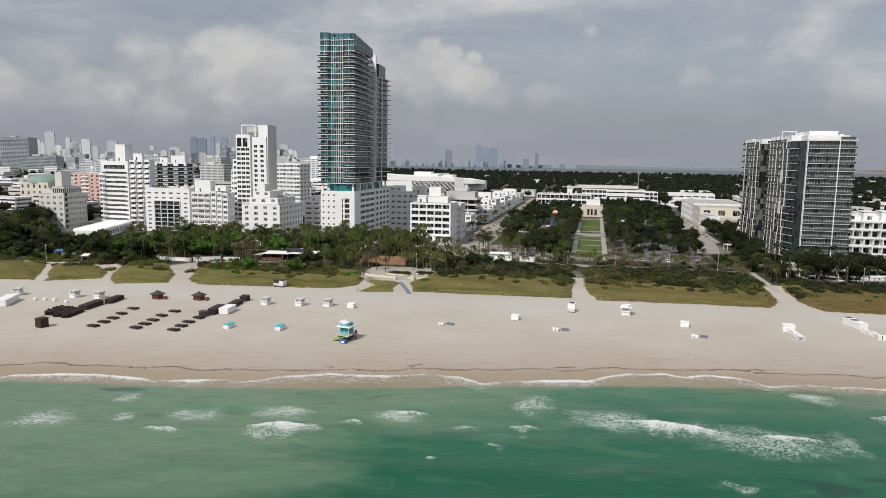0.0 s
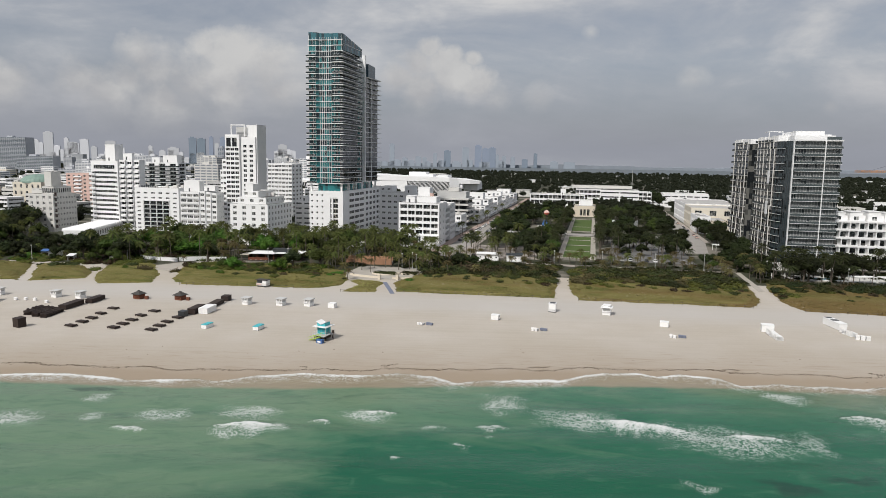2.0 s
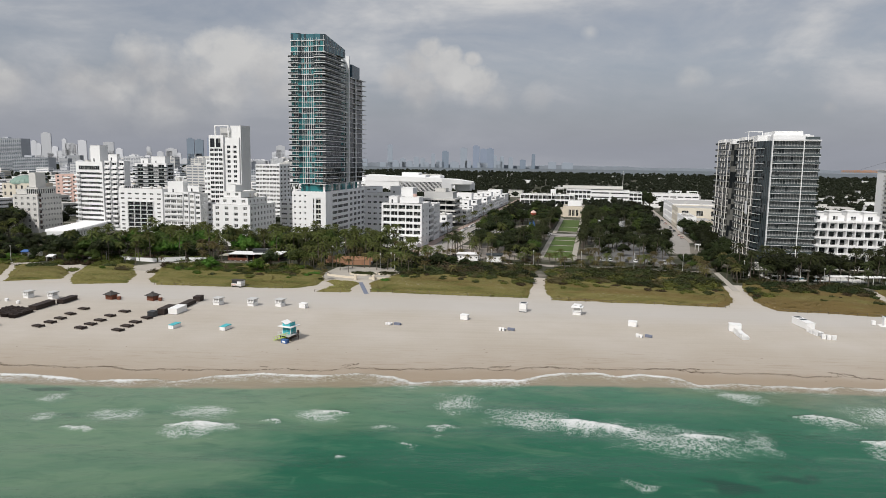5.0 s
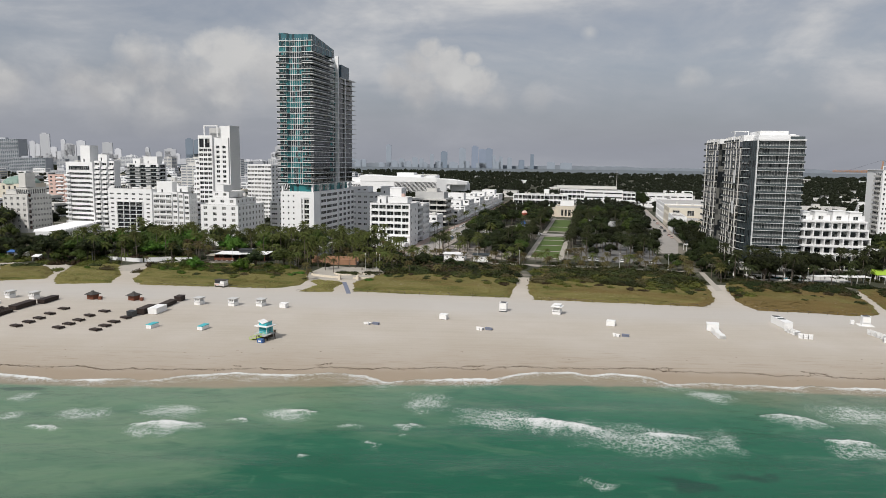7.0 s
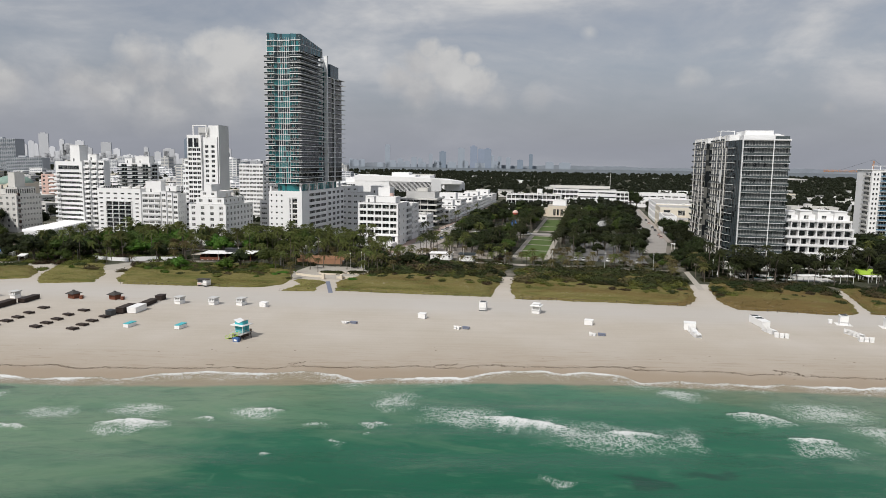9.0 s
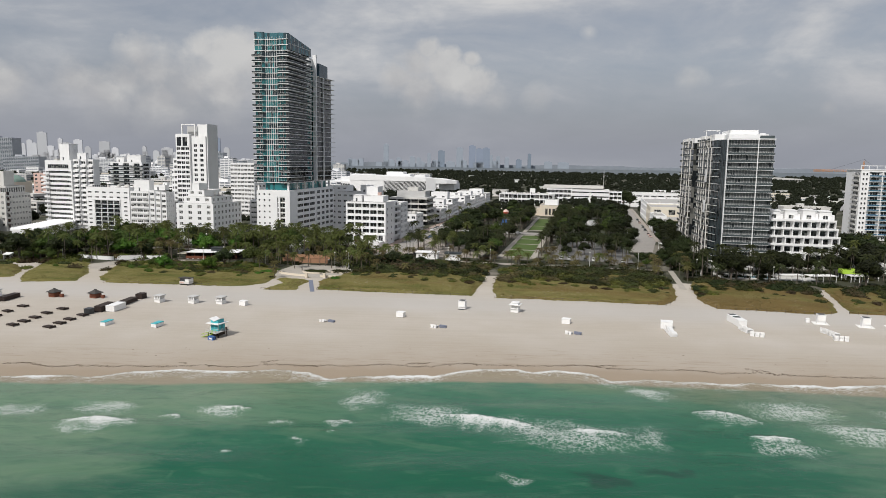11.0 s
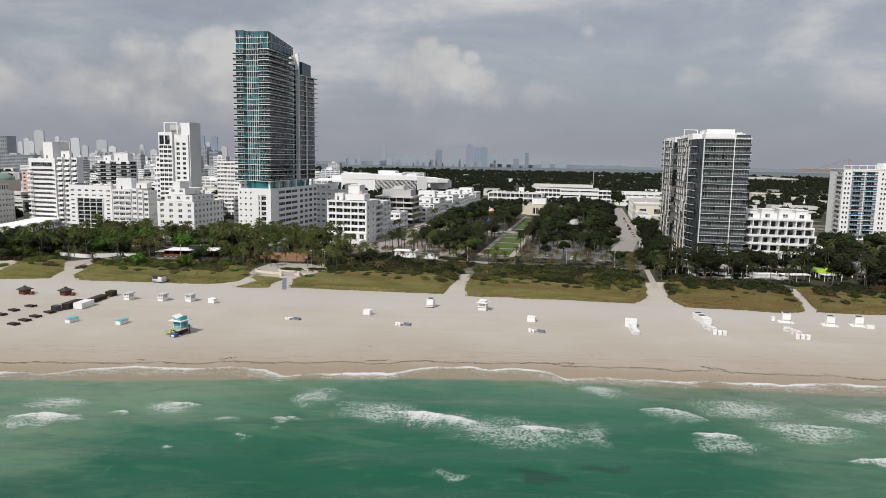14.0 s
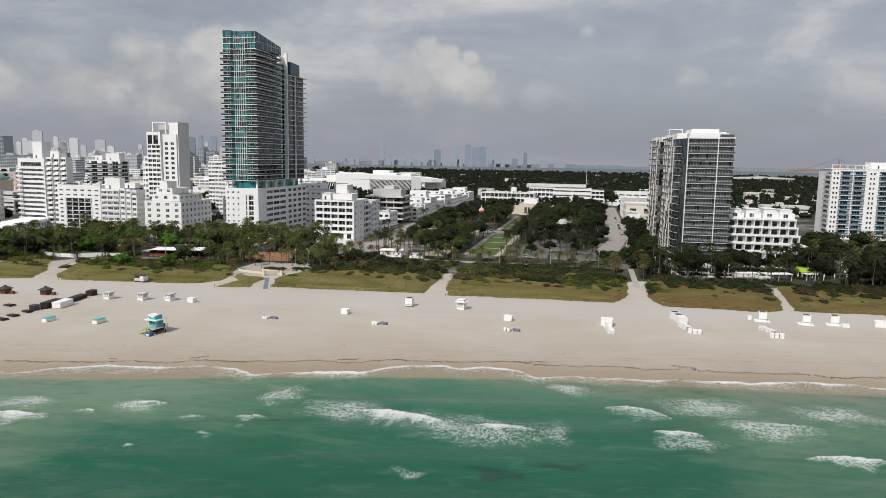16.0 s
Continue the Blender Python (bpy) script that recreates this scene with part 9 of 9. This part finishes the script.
CAR_TEXT = {"white": "white car parked at the kerb", "steel": "dark car parked at the kerb", "grey": "grey car parked at the kerb", "pink": "red car parked at the kerb", "blue": "blue car parked at the kerb"}
WHEEL = MB().cyl(0, 0, 0, 0.2, 0.33, n=10).mesh("wheel", M["steel"])
rnd = random.Random(15)
for cy in steps(404, 560, 7.5):
    if rnd.random() < 0.62:
        car(-71.6, cy + rnd.uniform(-1, 1), 90, rnd.choice(("white", "steel", "grey", "white", "pink")))
    if rnd.random() < 0.4:
        car(-62.9, cy + rnd.uniform(-1, 1), 90, rnd.choice(("white", "steel", "grey", "blue")))
    if rnd.random() < 0.45:
        car(74.6, cy + 52, 90, rnd.choice(("white", "steel", "grey", "pink")))
for cx in (-52, -46, -43, -34, -30, 22, 26, 34, 38, 46, 52):
    car(cx, 346.5 if cx < 0 else 354.5, 90 + rnd.uniform(-3, 3), rnd.choice(("white", "steel", "grey")))
for cx in (-48, -30, -12, 14, 30, 44):
    car(cx, 470 + rnd.uniform(0, 1), 0, rnd.choice(("white", "steel", "grey", "white")))


def pool_terrace():
    b = thing("pool_terrace", pose(92, 318, 2.0, 0, 0, 6), "pool terrace with white decks under the palms", "pool")
    part("deck", MB().box(0, 40, 0, 14, 0, 0.25), M["pale"], b)
    part("pool", MB().box(8, 22, 2, 7, 0.252, 0.3), M["pool"], b, "turquoise pool")
    part("kerb", MB().box(7.6, 22.4, 1.6, 2, 0.252, 0.42).box(7.6, 22.4, 7, 7.4, 0.252, 0.42), M["stucco"], b)
    part("canopy", MB().prism([(10, 12), (17, 12), (17, 17), (10, 17)], 3.2, 0, top=[3.3, 3.3, 3.9, 3.9]), M["canvas"], b)
    for x in (10.2, 16.8):
        part("post", MB().box(x - 0.1, x + 0.1, 12.1, 12.3, 0.25, 3.2), M["white"], b)
    for tx, ty, length, depth in ((114.5, 315.5, 10.5, 4.0), (126.6, 317.2, 12.0, 4.6), (144.0, 322.5, 8.0, 4.0)):
        w = thing("white_tent", pose(tx, ty, 2.0, 0, 0, 16), "flat white canvas tent beside the dunes", "tent", "pool tents")
        part("roof", MB().box(0, length, 0, depth, 2.7, 2.95), M["canvas"], w)
        for x in (0.3, length / 2, length - 0.3):
            for y in (0.3, depth - 0.3):
                part("post", MB().box(x - 0.08, x + 0.08, y - 0.08, y + 0.08, 0, 2.7), M["white"], w)
    a = thing("lime_awning", pose(144.0, 331.0, 2.0, 0, 0, 14), "bright lime green sloping awning over the pool deck", "awning")
    part("cloth", MB().prism([(0, 0), (11, 0), (11, 4.5), (0, 4.5)], 2.4, 0, top=[2.5, 2.5, 4.4, 4.4]), M["lime"], a)
    for x in (0.3, 5.5, 10.7):
        part("post", MB().box(x - 0.07, x + 0.07, 0.2, 0.34, 0, 2.4), M["white"], a)
        part("post", MB().box(x - 0.07, x + 0.07, 4.1, 4.24, 0, 2.4), M["white"], a)
    rnd = random.Random(3)
    for i in range(16):
        x, y = 84 + 5.2 * i + rnd.uniform(-1, 1), 316 + 0.35 * i * 2 + rnd.uniform(0, 5)
        u = thing("closed_umbrella", pose(x, y, 2.2), "closed white pool umbrella", "umbrella", "pool umbrellas")
        part("pole", MB().cyl(0, 0, 0, 3.0, 0.05, n=6), M["white"], u)
        part("canopy", MB().cyl(0, 0, 1.1, 2.9, 0.3, 0.06, 8), M["umbrella"], u)


pool_terrace()


def tower_crane():
    t = thing("tower_crane", pose(239.0, 596.4, 2.0, 0, 0, 0), "orange tower crane behind the apartment tower", "crane")

    def lattice(mb, a, b, w):
        a, b = Vector(a), Vector(b)
        d = (b - a).normalized()
        s = d.orthogonal().normalized() * w
        u = d.cross(s).normalized() * w
        n = max(2, int((b - a).length / (3 * w)))
        ends = [s + u, s - u, -s - u, -s + u]
        for e in ends:
            mb.bar(a + e, b + e, w * 0.16)
        for i in range(n):
            p, q = a.lerp(b, i / n), a.lerp(b, (i + 1) / n)
            for k in range(4):
                mb.bar(p + ends[k], q + ends[(k + 1) % 4], w * 0.12)

    for name, a, b, w in (("mast", (0, 0, 0), (0, 0, 45), 0.8), ("jib", (-2, 0, 45), (-37, -8, 45.0), 0.55), ("counter_jib", (2, 0, 45), (12, 3, 45), 0.55), ("apex", (0, 0, 45), (0.5, 0, 53), 0.4)):
        mb = MB()
        lattice(mb, a, b, w)
        part(name, mb, M["orange"], t)
    part("cable", MB().bar((0.5, 0, 54), (-24, -5.6, 46), 0.06).bar((0.5, 0, 54), (11, 2.7, 46.4), 0.06), M["steel"], t)
    part("cab", MB().box(-1.6, 0, -2.4, -1.0, 43, 45.4), M["orange"], t)
    part("counterweight", MB().box(10, 12, 1.6, 3.8, 43.8, 46), M["pale"], t)


tower_crane()


def causeway():
    b = thing("causeway_bridge", pose(399, 1830, 0, 0, 0, 12), "low pale concrete causeway bridge on piers", "bridge")
    part("deck", MB().prism([(0, 0), (70, 0), (70, 8), (0, 8)], 14, 0, top=[17.5, 20.5, 20.5, 17.5]), M["pale"], b)
    part("deck", MB().prism([(70.02, 0), (150, 0), (150, 8), (70.02, 8)], 14, 0, top=[20.5, 16.5, 16.5, 20.5]), M["pale"], b)
    for x in steps(4, 146, 7):
        part("pier", MB().box(x - 0.8, x + 0.8, 2, 6, 0, 14), M["pale"], b)


causeway()


def rope_fence():
    """Short posts and a rope along the foot of the dunes."""
    for poly in DUNES[3:9]:
        pts = [p for p in poly if p[1] < dune_foot(p[0]) + 8]
        t = thing("rope_fence", pose(0, 0, 0), "low weathered post and rope fence round the dune", "fence", "dune fences")
        last, rope = None, MB()
        for (ax, ay), (bx, by) in zip(pts, pts[1:]):
            n = max(2, int(math.hypot(bx - ax, by - ay) / 2.8))
            for i in range(n):
                x, y = ax + (bx - ax) * i / n, ay + (by - ay) * i / n - 0.4
                if abs(x) > 170:
                    continue
                z = ground_z(x, y)
                part("post", MB().cyl(x, y, z - 0.1, z + 1.0, 0.07, n=5), M["bark"], t)
                if last:
                    rope.bar(last, (x, y, z + 0.85), 0.03)
                last = (x, y, z + 0.85)
        part("rope", rope, M["bark"], t)


rope_fence()
